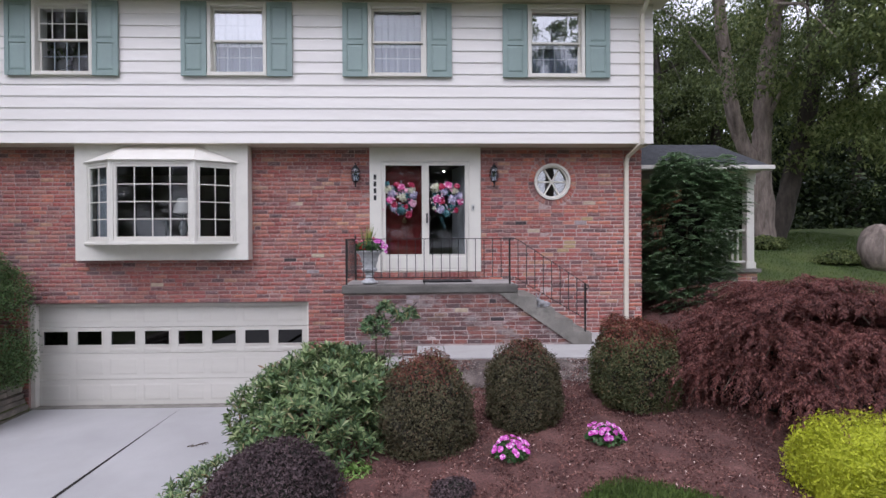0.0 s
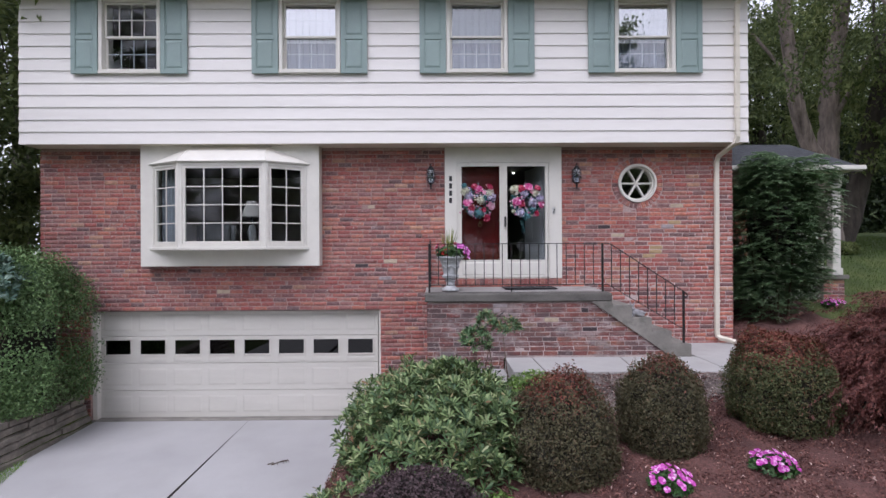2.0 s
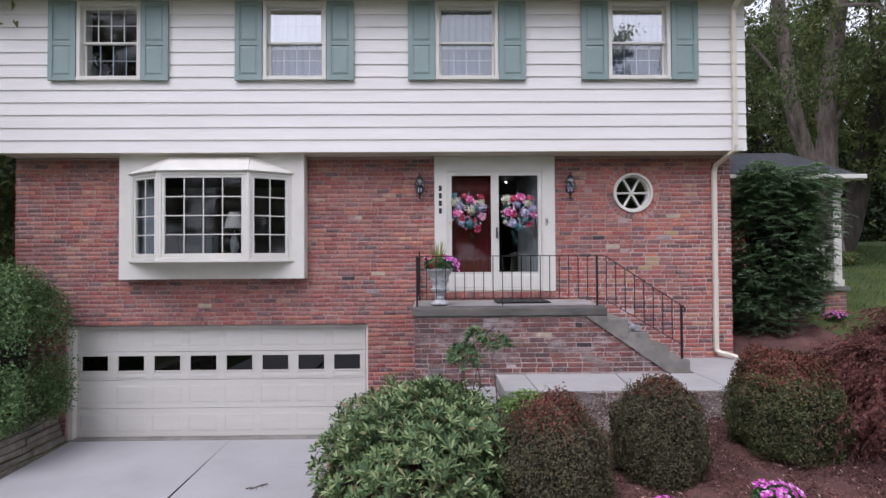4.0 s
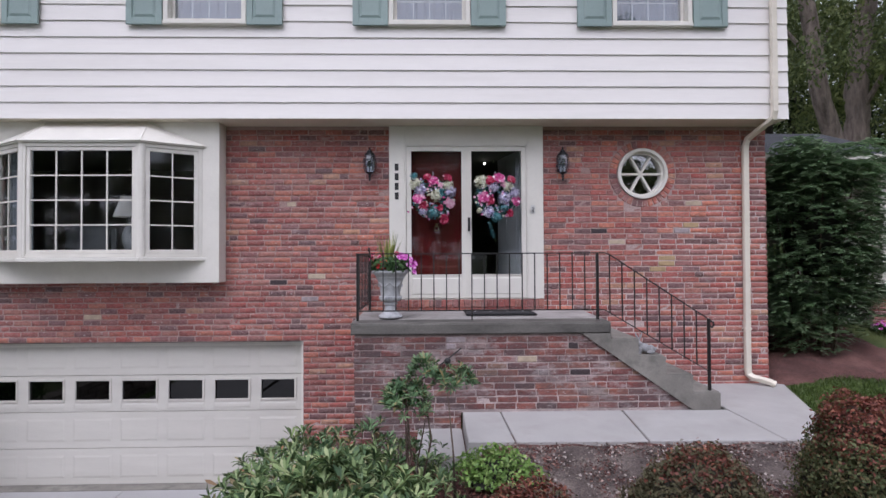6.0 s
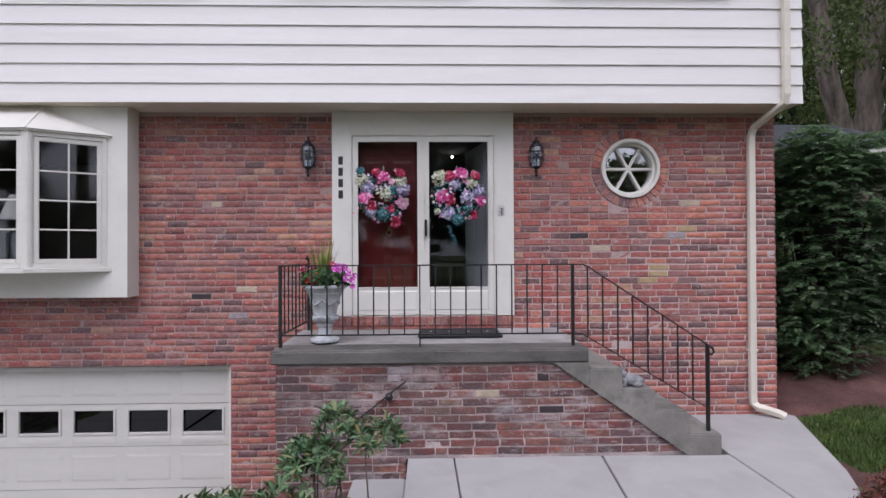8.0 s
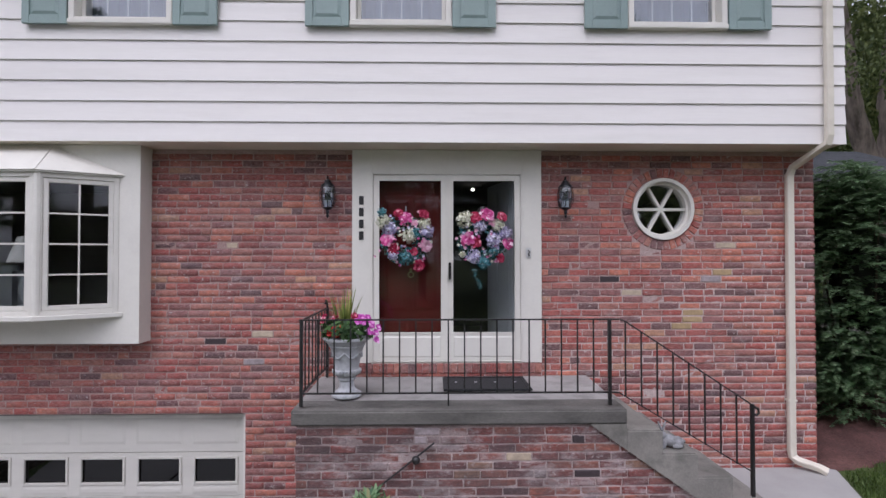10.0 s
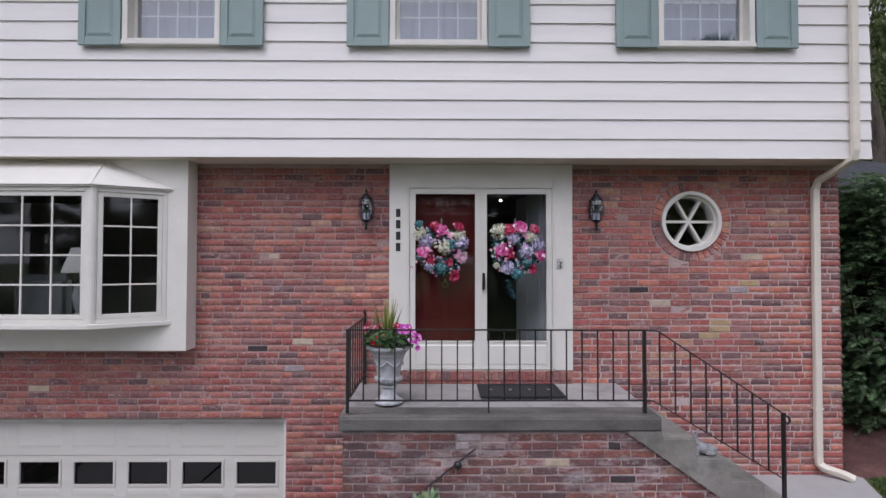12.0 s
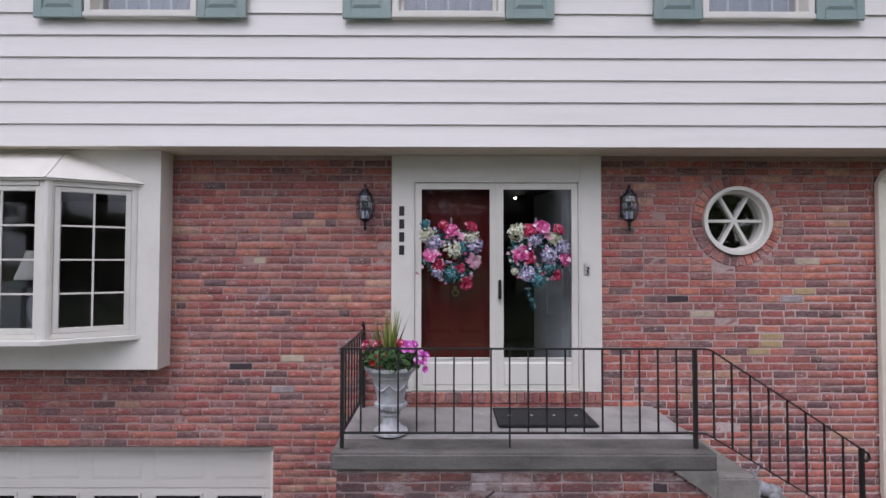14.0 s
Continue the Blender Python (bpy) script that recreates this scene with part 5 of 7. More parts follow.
def frond_shrub(name, at, radii, n, length, material, label, seed):
    """A tall shrub of flat, level sprays in tiers on several upright stems."""
    rng = np.random.default_rng(seed)
    base = np.array((at[0], at[1], float(ground(at[0], at[1]))))
    th = thing(name, tuple(base), label, "shrub")
    f0 = lump(rng, 1)
    # Dark filler ellipsoid: the depth of the shrub painted as shade.
    bm = bmesh.new()
    core_mesh(bm, at, [r * 0.36 for r in radii], lambda d: 0.3 * f0(d), 1.0)
    part("inner_growth", bm, SHADE_CORE, th, smooth=True)
    for k in range(7):
        a = k * 0.9
        p = base + np.array((0.25 * math.cos(a), 0.2 * math.sin(a), -0.03))
        q = np.array(at) + np.array((math.cos(a) * radii[0] * 0.55, math.sin(a) * radii[1] * 0.5, radii[2] * 0.55))
        part("stem", tubed([p, (p + q) / 2 + rng.normal(0, 0.06, 3), q], 0.022, 6, 0.006), TWIG, th)
    d = sphere_points(rng, n)
    k = (1 + 0.55 * f0(d)) * rng.uniform(0.4, 1.18, n) ** 0.5
    c = np.array(at) + np.sign(d) * np.abs(d) ** 0.85 * np.array(radii) * k[:, None]
    c = c[c[:, 2] > ground(c[:, 0], c[:, 1]) + 0.1]
    vs = []
    for p in c:
        out = np.array((p[0] - at[0], p[1] - at[1], 0.0)) + rng.normal(0, 0.35, 3) * np.array((1, 1, 0))
        out /= np.linalg.norm(out) + 1e-9
        sd = np.array((-out[1], out[0], 0.0))
        ln = length * rng.uniform(0.7, 1.3)
        tilt = rng.uniform(-0.1, 0.3)
        for j in range(13):
            s = j / 12
            q = p + out * ln * (s - 0.6) + np.array((0, 0, ln * (tilt * s - 0.35 * s * s)))
            w = ln * 0.42 * (1 - 0.75 * s)
            for sg in (-1, 1):
                t = sd * sg * 0.8 + out * 0.7 + rng.normal(0, 0.18, 3)
                t /= np.linalg.norm(t)
                e = np.cross(t, (0, 0, 1.0)) * 0.018
                vs += [q, q + t * w * 0.5 + e, q + t * w + np.array((0, 0, -0.12 * w)), q + t * w * 0.5 - e]
    v = np.array(vs)
    array_mesh("leaves", v, np.arange(len(v)).reshape(-1, 4), material, th, "stuff")
    return th


frond_shrub("corner_shrub", (5.2, 10.0, 2.0), (1.12, 0.72, 1.58), 3800, 0.225, L_FROND, "tall dense green shrub with level sprays at the brick corner", 16)


def rosette_shrub(name, at, radii, n, per, length, material, label, seed, wide=0.21, rough=0.75, flat=0.6, stalks=12):
    """A shrub of leathery leaves in whorls at the ends of its shoots, with its stems."""
    rng = np.random.default_rng(seed)
    base = np.array((at[0], at[1], float(ground(at[0], at[1]))))
    th = thing(name, tuple(base), label, "shrub")
    f0 = lump(rng, 1)
    d = sphere_points(rng, n * 2)
    d = d[d[:, 2] > -0.45][:n]
    k = (1 + rough * f0(d)) * rng.uniform(0.62, 1.0, len(d)) ** 0.6
    c = np.array(at) + d * np.array(radii) * k[:, None]
    gz = ground(c[:, 0], c[:, 1])
    ok = c[:, 2] > gz + 0.05
    c, d = c[ok], d[ok]
    ax = d * 0.6 + np.array((0, 0, 0.75)) + rng.normal(0, 0.2, d.shape)
    ax /= np.linalg.norm(ax, axis=1, keepdims=True)
    vs = []
    for i in range(len(c)):
        u = np.cross(ax[i], rng.normal(0, 1, 3))
        u /= np.linalg.norm(u)
        w = np.cross(ax[i], u)
        m = per + rng.integers(-1, 3)
        ph = rng.uniform(0, 6.28)
        for j in range(m):
            a = ph + j * 2.4
            out = u * math.cos(a) + w * math.sin(a)
            lift = rng.uniform(0.0, 1.6) + flat * (j / m)
            t = out + ax[i] * lift
            t /= np.linalg.norm(t)
            s = np.cross(t, ax[i])
            s /= np.linalg.norm(s) + 1e-9
            up = np.cross(s, t)
            ln = length * rng.uniform(0.7, 1.2)
            wd = ln * wide * 0.5
            p = c[i]
            vs += [p, p + t * ln * 0.35 + s * wd * 0.6 + up * ln * 0.05, p + t * ln * 0.72 + s * wd + up * ln * 0.03, p + t * ln + up * (-ln * 0.12), p + t * ln * 0.72 - s * wd + up * ln * 0.03, p + t * ln * 0.35 - s * wd * 0.6 + up * ln * 0.05]
    v = np.array(vs)
    array_mesh("leaves", v, np.arange(len(v)).reshape(-1, 6), material, th, "stuff")
    for i in rng.choice(len(c), min(stalks, len(c)), replace=False):
        bm = bmesh.new()
        mid = (base + c[i]) / 2 + rng.normal(0, 0.05, 3)
        tube(bm, [base + np.array((rng.uniform(-0.1, 0.1), rng.uniform(-0.1, 0.1), -0.03)), mid, c[i]], 0.012, 5, 0.004)
        part("stem", bm, TWIG, th)
    return th


rosette_shrub("rhododendron", (-1.16, 5.6, -0.34), (0.93, 0.85, 0.86), 1850, 9, 0.1, L_RHODO, "broad leathery green rhododendron spilling over the drive", 31, rough=0.6)
rosette_shrub("rhododendron", (-2.05, 5.0, -0.85), (0.5, 0.5, 0.42), 330, 8, 0.08, L_RHODO, "outer shoots of rhododendron beside the drive", 37)
rosette_shrub("rhododendron", (-1.0, 6.75, -0.35), (0.75, 0.65, 0.5), 380, 8, 0.085, L_RHODO, "leathery green rhododendron below the porch wall", 32)
rosette_shrub("rhododendron", (-1.5, 6.2, 0.0), (0.6, 0.5, 0.42), 100, 7, 0.11, L_RHODO, "sparse upright rhododendron shoots before the garage", 38)
rosette_shrub("hedge_rhododendron", (-7.95, 7.75, 1.22), (0.75, 0.5, 0.42), 330, 8, 0.12, L_BLUE, "blue-green broad-leaved rhododendron over the hedge", 39, wide=0.3)
rosette_shrub("leggy_shrub", (-0.76, 6.85, 0.50), (0.18, 0.13, 0.19), 76, 9, 0.082, L_CLIMB, "leggy shrub with leaf whorls before the porch brickwork", 33, stalks=4, rough=0.4)
rosette_shrub("leggy_shrub", (-0.61, 6.87, 0.75), (0.11, 0.10, 0.12), 32, 9, 0.078, L_CLIMB, "tall thin leafy shoot before the porch brickwork", 40, stalks=1, rough=0.4)
rosette_shrub("leggy_shrub", (-0.36, 6.86, 0.68), (0.17, 0.10, 0.11), 42, 9, 0.078, L_CLIMB, "thin spreading leafy shoot before the porch brickwork", 34, stalks=1, rough=0.5)
rosette_shrub("rhododendron", (-1.2, 7.25, -0.12), (0.6, 0.35, 0.28), 60, 8, 0.11, L_CLIMB, "open leathery shoots below the porch wall", 42)
rosette_shrub("rhododendron", (-1.85, 7.4, -0.45), (0.55, 0.7, 0.42), 200, 8, 0.105, L_RHODO, "low leathery rhododendron between garage and porch", 36)
shrub("leafy_shrub", (0.02, 6.85, -0.17), (0.42, 0.34, 0.28), 3400, 0.052, L_LIME, "low fresh green shrub at the end of the walk", "shrub", 35, rough=0.75, shell=0.4, sink=0.6)


def maple(at, radius, height, n, seed):
    """A weeping cut-leaf maple: crooked limbs, tiers of arching strands with narrow leaves."""
    rng = np.random.default_rng(seed)
    base = (at[0], at[1], float(ground(at[0], at[1])))
    th = thing("weeping_maple", base, "wide weeping dark red cut-leaf maple in mulch", "tree")
    bm = bmesh.new()
    tube(bm, [(at[0], at[1], base[2] - 0.05), (at[0] + 0.05, at[1], base[2] + 0.35), (at[0] - 0.05, at[1] + 0.05, base[2] + 0.7)], 0.07, 10, 0.045)
    part("trunk", bm, TWIG, th, smooth=True)
    f0 = lump(rng, 1)
    # Dark filler dome under the tiers, painted as the shade between them.
    bm = bmesh.new()
    core_mesh(bm, (at[0], at[1], base[2] + 0.15), (radius * 0.72, radius * 0.64, height * 0.34), lambda d: 0.12 * f0(d), 1.0)
    for vv in bm.verts:
        vv.co.z = max(vv.co.z, base[2] - 0.02)
    part("inner_growth", bm, SHADE_CORE, th, smooth=True)
    PADS, STRANDS = 64, 60
    per = n // (PADS * STRANDS)
    cs, gs = [], []
    root = np.array((at[0], at[1], base[2] + 0.55))
    for b in range(PADS):
        a = b * 2.399
        q = math.sqrt((b + 0.5) / PADS)
        rad = radius * q * rng.uniform(0.82, 1.05) * 0.9
        top = base[2] + height * (1 - 0.70 * q ** 2.2) * rng.uniform(0.66, 1.08)
        tip = np.array((at[0] + rad * math.cos(a), at[1] + rad * math.sin(a) * 0.9, top))
        bm = bmesh.new()
        end = tip + np.array((math.cos(a) * 0.3, math.sin(a) * 0.3, -0.1 - 0.25 * q))
        tube(bm, [root, (root + tip) / 2 + np.array((0, 0, 0.1)), tip - np.array((0, 0, 0.03)), end], 0.022, 6, 0.004)
        part("limb", bm, TWIG, th)
        az = a + rng.normal(0, 1.0, STRANDS)
        out = np.stack([np.cos(az), np.sin(az), np.zeros(STRANDS)], axis=1)
        ln = rng.uniform(0.3, 0.72, STRANDS)[:, None, None]
        drop = ((0.06 + 0.30 * q ** 2) * rng.uniform(0.6, 1.3, STRANDS))[:, None, None]
        start = tip + rng.normal(0, 0.17, (STRANDS, 3)) * np.array((1, 1, 0.14)) - out * 0.12
        t = np.sort(rng.uniform(0, 1, (STRANDS, per)), axis=1)[:, :, None]
        down = np.array((0, 0, -1.0))
        p = start[:, None, :] + out[:, None, :] * ln * (t - 0.12 * t ** 3) + down * drop * t ** 2.2 + rng.normal(0, 0.008, (STRANDS, per, 3))
        tan = out[:, None, :] * ln + down * drop * 2.2 * t ** 1.2
        tan = tan / np.linalg.norm(tan, axis=2, keepdims=True)
        sd = np.cross(tan, (0, 0, 1.0)) * rng.choice((-1.0, 1.0), (STRANDS, per, 1))
        g = tan * 0.5 + sd * rng.uniform(0.1, 1.1, (STRANDS, per, 1)) + down * rng.uniform(0.0, 0.55, (STRANDS, per, 1))
        cs.append(p.reshape(-1, 3)), gs.append(g.reshape(-1, 3))
    c, g = np.concatenate(cs), np.concatenate(gs)
    ok = c[:, 2] > ground(c[:, 0], c[:, 1]) + 0.05
    c, g = c[ok], g[ok]
    g /= np.linalg.norm(g, axis=1, keepdims=True)
    s = np.cross(g, np.array((0, 0, 1.0)) + rng.normal(0, 0.4, g.shape))
    s /= np.linalg.norm(s, axis=1, keepdims=True) + 1e-9
    ln = rng.uniform(0.02, 0.05, (len(c), 1))
    e = s * rng.uniform(0.003, 0.0065, (len(c), 1))
    v = np.stack([c, c + g * ln * 0.4 + e, c + g * ln, c + g * ln * 0.4 - e], axis=1).reshape(-1, 3)
    array_mesh("leaves", v, np.arange(len(v)).reshape(-1, 4), L_MAPLE, th, "stuff")
    for k in range(6):
        e = np.array((at[0] + 1.0 + 0.13 * k, at[1] - 0.75 - 0.1 * (k % 3), base[2] + 0.62 - 0.09 * k))
        bm = bmesh.new()
        tube(bm, [root + np.array((0.3, -0.2, 0)), (root + e) / 2 + np.array((0.1, 0, 0.12)), e, e + np.array((0.3, -0.12, -0.22))], 0.012, 5, 0.003)
        part("bare_twig", bm, BARK, th)
    return th


maple((4.3, 5.5), 1.5, 1.3, 400000, 41)


# ---- trees ----
def crown_cloud(rng, centres, radius, per, size, parent, material, droop=0.35, flat=0.55, slim=0.45):
    c = np.repeat(np.asarray(centres), per, axis=0)
    r = np.repeat(np.asarray(radius), per)[:, None] if np.ndim(radius) else radius
    off = rng.normal(0, 0.37, c.shape)
    off[:, 2] *= flat
    c = c + off * r
    v, f = leaves(rng, c, np.tile((0, 0, 1.0), (len(c), 1)), size, size * slim, 0.9, droop)
    array_mesh("crown", v, f, material, parent, "stuff")


def tree(at, stems, crown, n_clumps, per, size, seed, label, bark=None, leaf=None, low=0.0, droop=0.35):
    """A tree: stems as lists of (x, y, z, radius), limbs reaching into a crown of leafy clumps."""
    rng = np.random.default_rng(seed)
    base = (at[0], at[1], float(ground(at[0], at[1])))
    th = thing("tree", base, label, "tree")
    bark, leaf = bark or BARK, leaf or L_TREE
    ends = []
    for st in stems:
        bm = bmesh.new()
        pts = [(Vector(p[:3]), p[3]) for p in st]
        path, rad = [], []
        for i, ((p, r), (q, w)) in enumerate(zip(pts, pts[1:])):
            a, b = pts[max(i - 1, 0)][0], pts[min(i + 2, len(pts) - 1)][0]
            for k in range(5):
                t = k / 5
                bend = p * 2 + (q - a) * t + (a * 2 - p * 5 + q * 4 - b) * t ** 2 + (p * 3 - a - q * 3 + b) * t ** 3
                path.append(bend / 2 + Vector(rng.normal(0, 0.012, 3)))
                rad.append(r + (w - r) * t)
        path.append(pts[-1][0]), rad.append(pts[-1][1])
        prev = None
        for i, p in enumerate(path):
            d = (path[min(i + 1, len(path) - 1)] - path[max(i - 1, 0)]).normalized()
            u = (Vector((1, 0, 0)) - d * d.x).normalized()
            v = d.cross(u)
            a = [bm.verts.new(p + (u * math.cos(t) + v * math.sin(t)) * rad[i] * (1 + 0.07 * math.sin(3 * t + seed + 0.4 * i) + 0.04 * math.sin(7 * t + i))) for t in [2 * math.pi * k / 16 for k in range(16)]]
            if prev:
                for k in range(16):
                    bm.faces.new((prev[k], prev[(k + 1) % 16], a[(k + 1) % 16], a[k]))
            prev = a
        ends.append((path, rad, part("trunk", bm, bark, th, smooth=True)))
    (cx, cy, cz), (rx, ry, rz) = crown
    d = sphere_points(rng, n_clumps) * rng.uniform(0.35, 1.0, (n_clumps, 1)) ** 0.5
    c = np.array((cx, cy, cz)) + d * np.array((rx, ry, rz))
    c = c[c[:, 2] > low]
    for i in rng.choice(len(c), min(7, len(c)), replace=False):
        path, rad, stem = ends[rng.integers(len(ends))]
        k = rng.integers(len(path) // 2, len(path))
        p, q = path[k], Vector(c[i])
        bm = bmesh.new()
        tube(bm, [p, p.lerp(q, 0.5) + Vector((0, 0, 0.4)), q], max(0.03, rad[k] * 0.3), 7, 0.012)
        part("limb", bm, bark, stem)
    crown_cloud(rng, c, rng.uniform(0.7, 1.25, len(c)), per, size, th, leaf, droop)
    return th


gz = lambda x, y: float(ground(x, y))
tree((10.04, 14.7), [[(10.04, 14.7, gz(10.04, 14.7) - 0.1, 0.42), (10.03, 14.7, 2.2, 0.31), (9.98, 14.7, 4.0, 0.27), (10.06, 14.7, 5.2, 0.24), (10.1, 14.7, 6.74, 0.24), (10.48, 14.7, 8.9, 0.2), (10.9, 14.7, 12, 0.12)],
                     [(10.0, 14.68, 2.9, 0.17), (9.84, 14.66, 3.8, 0.2), (9.42, 14.65, 4.6, 0.2), (9.1, 14.6, 5.5, 0.195), (8.9, 14.6, 6.74, 0.185), (8.6, 14.6, 8.9, 0.16), (8.3, 14.6, 12, 0.1)]],
     ((9.8, 14.0, 10.0), (4.4, 3.8, 4.8)), 170, 240, 0.12, 51, "tall forked tree with pale grey bark behind the porch", leaf=L_TREE_DARK, low=5.9, droop=0.8)
tree((10.45, 15.0), [[(10.45, 15, gz(10.45, 15) - 0.1, 0.34), (10.95, 15, 2.9, 0.27), (11.5, 15, 5.0, 0.25), (12.2, 15, 8.0, 0.21), (12.9, 15, 12, 0.12)]],
     ((13.2, 14.5, 8.6), (4.6, 4.2, 5.4)), 130, 170, 0.17, 52, "leaning tree with drooping green boughs over the lawn", BARK_DARK, low=2.9, droop=0.8)
tree((15.0, 12.0), [[(15.0, 12, gz(15, 12) - 0.1, 0.36), (15.1, 12, 3.0, 0.3), (14.8, 12, 7.5, 0.22), (15, 12, 11, 0.1)]],
     ((13.6, 11.5, 7.2), (4.0, 2.6, 5.0)), 110, 170, 0.16, 53, "broad tree with low hanging green branches", low=2.6, droop=0.9)
far_trees = [(6.0, 24, 11), (11.0, 23.5, 10.5), (13.4, 23, 9.5), (10.5, 27, 11), (16, 25, 11.5), (21, 24, 12), (27, 22, 13), (14, 34, 15), (24, 33, 15), (32, 30, 14), (-12.2, 12.5, 11), (-15, 17, 13), (-13, 7.5, 10), (3, 31, 14), (36, 22, 13), (7.4, 21.5, 10), (-10.9, 10.6, 9.5), (-11.6, 7.8, 7.5)]
for i, (x, y, h) in enumerate(far_trees):
    z0 = gz(x, y)
    tree((x, y), [[(x, y, z0 - 0.1, 0.34), (x + 0.1, y, z0 + h * 0.35, 0.26), (x - 0.1, y, z0 + h * 0.9, 0.08)]],
         ((x, y, z0 + h * 0.58), (h * 0.30, h * 0.28, h * 0.46)), 80, 200, 0.18, 60 + i, "tall dark leafy tree in the wood behind the lawn", BARK_DARK, L_TREE_DARK if i % 3 else (L_TREE_DARK if x < 9 else L_TREE), low=z0 + 1.2)
# Unseen trees opposite: some feed window reflections, the rest block low sky.
unseen_trees = [(-14, -24, 13, 0.9), (-5, -27, 15, 0.9), (5, -25, 12, 0.9), (20.5, -26, 13, 0.9), (-24, -20, 13, 0.9), (26, -20, 13, 0.9), (9.5, -20, 20, 11.5), (-27, -19, 22, 0.9), (17.5, -21, 18, 11.5), (-17, -20, 15, 0.9),
                (-33, -17, 15, 0.9), (-9, -22, 13, 0.9), (-1, -21, 13.5, 0.9), (3.8, -20, 12, 0.9), (14.6, -20, 8.5, 0.5), (19, -19, 9, 0.5), (8.2, -21, 5.2, 0.3), (11.2, -21, 5.4, 0.3), (23, -17, 14, 0.9), (32, -16, 15, 0.9)]
for i, (x, y, h, low) in enumerate(unseen_trees):
    z0 = gz(x, y)
    tree((x, y), [[(x, y, z0 - 0.1, 0.02 * h), (x, y, z0 + h * 0.4, 0.016 * h), (x, y, z0 + h * 0.9, 0.06)]],
         ((x, y, z0 + h * 0.58), (h * 0.3, h * 0.3, h * 0.44)), 130, 110, 0.34, 90 + i, "unseen leafy tree added opposite the house for reflections and to block low sky", BARK_DARK, L_TREE_DARK, low=z0 + low)
rng = np.random.default_rng(77)
# Undergrowth takes the darkened leaves, so its shade is in the colour.
under = thing("undergrowth", (18, 26, gz(18, 26)), "woodland undergrowth beyond the lawn, shade painted into its leaf colour", "undergrowth", kind="stuff")
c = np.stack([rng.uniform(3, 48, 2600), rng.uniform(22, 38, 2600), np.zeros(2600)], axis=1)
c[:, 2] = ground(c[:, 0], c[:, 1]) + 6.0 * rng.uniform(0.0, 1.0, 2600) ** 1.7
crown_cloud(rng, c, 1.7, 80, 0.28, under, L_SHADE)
# Boulder form in bark colour, standing in for a tree's trunk base.
bm = bmesh.new()
bmesh.ops.create_icosphere(bm, subdivisions=4, radius=1)
f0 = lump(np.random.default_rng(3), 1)
dv = np.array([v.co[:] for v in bm.verts])
for v, k in zip(bm.verts, 1 + 0.3 * f0(dv)):
    v.co = Vector((11.3 + v.co.x * 0.45 * k, 12.2 + v.co.y * 0.45 * k, gz(11.3, 12.2) + 0.45 + v.co.z * 0.62 * k))
solid("boulder", bm, BARK, "large rough grey boulder form on the lawn, standing in for a trunk base", "boulder", smooth=True)

# ---- stone wall beside the drive ----
STONEWALL = plain("field_stone", (0.27, 0.24, 0.205), 0.95, var=0.4, scale=5, fine=45, bump=0.6, dirt=(0.12, 0.11, 0.09), dirt_amount=0.6)
retain = thing("retaining_wall", (-7.35, 6.5, -1.4), "low dry-laid grey-brown stone retaining wall by the drive", "stone wall", kind="structure")
srng = random.Random(21)
for c in range(7):
    y = 3.6 + srng.uniform(0, 0.2)
    z0 = -1.46 + c * 0.104
    while y < 9.2:
        ln = srng.uniform(0.2, 0.75)
        if 9.235 - y - ln < 0.2:
            ln = 9.235 - y
        face = -7.2 - 0.03 * c + srng.uniform(-0.025, 0.015)
        bm = boxed(face - 0.3, face, y, y + ln - 0.014, z0, z0 + 0.096 + srng.uniform(-0.02, 0.0))
        bmesh.ops.subdivide_edges(bm, edges=list(bm.edges), cuts=2, use_grid_fill=True)
        for v in bm.verts:
            v.co += Vector(noise.noise_vector(v.co * 5.0)) * 0.024
        part("stone", bm, STONEWALL, retain)
        y += ln

# ---- flowers ----
PINK = leaf_material("pink_petal", [(0.0, (0.36, 0.02, 0.13)), (0.45, (0.72, 0.11, 0.36)), (0.8, (0.88, 0.42, 0.62)), (1.0, (0.94, 0.80, 0.87))], 0.6, 0.2)
CRIMSON = leaf_material("crimson_petal", [(0.0, (0.16, 0.004, 0.02)), (0.6, (0.50, 0.025, 0.09)), (0.9, (0.70, 0.12, 0.22)), (1.0, (0.84, 0.45, 0.52))], 0.6, 0.2)
BLUSH = leaf_material("blush_petal", [(0.0, (0.70, 0.30, 0.45)), (1.0, (0.88, 0.62, 0.72))], 0.6, 0.2)
IVORY = leaf_material("ivory_petal", [(0.0, (0.42, 0.46, 0.28)), (0.5, (0.74, 0.73, 0.58)), (1.0, (0.90, 0.89, 0.80))], 0.6, 0.2)
LILAC = leaf_material("lilac_petal", [(0.0, (0.26, 0.23, 0.42)), (0.5, (0.55, 0.50, 0.72)), (0.8, (0.82, 0.79, 0.90)), (1.0, (0.95, 0.94, 0.96))], 0.6, 0.2)
TEAL = leaf_material("teal_leaf", [(0.0, (0.018, 0.10, 0.12)), (0.6, (0.07, 0.27, 0.31)), (0.9, (0.28, 0.52, 0.56)), (1.0, (0.75, 0.85, 0.86))], 0.5, 0.15)
WREATH_LEAF = leaf_material("wreath_leaf", [(0.0, (0.02, 0.05, 0.035)), (1.0, (0.07, 0.14, 0.09))], 0.5, 0.15)
SPIKE = leaf_material("spike_leaf", [(0.0, (0.10, 0.15, 0.03)), (0.6, (0.22, 0.27, 0.06)), (1.0, (0.42, 0.38, 0.14))], 0.5, 0.2)
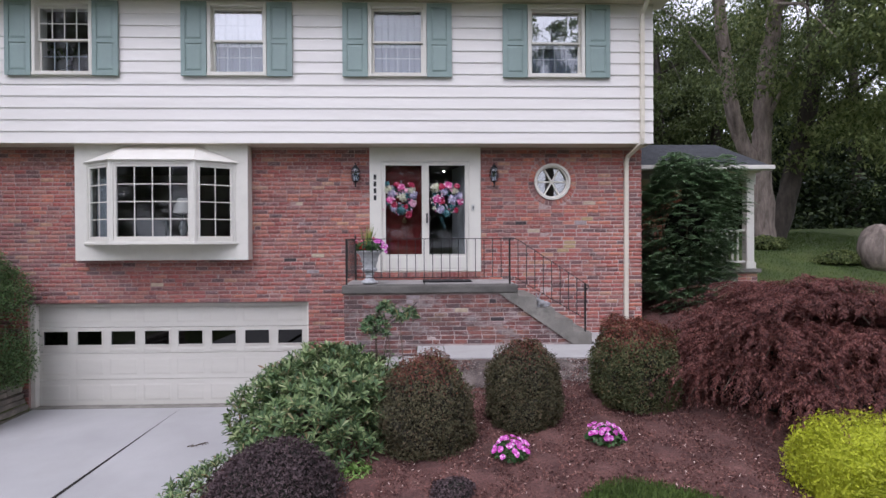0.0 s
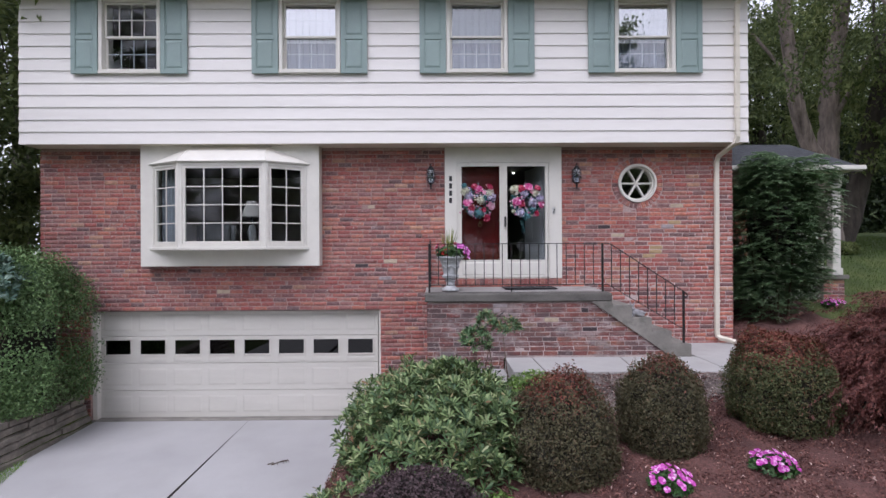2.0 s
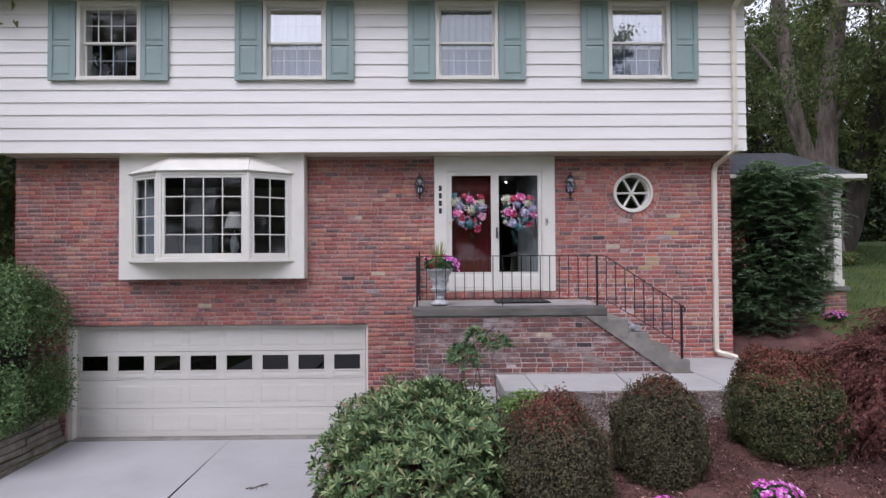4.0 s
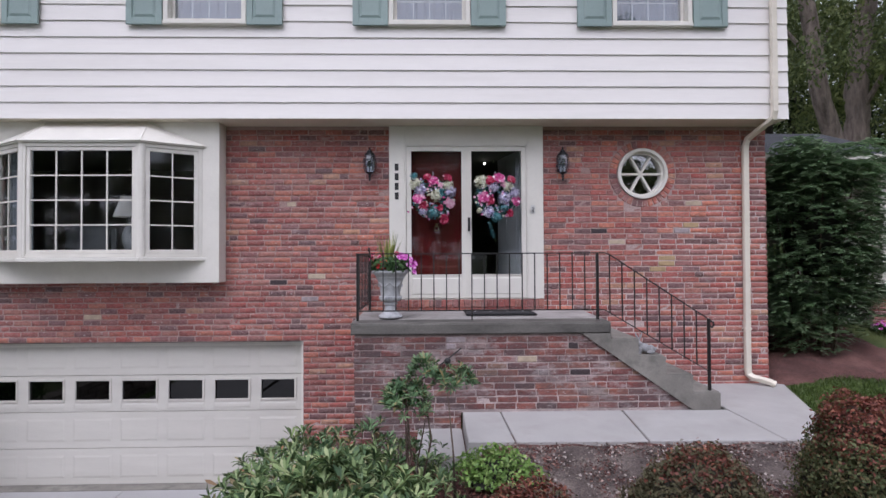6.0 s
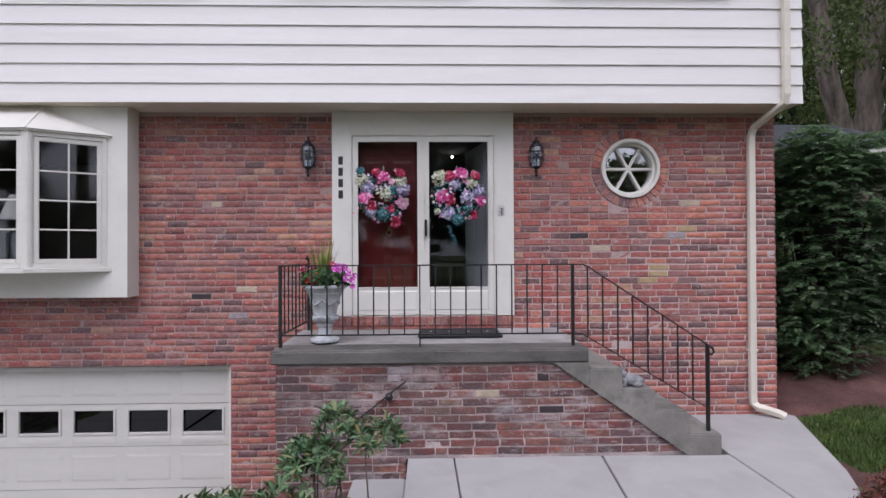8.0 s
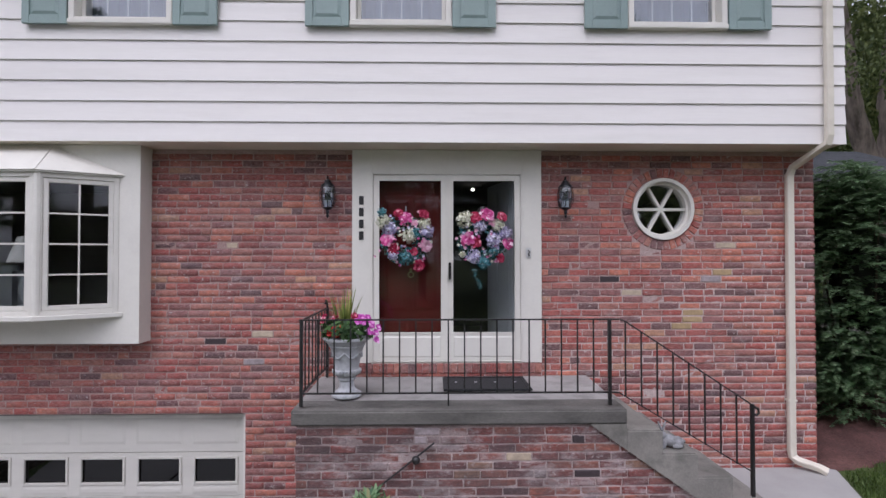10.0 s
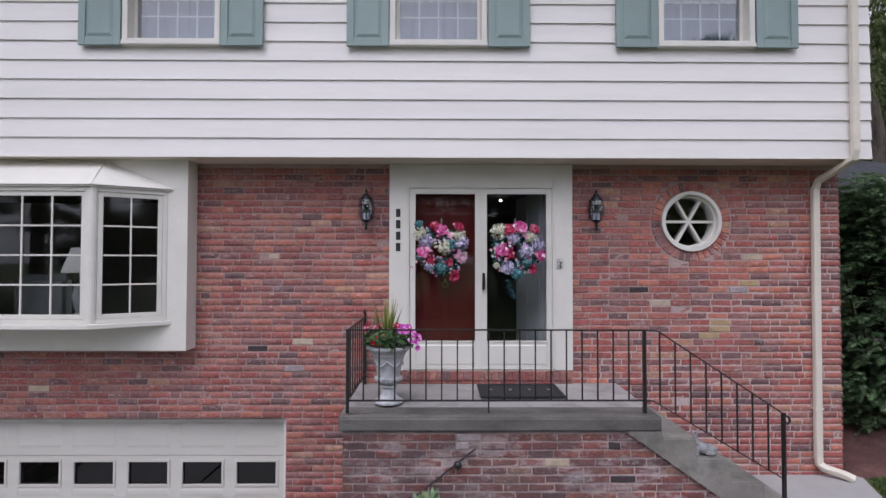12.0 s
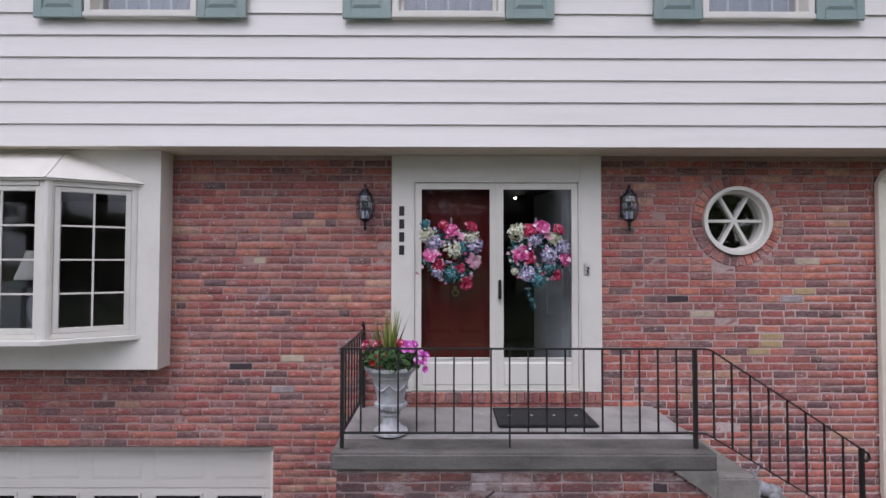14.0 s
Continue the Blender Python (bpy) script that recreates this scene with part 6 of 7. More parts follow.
MAGENTA = leaf_material("magenta_petal", [(0.0, (0.38, 0.03, 0.28)), (0.6, (0.64, 0.11, 0.50)), (0.9, (0.80, 0.36, 0.70)), (1.0, (0.90, 0.75, 0.86))], 0.6, 0.2)
SCARLET = leaf_material("scarlet_petal", [(0.0, (0.40, 0.012, 0.012)), (1.0, (0.66, 0.05, 0.04))], 0.6, 0.2)
L_BED = leaf_material("bedding_leaf", [(0.0, (0.03, 0.07, 0.025)), (1.0, (0.10, 0.19, 0.06))], 0.45, 0.2)
frng = np.random.default_rng(8)


def bloom_arrays(at, facing, r, rings=((9, 1.0, 0.1), (9, 0.86, 0.45), (8, 0.7, 0.85), (7, 0.52, 1.4), (5, 0.34, 2.2))):
    """Petals in rings round a centre, cupped towards where the flower faces."""
    at, f = np.array(at, dtype=float), np.array(facing, dtype=float)
    f /= np.linalg.norm(f)
    u = np.cross(f, (0.3, 0.2, 1.0))
    u /= np.linalg.norm(u)
    w = np.cross(f, u)
    vs = []
    for n, k, lift in rings:
        ph = frng.uniform(0, 6.28)
        for j in range(n):
            a = ph + 6.283 * j / n + frng.normal(0, 0.12)
            out, sd = u * math.cos(a) + w * math.sin(a), w * math.cos(a) - u * math.sin(a)
            t = out + f * lift * 0.6
            t /= np.linalg.norm(t)
            ln, wd = r * k * frng.uniform(0.85, 1.12), r * k * 3.0 / n
            b, lift_up = at + f * r * 0.1 * lift, f * r * 0.12
            vs += [b, at + t * ln * 0.5 + sd * wd * 0.85 + lift_up, at + t * ln * 0.85 + sd * wd * 0.7 + lift_up, at + t * ln + f * r * 0.05, at + t * ln * 0.85 - sd * wd * 0.7 + lift_up, at + t * ln * 0.5 - sd * wd * 0.85 + lift_up]
    return np.array(vs)


def blooms(name, spots, material, parent, **kw):
    v = np.concatenate([bloom_arrays(p, f, r, **kw) for p, f, r in spots])
    return array_mesh(name, v, np.arange(len(v)).reshape(-1, 6), material, parent, "stuff")


def floret_ball(name, at, r, material, parent, n=170):
    """A round head of many small four-petalled florets."""
    d = sphere_points(frng, n * 2)
    d = d[d[:, 1] < 0.35][:n]
    spots = [(np.array(at) + q * r * np.array((1, 0.6, 1)) * frng.uniform(0.55, 1.25), q + frng.normal(0, 0.35, 3), r * 0.2) for q in d]
    return blooms(name, spots, material, parent, rings=((4, 1.0, 0.3),))


def wreath(cx, cz, spec, tail, seed):
    y = 9.165
    th = thing("wreath", (cx, y, cz), "round artificial flower wreath in pink, ivory and teal on the glass", "wreath", "door wreaths")
    rng = np.random.default_rng(seed)
    bm = bmesh.new()
    tube(bm, [(cx + 0.19 * math.cos(2 * math.pi * k / 24), y + 0.01, cz + 0.19 * math.sin(2 * math.pi * k / 24)) for k in range(25)], 0.022, 8)
    part("vine_ring", bm, TWIG, th, smooth=True)
    n = 900
    a, rr = rng.uniform(0, 6.283, n), 0.19 + np.clip(rng.normal(0, 0.045, n), -0.1, 0.075)
    c = np.stack([cx + rr * np.cos(a), y - rng.uniform(0.0, 0.05, n), cz + rr * np.sin(a)], axis=1)
    nr = np.stack([np.cos(a) * 0.5, -np.ones(n), np.sin(a) * 0.5], axis=1)
    sel = rng.random(n) < 0.5
    for nm, s, m in (("leaves", sel, WREATH_LEAF), ("teal_leaves", ~sel, TEAL)):
        v, f = leaves(rng, c[s], nr[s], 0.055, 0.024, 0.8, 0.1)
        array_mesh(nm, v, f, m, th, "stuff")
    for kind, px, pz, r in spec:
        at = (cx + px * 0.0019, y - 0.055, cz - pz * 0.0019)
        if kind in (LILAC, IVORY, TEAL):
            floret_ball("flower_head", at, r * 0.0019, kind, th)
        else:
            blooms("bloom", [(at, (px * 0.004, -1, 0.25 - pz * 0.003), r * 0.0021)], kind, th)
    for k in range(76):
        b, q = 6.283 * k / 76 + rng.normal(0, 0.1), 0.19 + rng.normal(0, 0.055)
        p = (cx + q * math.cos(b), y - 0.045 - rng.uniform(0, 0.025), cz + q * math.sin(b))
        blooms("small_floret", [(p, (math.cos(b) * 0.4, -1, math.sin(b) * 0.4), 0.017)], (LILAC, BLUSH, IVORY, PINK)[k % 4], th, rings=((5, 1.0, 0.3),))
    for px, pz in tail:
        floret_ball("trailing_spray", (cx + px * 0.0019, y - 0.03, cz - pz * 0.0019), 0.03, TEAL, th, 14)
    part("hook", boxed(cx - 0.008, cx + 0.008, y + 0.012, BY - 0.012, cz + 0.21, cz + 0.36, 0.003), GLASSY, th, "clear suction hook")
    return th


GLASSY = plain("clear_plastic", (0.25, 0.24, 0.25), 0.2, var=0.05)
wreath(-0.52, 2.5, [(PINK, 0, -120, 40), (CRIMSON, -40, -145, 28), (CRIMSON, 97, -140, 33), (BLUSH, 50, -90, 22), (IVORY, -120, -95, 36), (IVORY, 105, -85, 32), (LILAC, 120, -45, 34),
                    (LILAC, -85, -55, 36), (PINK, -100, 0, 42), (CRIMSON, -65, 50, 34), (IVORY, 20, -20, 36), (TEAL, 60, -35, 28), (BLUSH, 113, 35, 38), (CRIMSON, 47, 70, 24), (CRIMSON, 75, 145, 34), (TEAL, 5, 100, 30), (LILAC, -70, 90, 24), (TEAL, -130, -150, 22)], [(-125, -165), (90, 100)], 5)
wreath(0.30, 2.5, [(IVORY, -100, -110, 40), (CRIMSON, -45, -120, 38), (PINK, 25, -135, 42), (CRIMSON, 105, -125, 33), (BLUSH, 50, -95, 24), (IVORY, 85, -80, 30), (LILAC, -15, -75, 32), (LILAC, 125, -35, 32),
                   (PINK, -85, -5, 43), (CRIMSON, -40, 20, 33), (LILAC, 60, 5, 36), (PINK, 135, 20, 38), (LILAC, -50, 95, 33), (CRIMSON, 95, 105, 26), (TEAL, 0, 130, 30), (IVORY, -115, 85, 16), (TEAL, 60, 70, 24)],
       [(-45, 175), (-40, 205), (-25, 235), (-15, 260), (-5, 150)], 6)

# ---- urn with flowers ----
UX, UY = -1.028, 8.505
urn = thing("urn_planter", (UX, UY, FLOOR), "pale grey cast-stone urn full of mixed flowers", "planter")
part("foot", lathe([(0.128, 0.001), (0.138, 0.006), (0.138, 0.024), (0.130, 0.032), (0.112, 0.04), (0.082, 0.062), (0.068, 0.09), (0.066, 0.14), (0.074, 0.150), (0.084, 0.156), (0.084, 0.170), (0.070, 0.178), (0.070, 0.186)], (UX, UY, FLOOR), 40), STONE, urn, smooth=True)
part("fluted_bowl", lathe([(0.078, 0.187), (0.10, 0.195), (0.122, 0.212), (0.131, 0.232), (0.129, 0.246), (0.118, 0.252)], (UX, UY, FLOOR), 96, 24, 0.005), STONE, urn, smooth=True)
urn_body = part("body", lathe([(0.112, 0.253), (0.110, 0.262), (0.116, 0.30), (0.128, 0.36), (0.143, 0.42), (0.157, 0.458), (0.166, 0.466), (0.166, 0.476), (0.176, 0.488), (0.192, 0.508), (0.208, 0.518), (0.216, 0.526), (0.216, 0.546), (0.204, 0.551), (0.19, 0.53), (0.05, 0.515)], (UX, UY, FLOOR), 48), STONE, urn, smooth=True)
for k in range(6):
    a = 2 * math.pi * k / 6
    pts = [(UX + 0.137 * math.cos(a + t), UY + 0.137 * math.sin(a + t), FLOOR + 0.415 - 0.05 * math.sin((t + 0.5) * math.pi)) for t in [x / 8 - 0.5 for x in range(9)]]
    part("swag", tubed(pts, 0.010, 6), STONE, urn_body, smooth=True)
UT = FLOOR + 0.53
urng = np.random.default_rng(14)
n = 520
a, rr = urng.uniform(0, 6.283, n), 0.235 * np.sqrt(urng.uniform(0, 1, n))
c = np.stack([UX + rr * np.cos(a), UY + rr * np.sin(a), UT + urng.uniform(0.0, 0.13, n) + 0.05 * (1 - (rr / 0.26) ** 2)], axis=1)
v, f = leaves(urng, c, np.stack([np.cos(a), np.sin(a), np.ones(n)], axis=1), 0.06, 0.042, 0.6)
array_mesh("foliage", v, f, L_BED, urn, "stuff")
vs = []
for k in range(44):
    a, ln = urng.uniform(0, 6.283), urng.uniform(0.3, 0.56)
    b = np.array((UX - 0.02 + 0.03 * math.cos(a), UY + 0.03 * math.sin(a), UT))
    lean = urng.uniform(0.05, 0.42)
    tip = b + np.array((math.cos(a) * lean * ln, math.sin(a) * lean * ln, ln * (1 - lean * 0.35)))
    s = np.array((-math.sin(a), math.cos(a), 0)) * 0.009
    m = b * 0.55 + tip * 0.45 + np.array((0, 0, 0.03))
    vs += [b, m + s, tip, m - s]
array_mesh("spike_grass", np.array(vs), np.arange(len(vs)).reshape(-1, 4), SPIKE, urn, "stuff")
for nm, mt, spots in (("petunia", MAGENTA, [(0.17, -0.10, 0.16), (0.23, -0.05, 0.12), (0.27, -0.08, 0.06), (0.22, -0.14, 0.08), (0.14, -0.05, 0.20), (0.29, -0.02, 0.10), (0.28, -0.10, 0.0), (0.19, -0.02, 0.19), (0.24, -0.12, 0.15), (0.12, -0.12, 0.17)]),
                      ("geranium", SCARLET, [(-0.09, -0.17, 0.10), (-0.06, -0.18, 0.06), (-0.12, -0.16, 0.07), (-0.05, -0.16, 0.11)]),
                      ("geranium", CRIMSON, [(-0.20, -0.03, 0.20), (-0.22, -0.02, 0.15), (-0.10, 0.0, 0.20), (-0.12, 0.02, 0.18), (0.08, -0.06, 0.21)])):
    for p in spots:
        blooms(nm, [((UX + p[0], UY + p[1], UT + p[2]), (p[0], p[1] - 0.2, 0.25), 0.038)], mt, urn, rings=((6, 1.0, 0.3), (4, 0.55, 0.8)))

# ---- bedding flowers ----
for k, (x, y, r) in enumerate([(0.745, 4.78, 0.185), (1.70, 4.87, 0.185), (6.75, 10.5, 0.2)]):
    z = gz(x, y) + 0.03
    th = thing("bedding_flower", (x, y, z), "low clump of magenta-pink impatiens in the mulch", "flower", "bedding flowers")
    n = 330
    a, rr = frng.uniform(0, 6.283, n), r * np.sqrt(frng.uniform(0, 1, n))
    c = np.stack([x + rr * np.cos(a), y + rr * np.sin(a), z + 0.02 + frng.uniform(0, 0.11, n) * (1.2 - (rr / r) ** 2)], axis=1)
    v, f = leaves(frng, c, np.tile((0, -0.3, 1.0), (n, 1)), 0.055, 0.03, 0.6)
    array_mesh("foliage", v, f, L_BED, th, "stuff")
    for j in range(30):
        a, q = j * 2.399 + frng.uniform(-0.3, 0.3), r * math.sqrt((j + 0.5) / 30)
        p = (x + q * math.cos(a), y + q * math.sin(a), z + 0.15 - 0.08 * (q / r) ** 2 + frng.uniform(-0.03, 0.03))
        blooms("bloom", [(p, (math.cos(a) * 0.5, math.sin(a) * 0.5 - 0.5, 0.9), 0.029)], MAGENTA, th, rings=((5, 1.0, 0.15),))
shrub("purple_shrub", (0.18, 4.28, -0.44), (0.2, 0.16, 0.1), 1800, 0.03, L_PURPLE, "very low dark purple plant in the mulch", "shrub", 22, rough=0.3)
shrub("leafy_shrub", (-0.72, 4.75, -0.55), (0.22, 0.2, 0.16), 900, 0.05, L_LIME, "pale green sprigs under the rhododendron", "shrub", 23, rough=0.4, shell=0.5, sink=0.4)

# ---- wall lanterns ----
LANTERN_METAL = plain("dark_bronze", (0.02, 0.022, 0.026), 0.35, metal=0.6, var=0.2)
LANTERN_GLASS = glass_material("lantern_glass", (0.66, 0.71, 0.82), 0.2)
CANDLE = plain("candle_sleeve", (0.62, 0.62, 0.60), 0.5, var=0.05)
lantern = None
for x in (-1.345, 1.185):
    if lantern is not None:
        copy_thing(lantern, pose(x, BY, 2.96))
        continue
    lantern = thing("wall_lantern", (x, BY, 2.96), "dark metal carriage lantern with clear glass on brick", "wall lamp", "entry lanterns")
    z, y = 2.96, BY - 0.12
    part("back_plate", boxed(x - 0.05, x + 0.05, BY - 0.022, BY - 0.004, z - 0.10, z + 0.12, 0.006), LANTERN_METAL, lantern)
    part("arm", tubed([(x, BY - 0.02, z + 0.06), (x, BY - 0.05, z + 0.17), (x, y, z + 0.2), (x, y, z + 0.165)], 0.009, 8), LANTERN_METAL, lantern, smooth=True)
    part("hood", lathe([(0.004, 0.215), (0.012, 0.205), (0.008, 0.19), (0.012, 0.175), (0.03, 0.165), (0.04, 0.14), (0.068, 0.115), (0.072, 0.10), (0.06, 0.098)], (x, y, z), 20), LANTERN_METAL, lantern, smooth=True)
    part("base_cup", lathe([(0.004, -0.235), (0.012, -0.22), (0.016, -0.205), (0.009, -0.19), (0.02, -0.175), (0.016, -0.15), (0.048, -0.13), (0.052, -0.12), (0.02, -0.118)], (x, y, z), 20), LANTERN_METAL, lantern, smooth=True)
    bm = lathe([(0.05, -0.118), (0.072, -0.05), (0.075, 0.03), (0.062, 0.098)], (x, y, z), 24)
    globe = part("glass_body", bm, LANTERN_GLASS, lantern, smooth=True)
    globe.visible_shadow = False
    for k in range(6):
        a = 2 * math.pi * k / 6
        part("guard_wire", tubed([(x + r * math.cos(a), y + r * math.sin(a), z + h) for r, h in ((0.05, -0.125), (0.082, -0.06), (0.088, 0.02), (0.07, 0.105))], 0.003, 5), LANTERN_METAL, globe)
    for h in (-0.03, 0.04):
        bm = bmesh.new()
        tube(bm, [(x + 0.087 * math.cos(2 * math.pi * k / 20), y + 0.087 * math.sin(2 * math.pi * k / 20), z + h) for k in range(21)], 0.003, 5)
        part("guard_ring", bm, LANTERN_METAL, globe)
    for dx in (-0.022, 0.022):
        part("candle", tubed([(x + dx, y, z - 0.117), (x + dx, y, z - 0.045)], 0.012, 10), CANDLE, globe)

# ---- small fittings ----
INK = plain("black_numeral_paint", (0.015, 0.015, 0.016), 0.5, var=0.05)
plaque = thing("house_number_bars", (-1.0, BY - 0.035, 2.8), "four small black bars in a column on white trim", "house number")
for k in range(4):
    z = 2.925 - k * 0.127
    part("bar", boxed(-1.026, -0.976, BY - 0.041, BY - 0.0352, z - 0.046, z + 0.046, 0.002), INK, plaque)
bell = thing("doorbell", (0.80, BY - 0.035, 2.36), "small white doorbell plate with a dark scroll", "doorbell")
bell_plate = part("plate", boxed(0.772, 0.830, BY - 0.046, BY - 0.0352, 2.305, 2.415, 0.006), CANDLE, bell)
part("push", tubed([(0.792, BY - 0.05, 2.385), (0.812, BY - 0.052, 2.375), (0.806, BY - 0.052, 2.355), (0.792, BY - 0.052, 2.35), (0.81, BY - 0.052, 2.33), (0.796, BY - 0.05, 2.322)], 0.006, 6), LANTERN_METAL, bell_plate)
hose = thing("wall_rod", (-0.5, 8.12, 0.55), "thin black rod and round knob fixed on the porch brickwork", "rod")
part("rod", tubed([(-0.78, 8.10, 0.30), (-0.5, 8.095, 0.52), (-0.22, 8.10, 0.74)], 0.008, 8), IRON, hose)
bm = bmesh.new()
bmesh.ops.create_uvsphere(bm, u_segments=16, v_segments=10, radius=0.036, matrix=Matrix.Translation((-0.375, 8.09, 0.60)))
part("knob", bm, IRON, hose, smooth=True)
part("pin", tubed([(-0.375, 8.09, 0.60), (-0.375, 8.135, 0.60)], 0.012, 8), IRON, hose)

# rabbit figure on the step, one plain mesh
bm = bmesh.new()


def blob(at, s, rot=0.0):
    r = bmesh.ops.create_uvsphere(bm, u_segments=16, v_segments=12, radius=1)
    m = Matrix.Translation(at) @ Matrix.Rotation(rot, 4, "Y") @ Matrix.Diagonal((*s, 1))
    bmesh.ops.transform(bm, matrix=m, verts=r["verts"])


RX, RYY, RZ = 1.83, 8.24, FLOOR - 2 * RISE
blob((RX + 0.03, RYY, RZ + 0.065), (0.085, 0.05, 0.052), 0.35)
blob((RX + 0.095, RYY, RZ + 0.05), (0.055, 0.055, 0.05))
blob((RX + 0.085, RYY - 0.035, RZ + 0.03), (0.05, 0.02, 0.028))
blob((RX - 0.03, RYY, RZ + 0.05), (0.032, 0.038, 0.055))
blob((RX - 0.045, RYY - 0.005, RZ + 0.118), (0.046, 0.034, 0.034), 0.3)
blob((RX - 0.085, RYY - 0.005, RZ + 0.105), (0.02, 0.02, 0.018))
blob((RX - 0.062, RYY - 0.02, RZ + 0.185), (0.012, 0.009, 0.058), -0.35)
blob((RX - 0.012, RYY + 0.018, RZ + 0.185), (0.012, 0.009, 0.058), 0.3)
blob((RX - 0.05, RYY - 0.02, RZ + 0.012), (0.04, 0.014, 0.012))
blob((RX - 0.05, RYY + 0.02, RZ + 0.012), (0.04, 0.014, 0.012))
blob((RX + 0.15, RYY, RZ + 0.055), (0.02, 0.02, 0.02))
for v in bm.verts:
    v.co += Vector(noise.noise_vector(v.co * 38.0)) * 0.005
solid("rabbit_figure", bm, OLD_STONE, "small pale grey stone rabbit figure on a step", "figurine", smooth=True)

# twig litter on the drive
lit = thing("leaf_litter", (-3.55, 7.55, drive_top(0, 7.55)), "small dark dead leaf scrap lying on the drive", "leaf")
for k in range(5):
    x, y = -3.62 + 0.045 * k + frng.uniform(-0.02, 0.02), 7.52 + 0.03 * k + frng.uniform(-0.03, 0.03)
    part("scrap", tubed([(x, y, drive_top(0, y) + 0.006), (x + 0.07, y + 0.03, drive_top(0, y) + 0.02), (x + 0.10, y - 0.02, drive_top(0, y) + 0.008)], 0.009, 5, 0.004), TWIG, lit)

# ---- seen through the windows ----
CHAIR = plain("chair_cloth", (0.20, 0.21, 0.22), 0.9, var=0.15, scale=8)
LAMP_SHADE = plain("lamp_shade", (0.42, 0.40, 0.38), 0.8, var=0.04)
lamp = thing("table_lamp", (-4.40, 9.06, ZB + 0.03), "table lamp with a white cone shade on the bay sill", "table lamp")
part("base", lathe([(0.07, 0.0), (0.075, 0.02), (0.03, 0.05), (0.06, 0.14), (0.075, 0.22), (0.05, 0.32), (0.02, 0.38), (0.018, 0.52)], (-4.40, 9.06, ZB + 0.031), 24), CHAIR, lamp, smooth=True)
part("shade", lathe([(0.168, 0.48), (0.164, 0.50), (0.085, 0.745), (0.08, 0.74)], (-4.40, 9.06, ZB + 0.031), 32), LAMP_SHADE, lamp, smooth=True)
chair = thing("armchair", (-5.25, 9.95, FLOOR), "grey upholstered armchair behind the bay window", "armchair")
part("backrest", boxed(-5.65, -4.95, 9.62, 9.78, FLOOR + 0.35, 2.22, 0.07), CHAIR, chair, smooth=True)
part("seat", boxed(-5.68, -4.92, 9.79, 10.4, FLOOR + 0.12, FLOOR + 0.46, 0.06), CHAIR, chair, smooth=True)
for x in (-5.8, -4.9):
    part("arm", boxed(x, x + 0.12, 9.72, 10.4, FLOOR + 0.1, FLOOR + 0.65, 0.05), CHAIR, chair, smooth=True)
for x in (-5.6, -5.0):
    for y in (9.8, 10.3):
        part("leg", tubed([(x, y, FLOOR), (x, y, FLOOR + 0.13)], 0.025, 8), TWIG, chair)
CURTAIN = plain("curtain_cloth", (0.34, 0.37, 0.42), 0.9, var=0.1, scale=6)


def curtain(p, q, z0, z1, label, name="curtain", folds=7, amp=0.025):
    """Hanging cloth with folds between two plan points."""
    bm = bmesh.new()
    p, q = Vector((*p, 0)), Vector((*q, 0))
    d = (q - p)
    nrm = Vector((-d.y, d.x, 0)).normalized()
    cols, n = [], folds * 6
    for i in range(n + 1):
        s = i / n
        off = nrm * amp * math.sin(s * folds * 2 * math.pi)
        w = p + d * s + off
        cols.append([bm.verts.new((w.x, w.y, z)) for z in (z0, (z0 + z1) / 2, z1)])
    for a, b in zip(cols, cols[1:]):
        for j in (0, 1):
            bm.faces.new((a[j], b[j], b[j + 1], a[j + 1]))
    g = bmesh.ops.extrude_face_region(bm, geom=list(bm.faces))
    bmesh.ops.translate(bm, vec=nrm * 0.004, verts=[v for v in g["geom"] if isinstance(v, bmesh.types.BMVert)])
    return solid(name, bm, CURTAIN, label, "curtain", smooth=True)


curtain((-6.02, 9.22), (-5.55, 9.0), ZB + 0.04, ZT, "grey-blue curtain hanging at the bay window")
glow = bpy.data.materials.new("lamp_glow")
glow.use_nodes = True
glow.node_tree.nodes["Principled BSDF"].inputs["Emission Color"].default_value = (1, 0.9, 0.75, 1)
glow.node_tree.nodes["Principled BSDF"].inputs["Emission Strength"].default_value = 6.0
hall = thing("hall_light", (0.45, 10.6, 3.299), "small lit ceiling lamp in the hallway", "ceiling lamp")
part("rod", tubed([(0.45, 10.6, 3.299), (0.45, 10.6, 3.25)], 0.01, 8), LANTERN_METAL, hall)
for dx, dy in ((-0.14, 0),):
    bm = bmesh.new()
    bmesh.ops.create_uvsphere(bm, u_segments=12, v_segments=8, radius=0.018, matrix=Matrix.Translation((0.45 + dx, 10.6 + dy, 3.235)))
    part("bulb", bm, glow, hall, smooth=True)
    part("branch", tubed([(0.45, 10.6, 3.26), (0.45 + dx, 10.6 + dy, 3.25)], 0.006, 6), LANTERN_METAL, hall)

# ---- loose ground cover ----
crng = np.random.default_rng(30)
px, py = crng.uniform(-2.7, 6.4, 120000), crng.uniform(2.5, 9.1, 120000)
ok = in_bed(px, py) & ~((px > -0.25) & (py > 7.2))
px, py = px[ok], py[ok]
c = np.stack([px, py, ground(px, py) + 0.04], axis=1)
v, f = leaves(crng, c, np.tile((0, 0, 1.0), (len(c), 1)), 0.038, 0.012, 0.7)
tagged(array_mesh("mulch_chips", v, f, CHIP, None, "stuff"), "loose shredded bark chips over the bed", "mulch")
px, py = crng.uniform(0.0, 3.3, 1900), crng.uniform(6.3, 7.28, 1900)
c = np.stack([px, py, ground(px, py) + 0.052], axis=1)
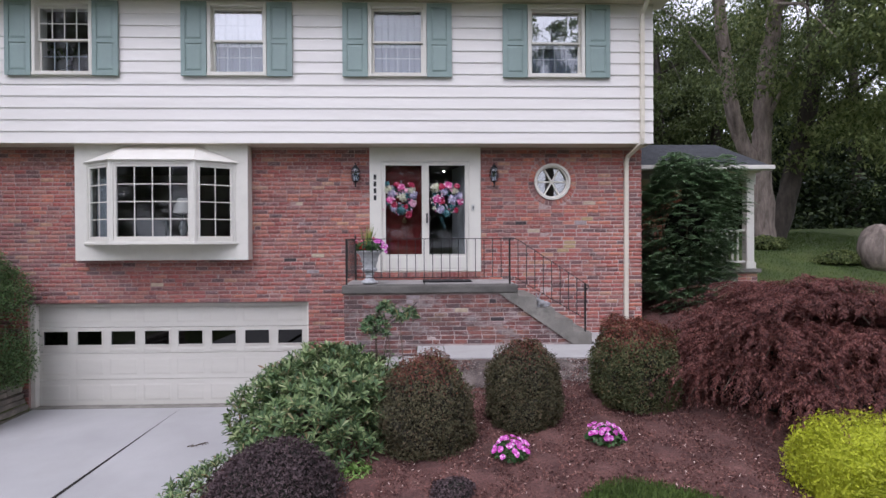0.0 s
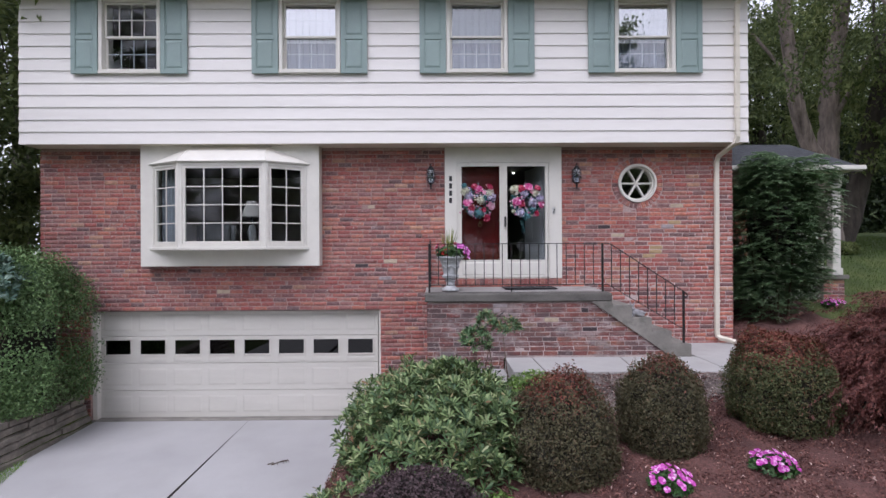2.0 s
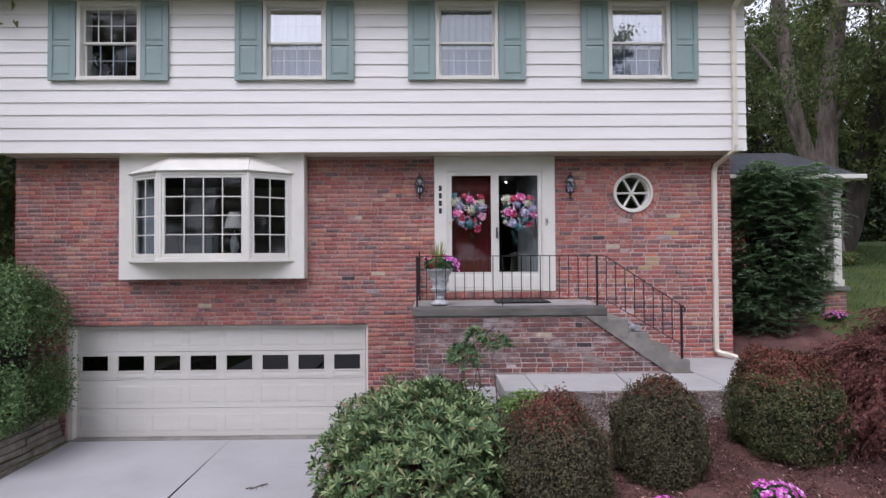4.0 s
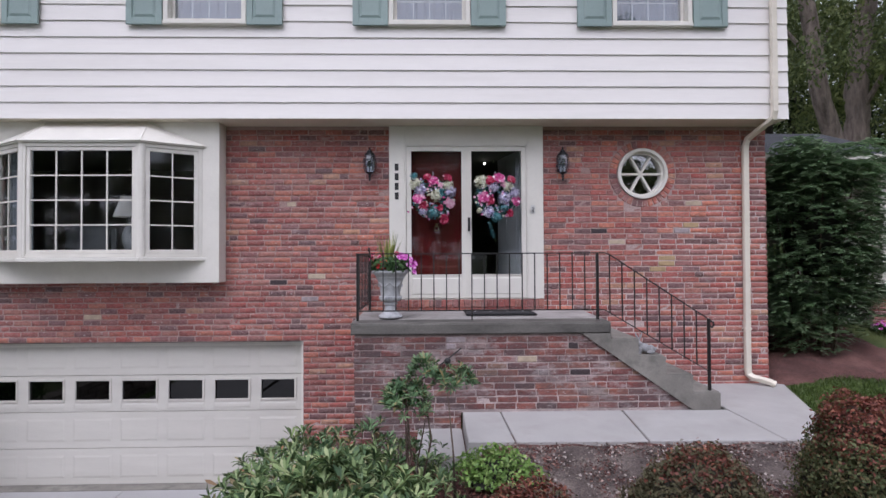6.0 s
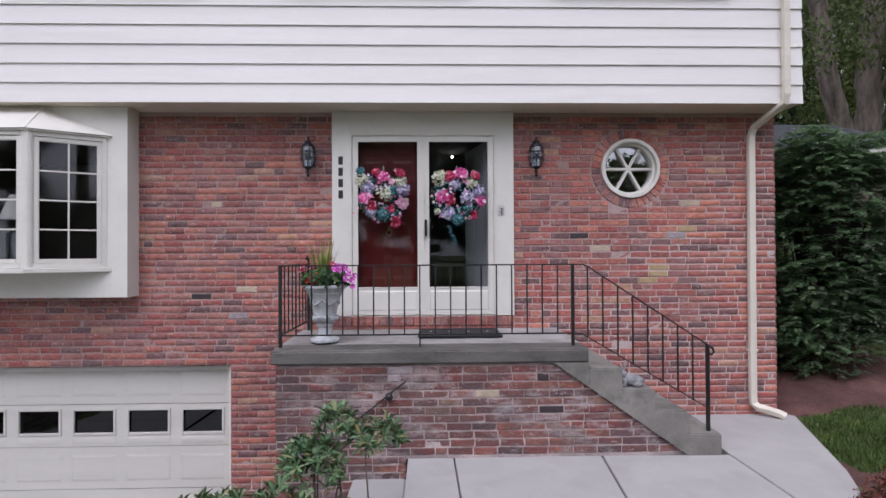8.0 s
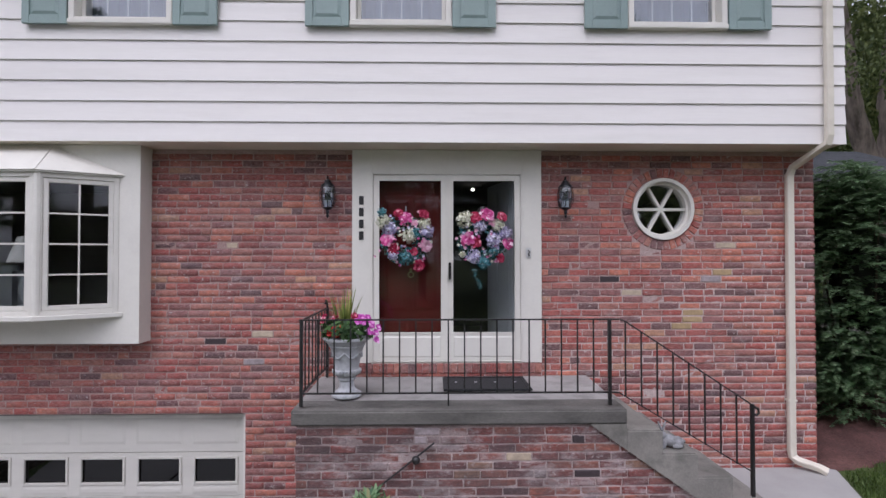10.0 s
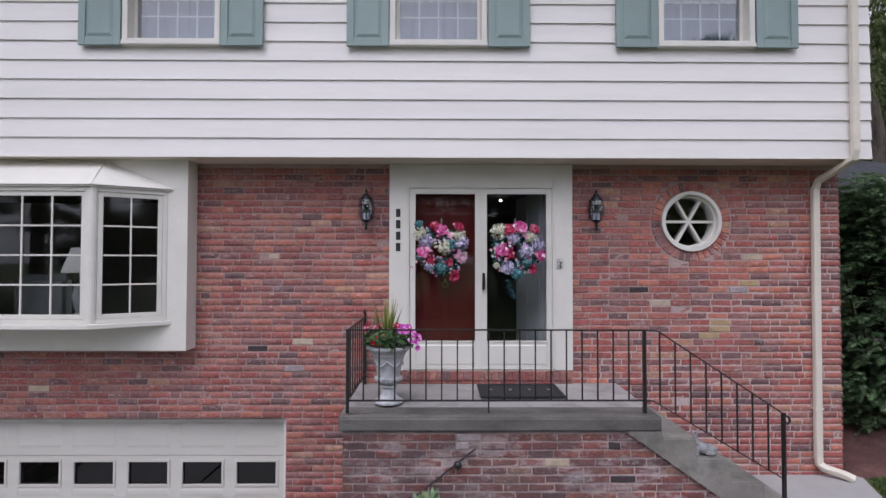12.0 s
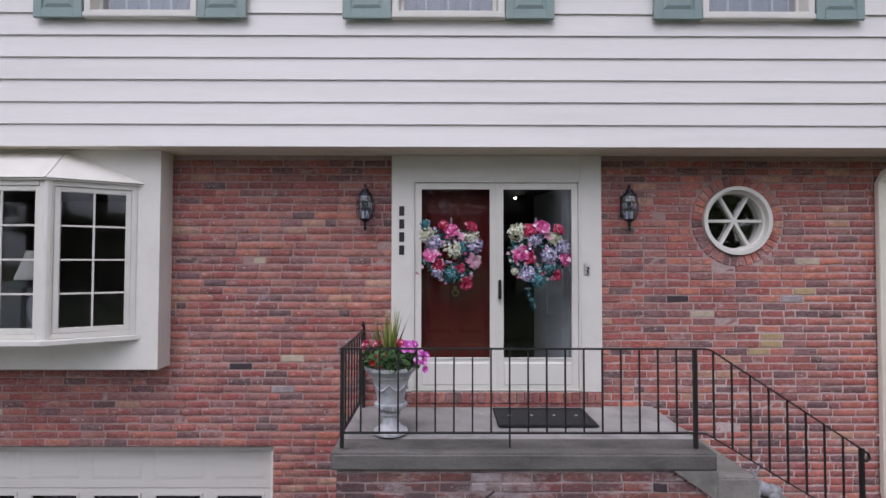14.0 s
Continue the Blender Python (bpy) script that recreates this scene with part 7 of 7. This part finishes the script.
v, f = leaves(crng, c, np.tile((0, 0, 1.0), (len(c), 1)), 0.03, 0.024, 0.4)
tagged(array_mesh("gravel_bits", v, f, PEBBLE, None, "stuff"), "pale stones and bark bits by the walk", "gravel")


def blades(rng, x0, x1, y0, y1, n, h, keep):
    x, y = rng.uniform(x0, x1, n), rng.uniform(y0, y1, n)
    k = keep(x, y)
    x, y = x[k], y[k]
    b = np.stack([x, y, ground(x, y) - 0.005], axis=1)
    m = len(b)
    a = rng.uniform(0, 6.283, m)
    hh = h * rng.uniform(0.6, 1.3, m)
    lean = rng.uniform(0.1, 0.7, m) * hh
    tip = b + np.stack([np.cos(a) * lean, np.sin(a) * lean, hh], axis=1)
    s = np.stack([-np.sin(a), np.cos(a), np.zeros(m)], axis=1) * 0.0045
    mid = b * 0.55 + tip * 0.45 + np.stack([np.zeros(m), np.zeros(m), hh * 0.1], axis=1)
    v = np.stack([b, mid + s, tip, mid - s], axis=1).reshape(-1, 3)
    return v, np.arange(4 * m).reshape(-1, 4)


patches = [blades(crng, 0.0, 3.5, 2.4, 4.4, 60000, 0.05, lambda x, y: ~in_bed(x, y) | ~in_bed(x, y - 0.05)),
           blades(crng, 3.6, 7.0, 7.6, 9.5, 26000, 0.06, lambda x, y: ~in_bed(x, y) & ~in_shrub_bed(x, y) & (x > 3.62 + (y - 7.9) * 0.43)),
           blades(crng, 6.5, 15.0, 7.0, 19.0, 42000, 0.075, lambda x, y: ~in_bed(x, y) & ~((x < 7.4) & (y > 10.6) & (y < 14.5)))]
off, vs, fs = 0, [], []
for v, f in patches:
    vs.append(v), fs.append(f + off)
    off += len(v)
tagged(array_mesh("grass", np.concatenate(vs), np.concatenate(fs), L_GRASS, None, "stuff"), "short green lawn grass blades", "grass")
v, f = blades(crng, -7.18, -6.7, 4.0, 7.7, 7000, 0.06, lambda x, y: x < -7.0 + 0.12 * np.sin(y * 3))
tagged(array_mesh("weeds", v, f, L_LIME, None, "stuff"), "yellow-green weeds along the stone wall", "weeds")

# ---- brickwork, piece by piece ----
COURSE, PITCH, PHASE = 0.0735, 0.227, 1.926
BRK_H = 0.0605
brick_meshes = {}


def brick_arrays(ln, h, d, rng):
    """Corners of a hand-made brick with uneven, worn front edges, about its own centre."""
    x, z, c = ln / 2, h / 2, 0.005
    q = x / 3
    ring = np.array([(-x, -z), (-q, -z), (q, -z), (x, -z), (x, z), (q, z), (-q, z), (-x, z)])
    wob = rng.normal(0, 0.0017, (8, 2))
    inner = ring + wob + np.array([(c if u < -q - 1e-6 else (-c if u > q + 1e-6 else 0.0), c if v < 0 else -c) for u, v in ring]) * rng.uniform(0.7, 1.7, (8, 1))
    fr = np.column_stack([inner[:, 0], np.abs(rng.normal(0, 0.0016, 8)), inner[:, 1]])
    md = np.column_stack([ring[:, 0] + wob[:, 0], np.full(8, c * 1.2), ring[:, 1] + wob[:, 1]])
    bk = np.column_stack([ring[:, 0], np.full(8, d), ring[:, 1]])
    return np.concatenate([fr, md, bk])


BRICK_FACES = np.array([(0, 1, 6, 7), (1, 2, 5, 6), (2, 3, 4, 5)] + [(o + 8 + i, o + 8 + (i + 1) % 8, o + (i + 1) % 8, o + i) for o in (0, 8) for i in range(8)])
brng = np.random.default_rng(2)


def brick_mesh(ln, h, material, variant):
    key = (round(ln, 2), round(h, 3), material.name, variant)
    if key not in brick_meshes:
        me = bpy.data.meshes.new("brick")
        me.from_pydata([tuple(v) for v in brick_arrays(key[0], h, 0.06, brng)], [], [tuple(int(i) for i in f) for f in BRICK_FACES])
        me.materials.append(material)
        brick_meshes[key] = me
    return brick_meshes[key]


def course_runs(x0, x1, zc, holes, circle=None):
    """The stretches of a course that no opening interrupts."""
    runs = [(x0, x1)]
    cut = [(h[0], h[1]) for h in holes if h[2] < zc + 0.012 and zc - 0.012 < h[3]]
    if circle:
        dz = abs(zc - circle[1])
        if dz < circle[2]:
            w = math.sqrt(circle[2] ** 2 - max(0, dz - 0.02) ** 2)
            cut.append((circle[0] - w, circle[0] + w))
    for a, b in cut:
        runs = [p for r in runs for p in ((r[0], min(r[1], a)), (max(r[0], b), r[1])) if p[1] - p[0] > 0.03]
    return runs


def lay(x0, x1, z0, z1, holes, circle=None, seed=1):
    """Bricks in running bond with some headers: (centre x, centre z, length)."""
    r = random.Random(seed)
    out = []
    k0, k1 = math.ceil((z0 + 0.03 - PHASE) / COURSE), math.floor((z1 - 0.03 - PHASE) / COURSE)
    for k in range(k0, k1 + 1):
        zc = PHASE + k * COURSE
        for a, b in course_runs(x0, x1, zc, holes, circle):
            x = a - (PITCH * (0.5 if k % 2 else 0.0) + r.uniform(0, 0.05)) % PITCH
            while x < b - 0.02:
                w = PITCH if r.random() > 0.13 else PITCH / 2
                w *= r.uniform(0.96, 1.03)
                xa, xb = max(x, a), min(x + w, b)
                if b - xb < 0.05:
                    xb = b
                    w = xb - x
                if xb - xa > 0.035:
                    out.append(((xa + xb) / 2, zc, xb - xa - 0.0115))
                x += w
    return out


SPECIAL = [(-2.37, 2.45, CREAM), (-2.10, 1.21, LIMED), (1.95, 1.926, CREAM), (2.66, 1.705, TAN), (2.60, 1.63, TAN), (2.38, 1.56, TAN), (1.78, 2.073, BURNT), (2.93, 2.15, TAN), (2.75, 2.07, LIMED), (-2.6, 1.43, BURNT), (-1.95, 1.5, CREAM), (-4.9, 0.98, CREAM), (3.0, 2.44, CREAM)]


def build_bricks(parent, bricks, y, material, pick, specials=()):
    """Near bricks as objects of their own, the rest of the wall as one joined mesh."""
    chosen = {min(range(len(bricks)), key=lambda i: (bricks[i][0] - x) ** 2 + 9 * (bricks[i][1] - z) ** 2): m for x, z, m in specials}
    order = [i for i in range(len(bricks)) if i in chosen or pick(*bricks[i])]
    vs, fs = [], []
    take = set(order[:300]) | set(chosen)
    for i, (x, z, ln) in enumerate(bricks):
        yy = y + float(brng.normal(0, 0.0022))
        if i in take:
            ob = new("brick", brick_mesh(ln, BRK_H, chosen.get(i, material), int(brng.integers(5))))
            ob.parent = parent
            ob.location = Vector((x, yy, z)) - ROOT[parent]
            ob.rotation_euler = (0, float(brng.normal(0, 0.006)), float(brng.normal(0, 0.005)))
        else:
            fs.append(BRICK_FACES + 24 * len(vs))
            vs.append(brick_arrays(ln, BRK_H + float(brng.normal(0, 0.0012)), 0.06, brng) + np.array((x, yy, z)))
    if vs:
        array_mesh("brickwork", np.concatenate(vs), np.concatenate(fs), material, parent, "stuff")


holes = [OPEN_GARAGE, (PX0 + 0.03, PX1 - 0.03, 1.45, JET), OPEN_DOOR]
front_bricks = lay(HX0, HX1, -1.45, JET - 0.005, holes, (*ROUND, 0.455), 3)
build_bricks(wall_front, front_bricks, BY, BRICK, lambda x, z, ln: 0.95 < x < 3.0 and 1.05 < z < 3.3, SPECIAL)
# bricks on edge round the window
for k in range(36):
    a = 2 * math.pi * (k + 0.5) / 36
    ob = new("brick", brick_mesh(0.10, 0.058, BRICK, k % 3))
    ob.parent = wall_front
    ob.location = Vector((ROUND[0] + 0.395 * math.cos(a), BY - 0.004, ROUND[1] + 0.395 * math.sin(a))) - ROOT[wall_front]
    ob.rotation_euler = (0, -a, 0)
# bricks on edge under the door, on a flat course
for k in range(27):
    ob = new("brick", brick_mesh(0.067, 0.10, SILL_BRICK, k % 4))
    ob.parent = wall_front
    ob.location = Vector((EX0 + 0.036 + k * 0.0757, BY - 0.05, FLOOR + 0.092)) - ROOT[wall_front]
for k in range(10):
    ob = new("brick", brick_mesh(0.195, 0.038, SILL_BRICK, k % 4))
    ob.parent = wall_front
    ob.location = Vector((EX0 + 0.1 + k * 0.2045, BY - 0.035, FLOOR + 0.02)) - ROOT[wall_front]
part("sill_mortar_bed", boxed(EX0, EX1, BY - 0.03, BY + 0.006, FLOOR + 0.002, EZ - 0.021), MORTAR, wall_front)


porch_bricks = []
for x, z, ln in lay(-1.40, 2.30, -1.3, 0.884, [(-0.22, 3.0, -2.0, 0.035)], None, 8):
    lim = 1.11 + (0.884 - z + 0.029) / 0.695
    if x - ln / 2 > lim - 0.03:
        continue
    if x + ln / 2 > lim:
        xa = x - ln / 2
        x, ln = (xa + lim) / 2, lim - xa
    porch_bricks.append((x, z, ln))
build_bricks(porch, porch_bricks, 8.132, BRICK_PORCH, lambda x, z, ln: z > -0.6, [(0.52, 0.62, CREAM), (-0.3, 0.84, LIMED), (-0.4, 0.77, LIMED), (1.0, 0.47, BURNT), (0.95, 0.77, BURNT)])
side_faces = lay(8.16, BY, -1.3, 0.884, [], None, 9)
vs, fs = [], []
for x, z, ln in side_faces:
    a = brick_arrays(ln, BRK_H, 0.06, brng)
    fs.append(BRICK_FACES + 24 * len(vs))
    vs.append(np.stack([a[:, 1] - 1.40, -a[:, 0] + x, a[:, 2] + z], axis=1))
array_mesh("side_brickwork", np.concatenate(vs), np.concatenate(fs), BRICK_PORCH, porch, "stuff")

# facing bricks on the side porch piers
for x0 in (4.0, 6.8):
    vs, fs = [], []
    for x, z, ln in lay(x0, x0 + 0.44, -0.3, SPF - 0.095, [], None, 12):
        fs.append(BRICK_FACES + 24 * len(vs))
        vs.append(brick_arrays(ln, BRK_H, 0.012, brng) + np.array((x, 10.806, z)))
    array_mesh("pier_brickwork", np.concatenate(vs), np.concatenate(fs), BRICK, side, "stuff")
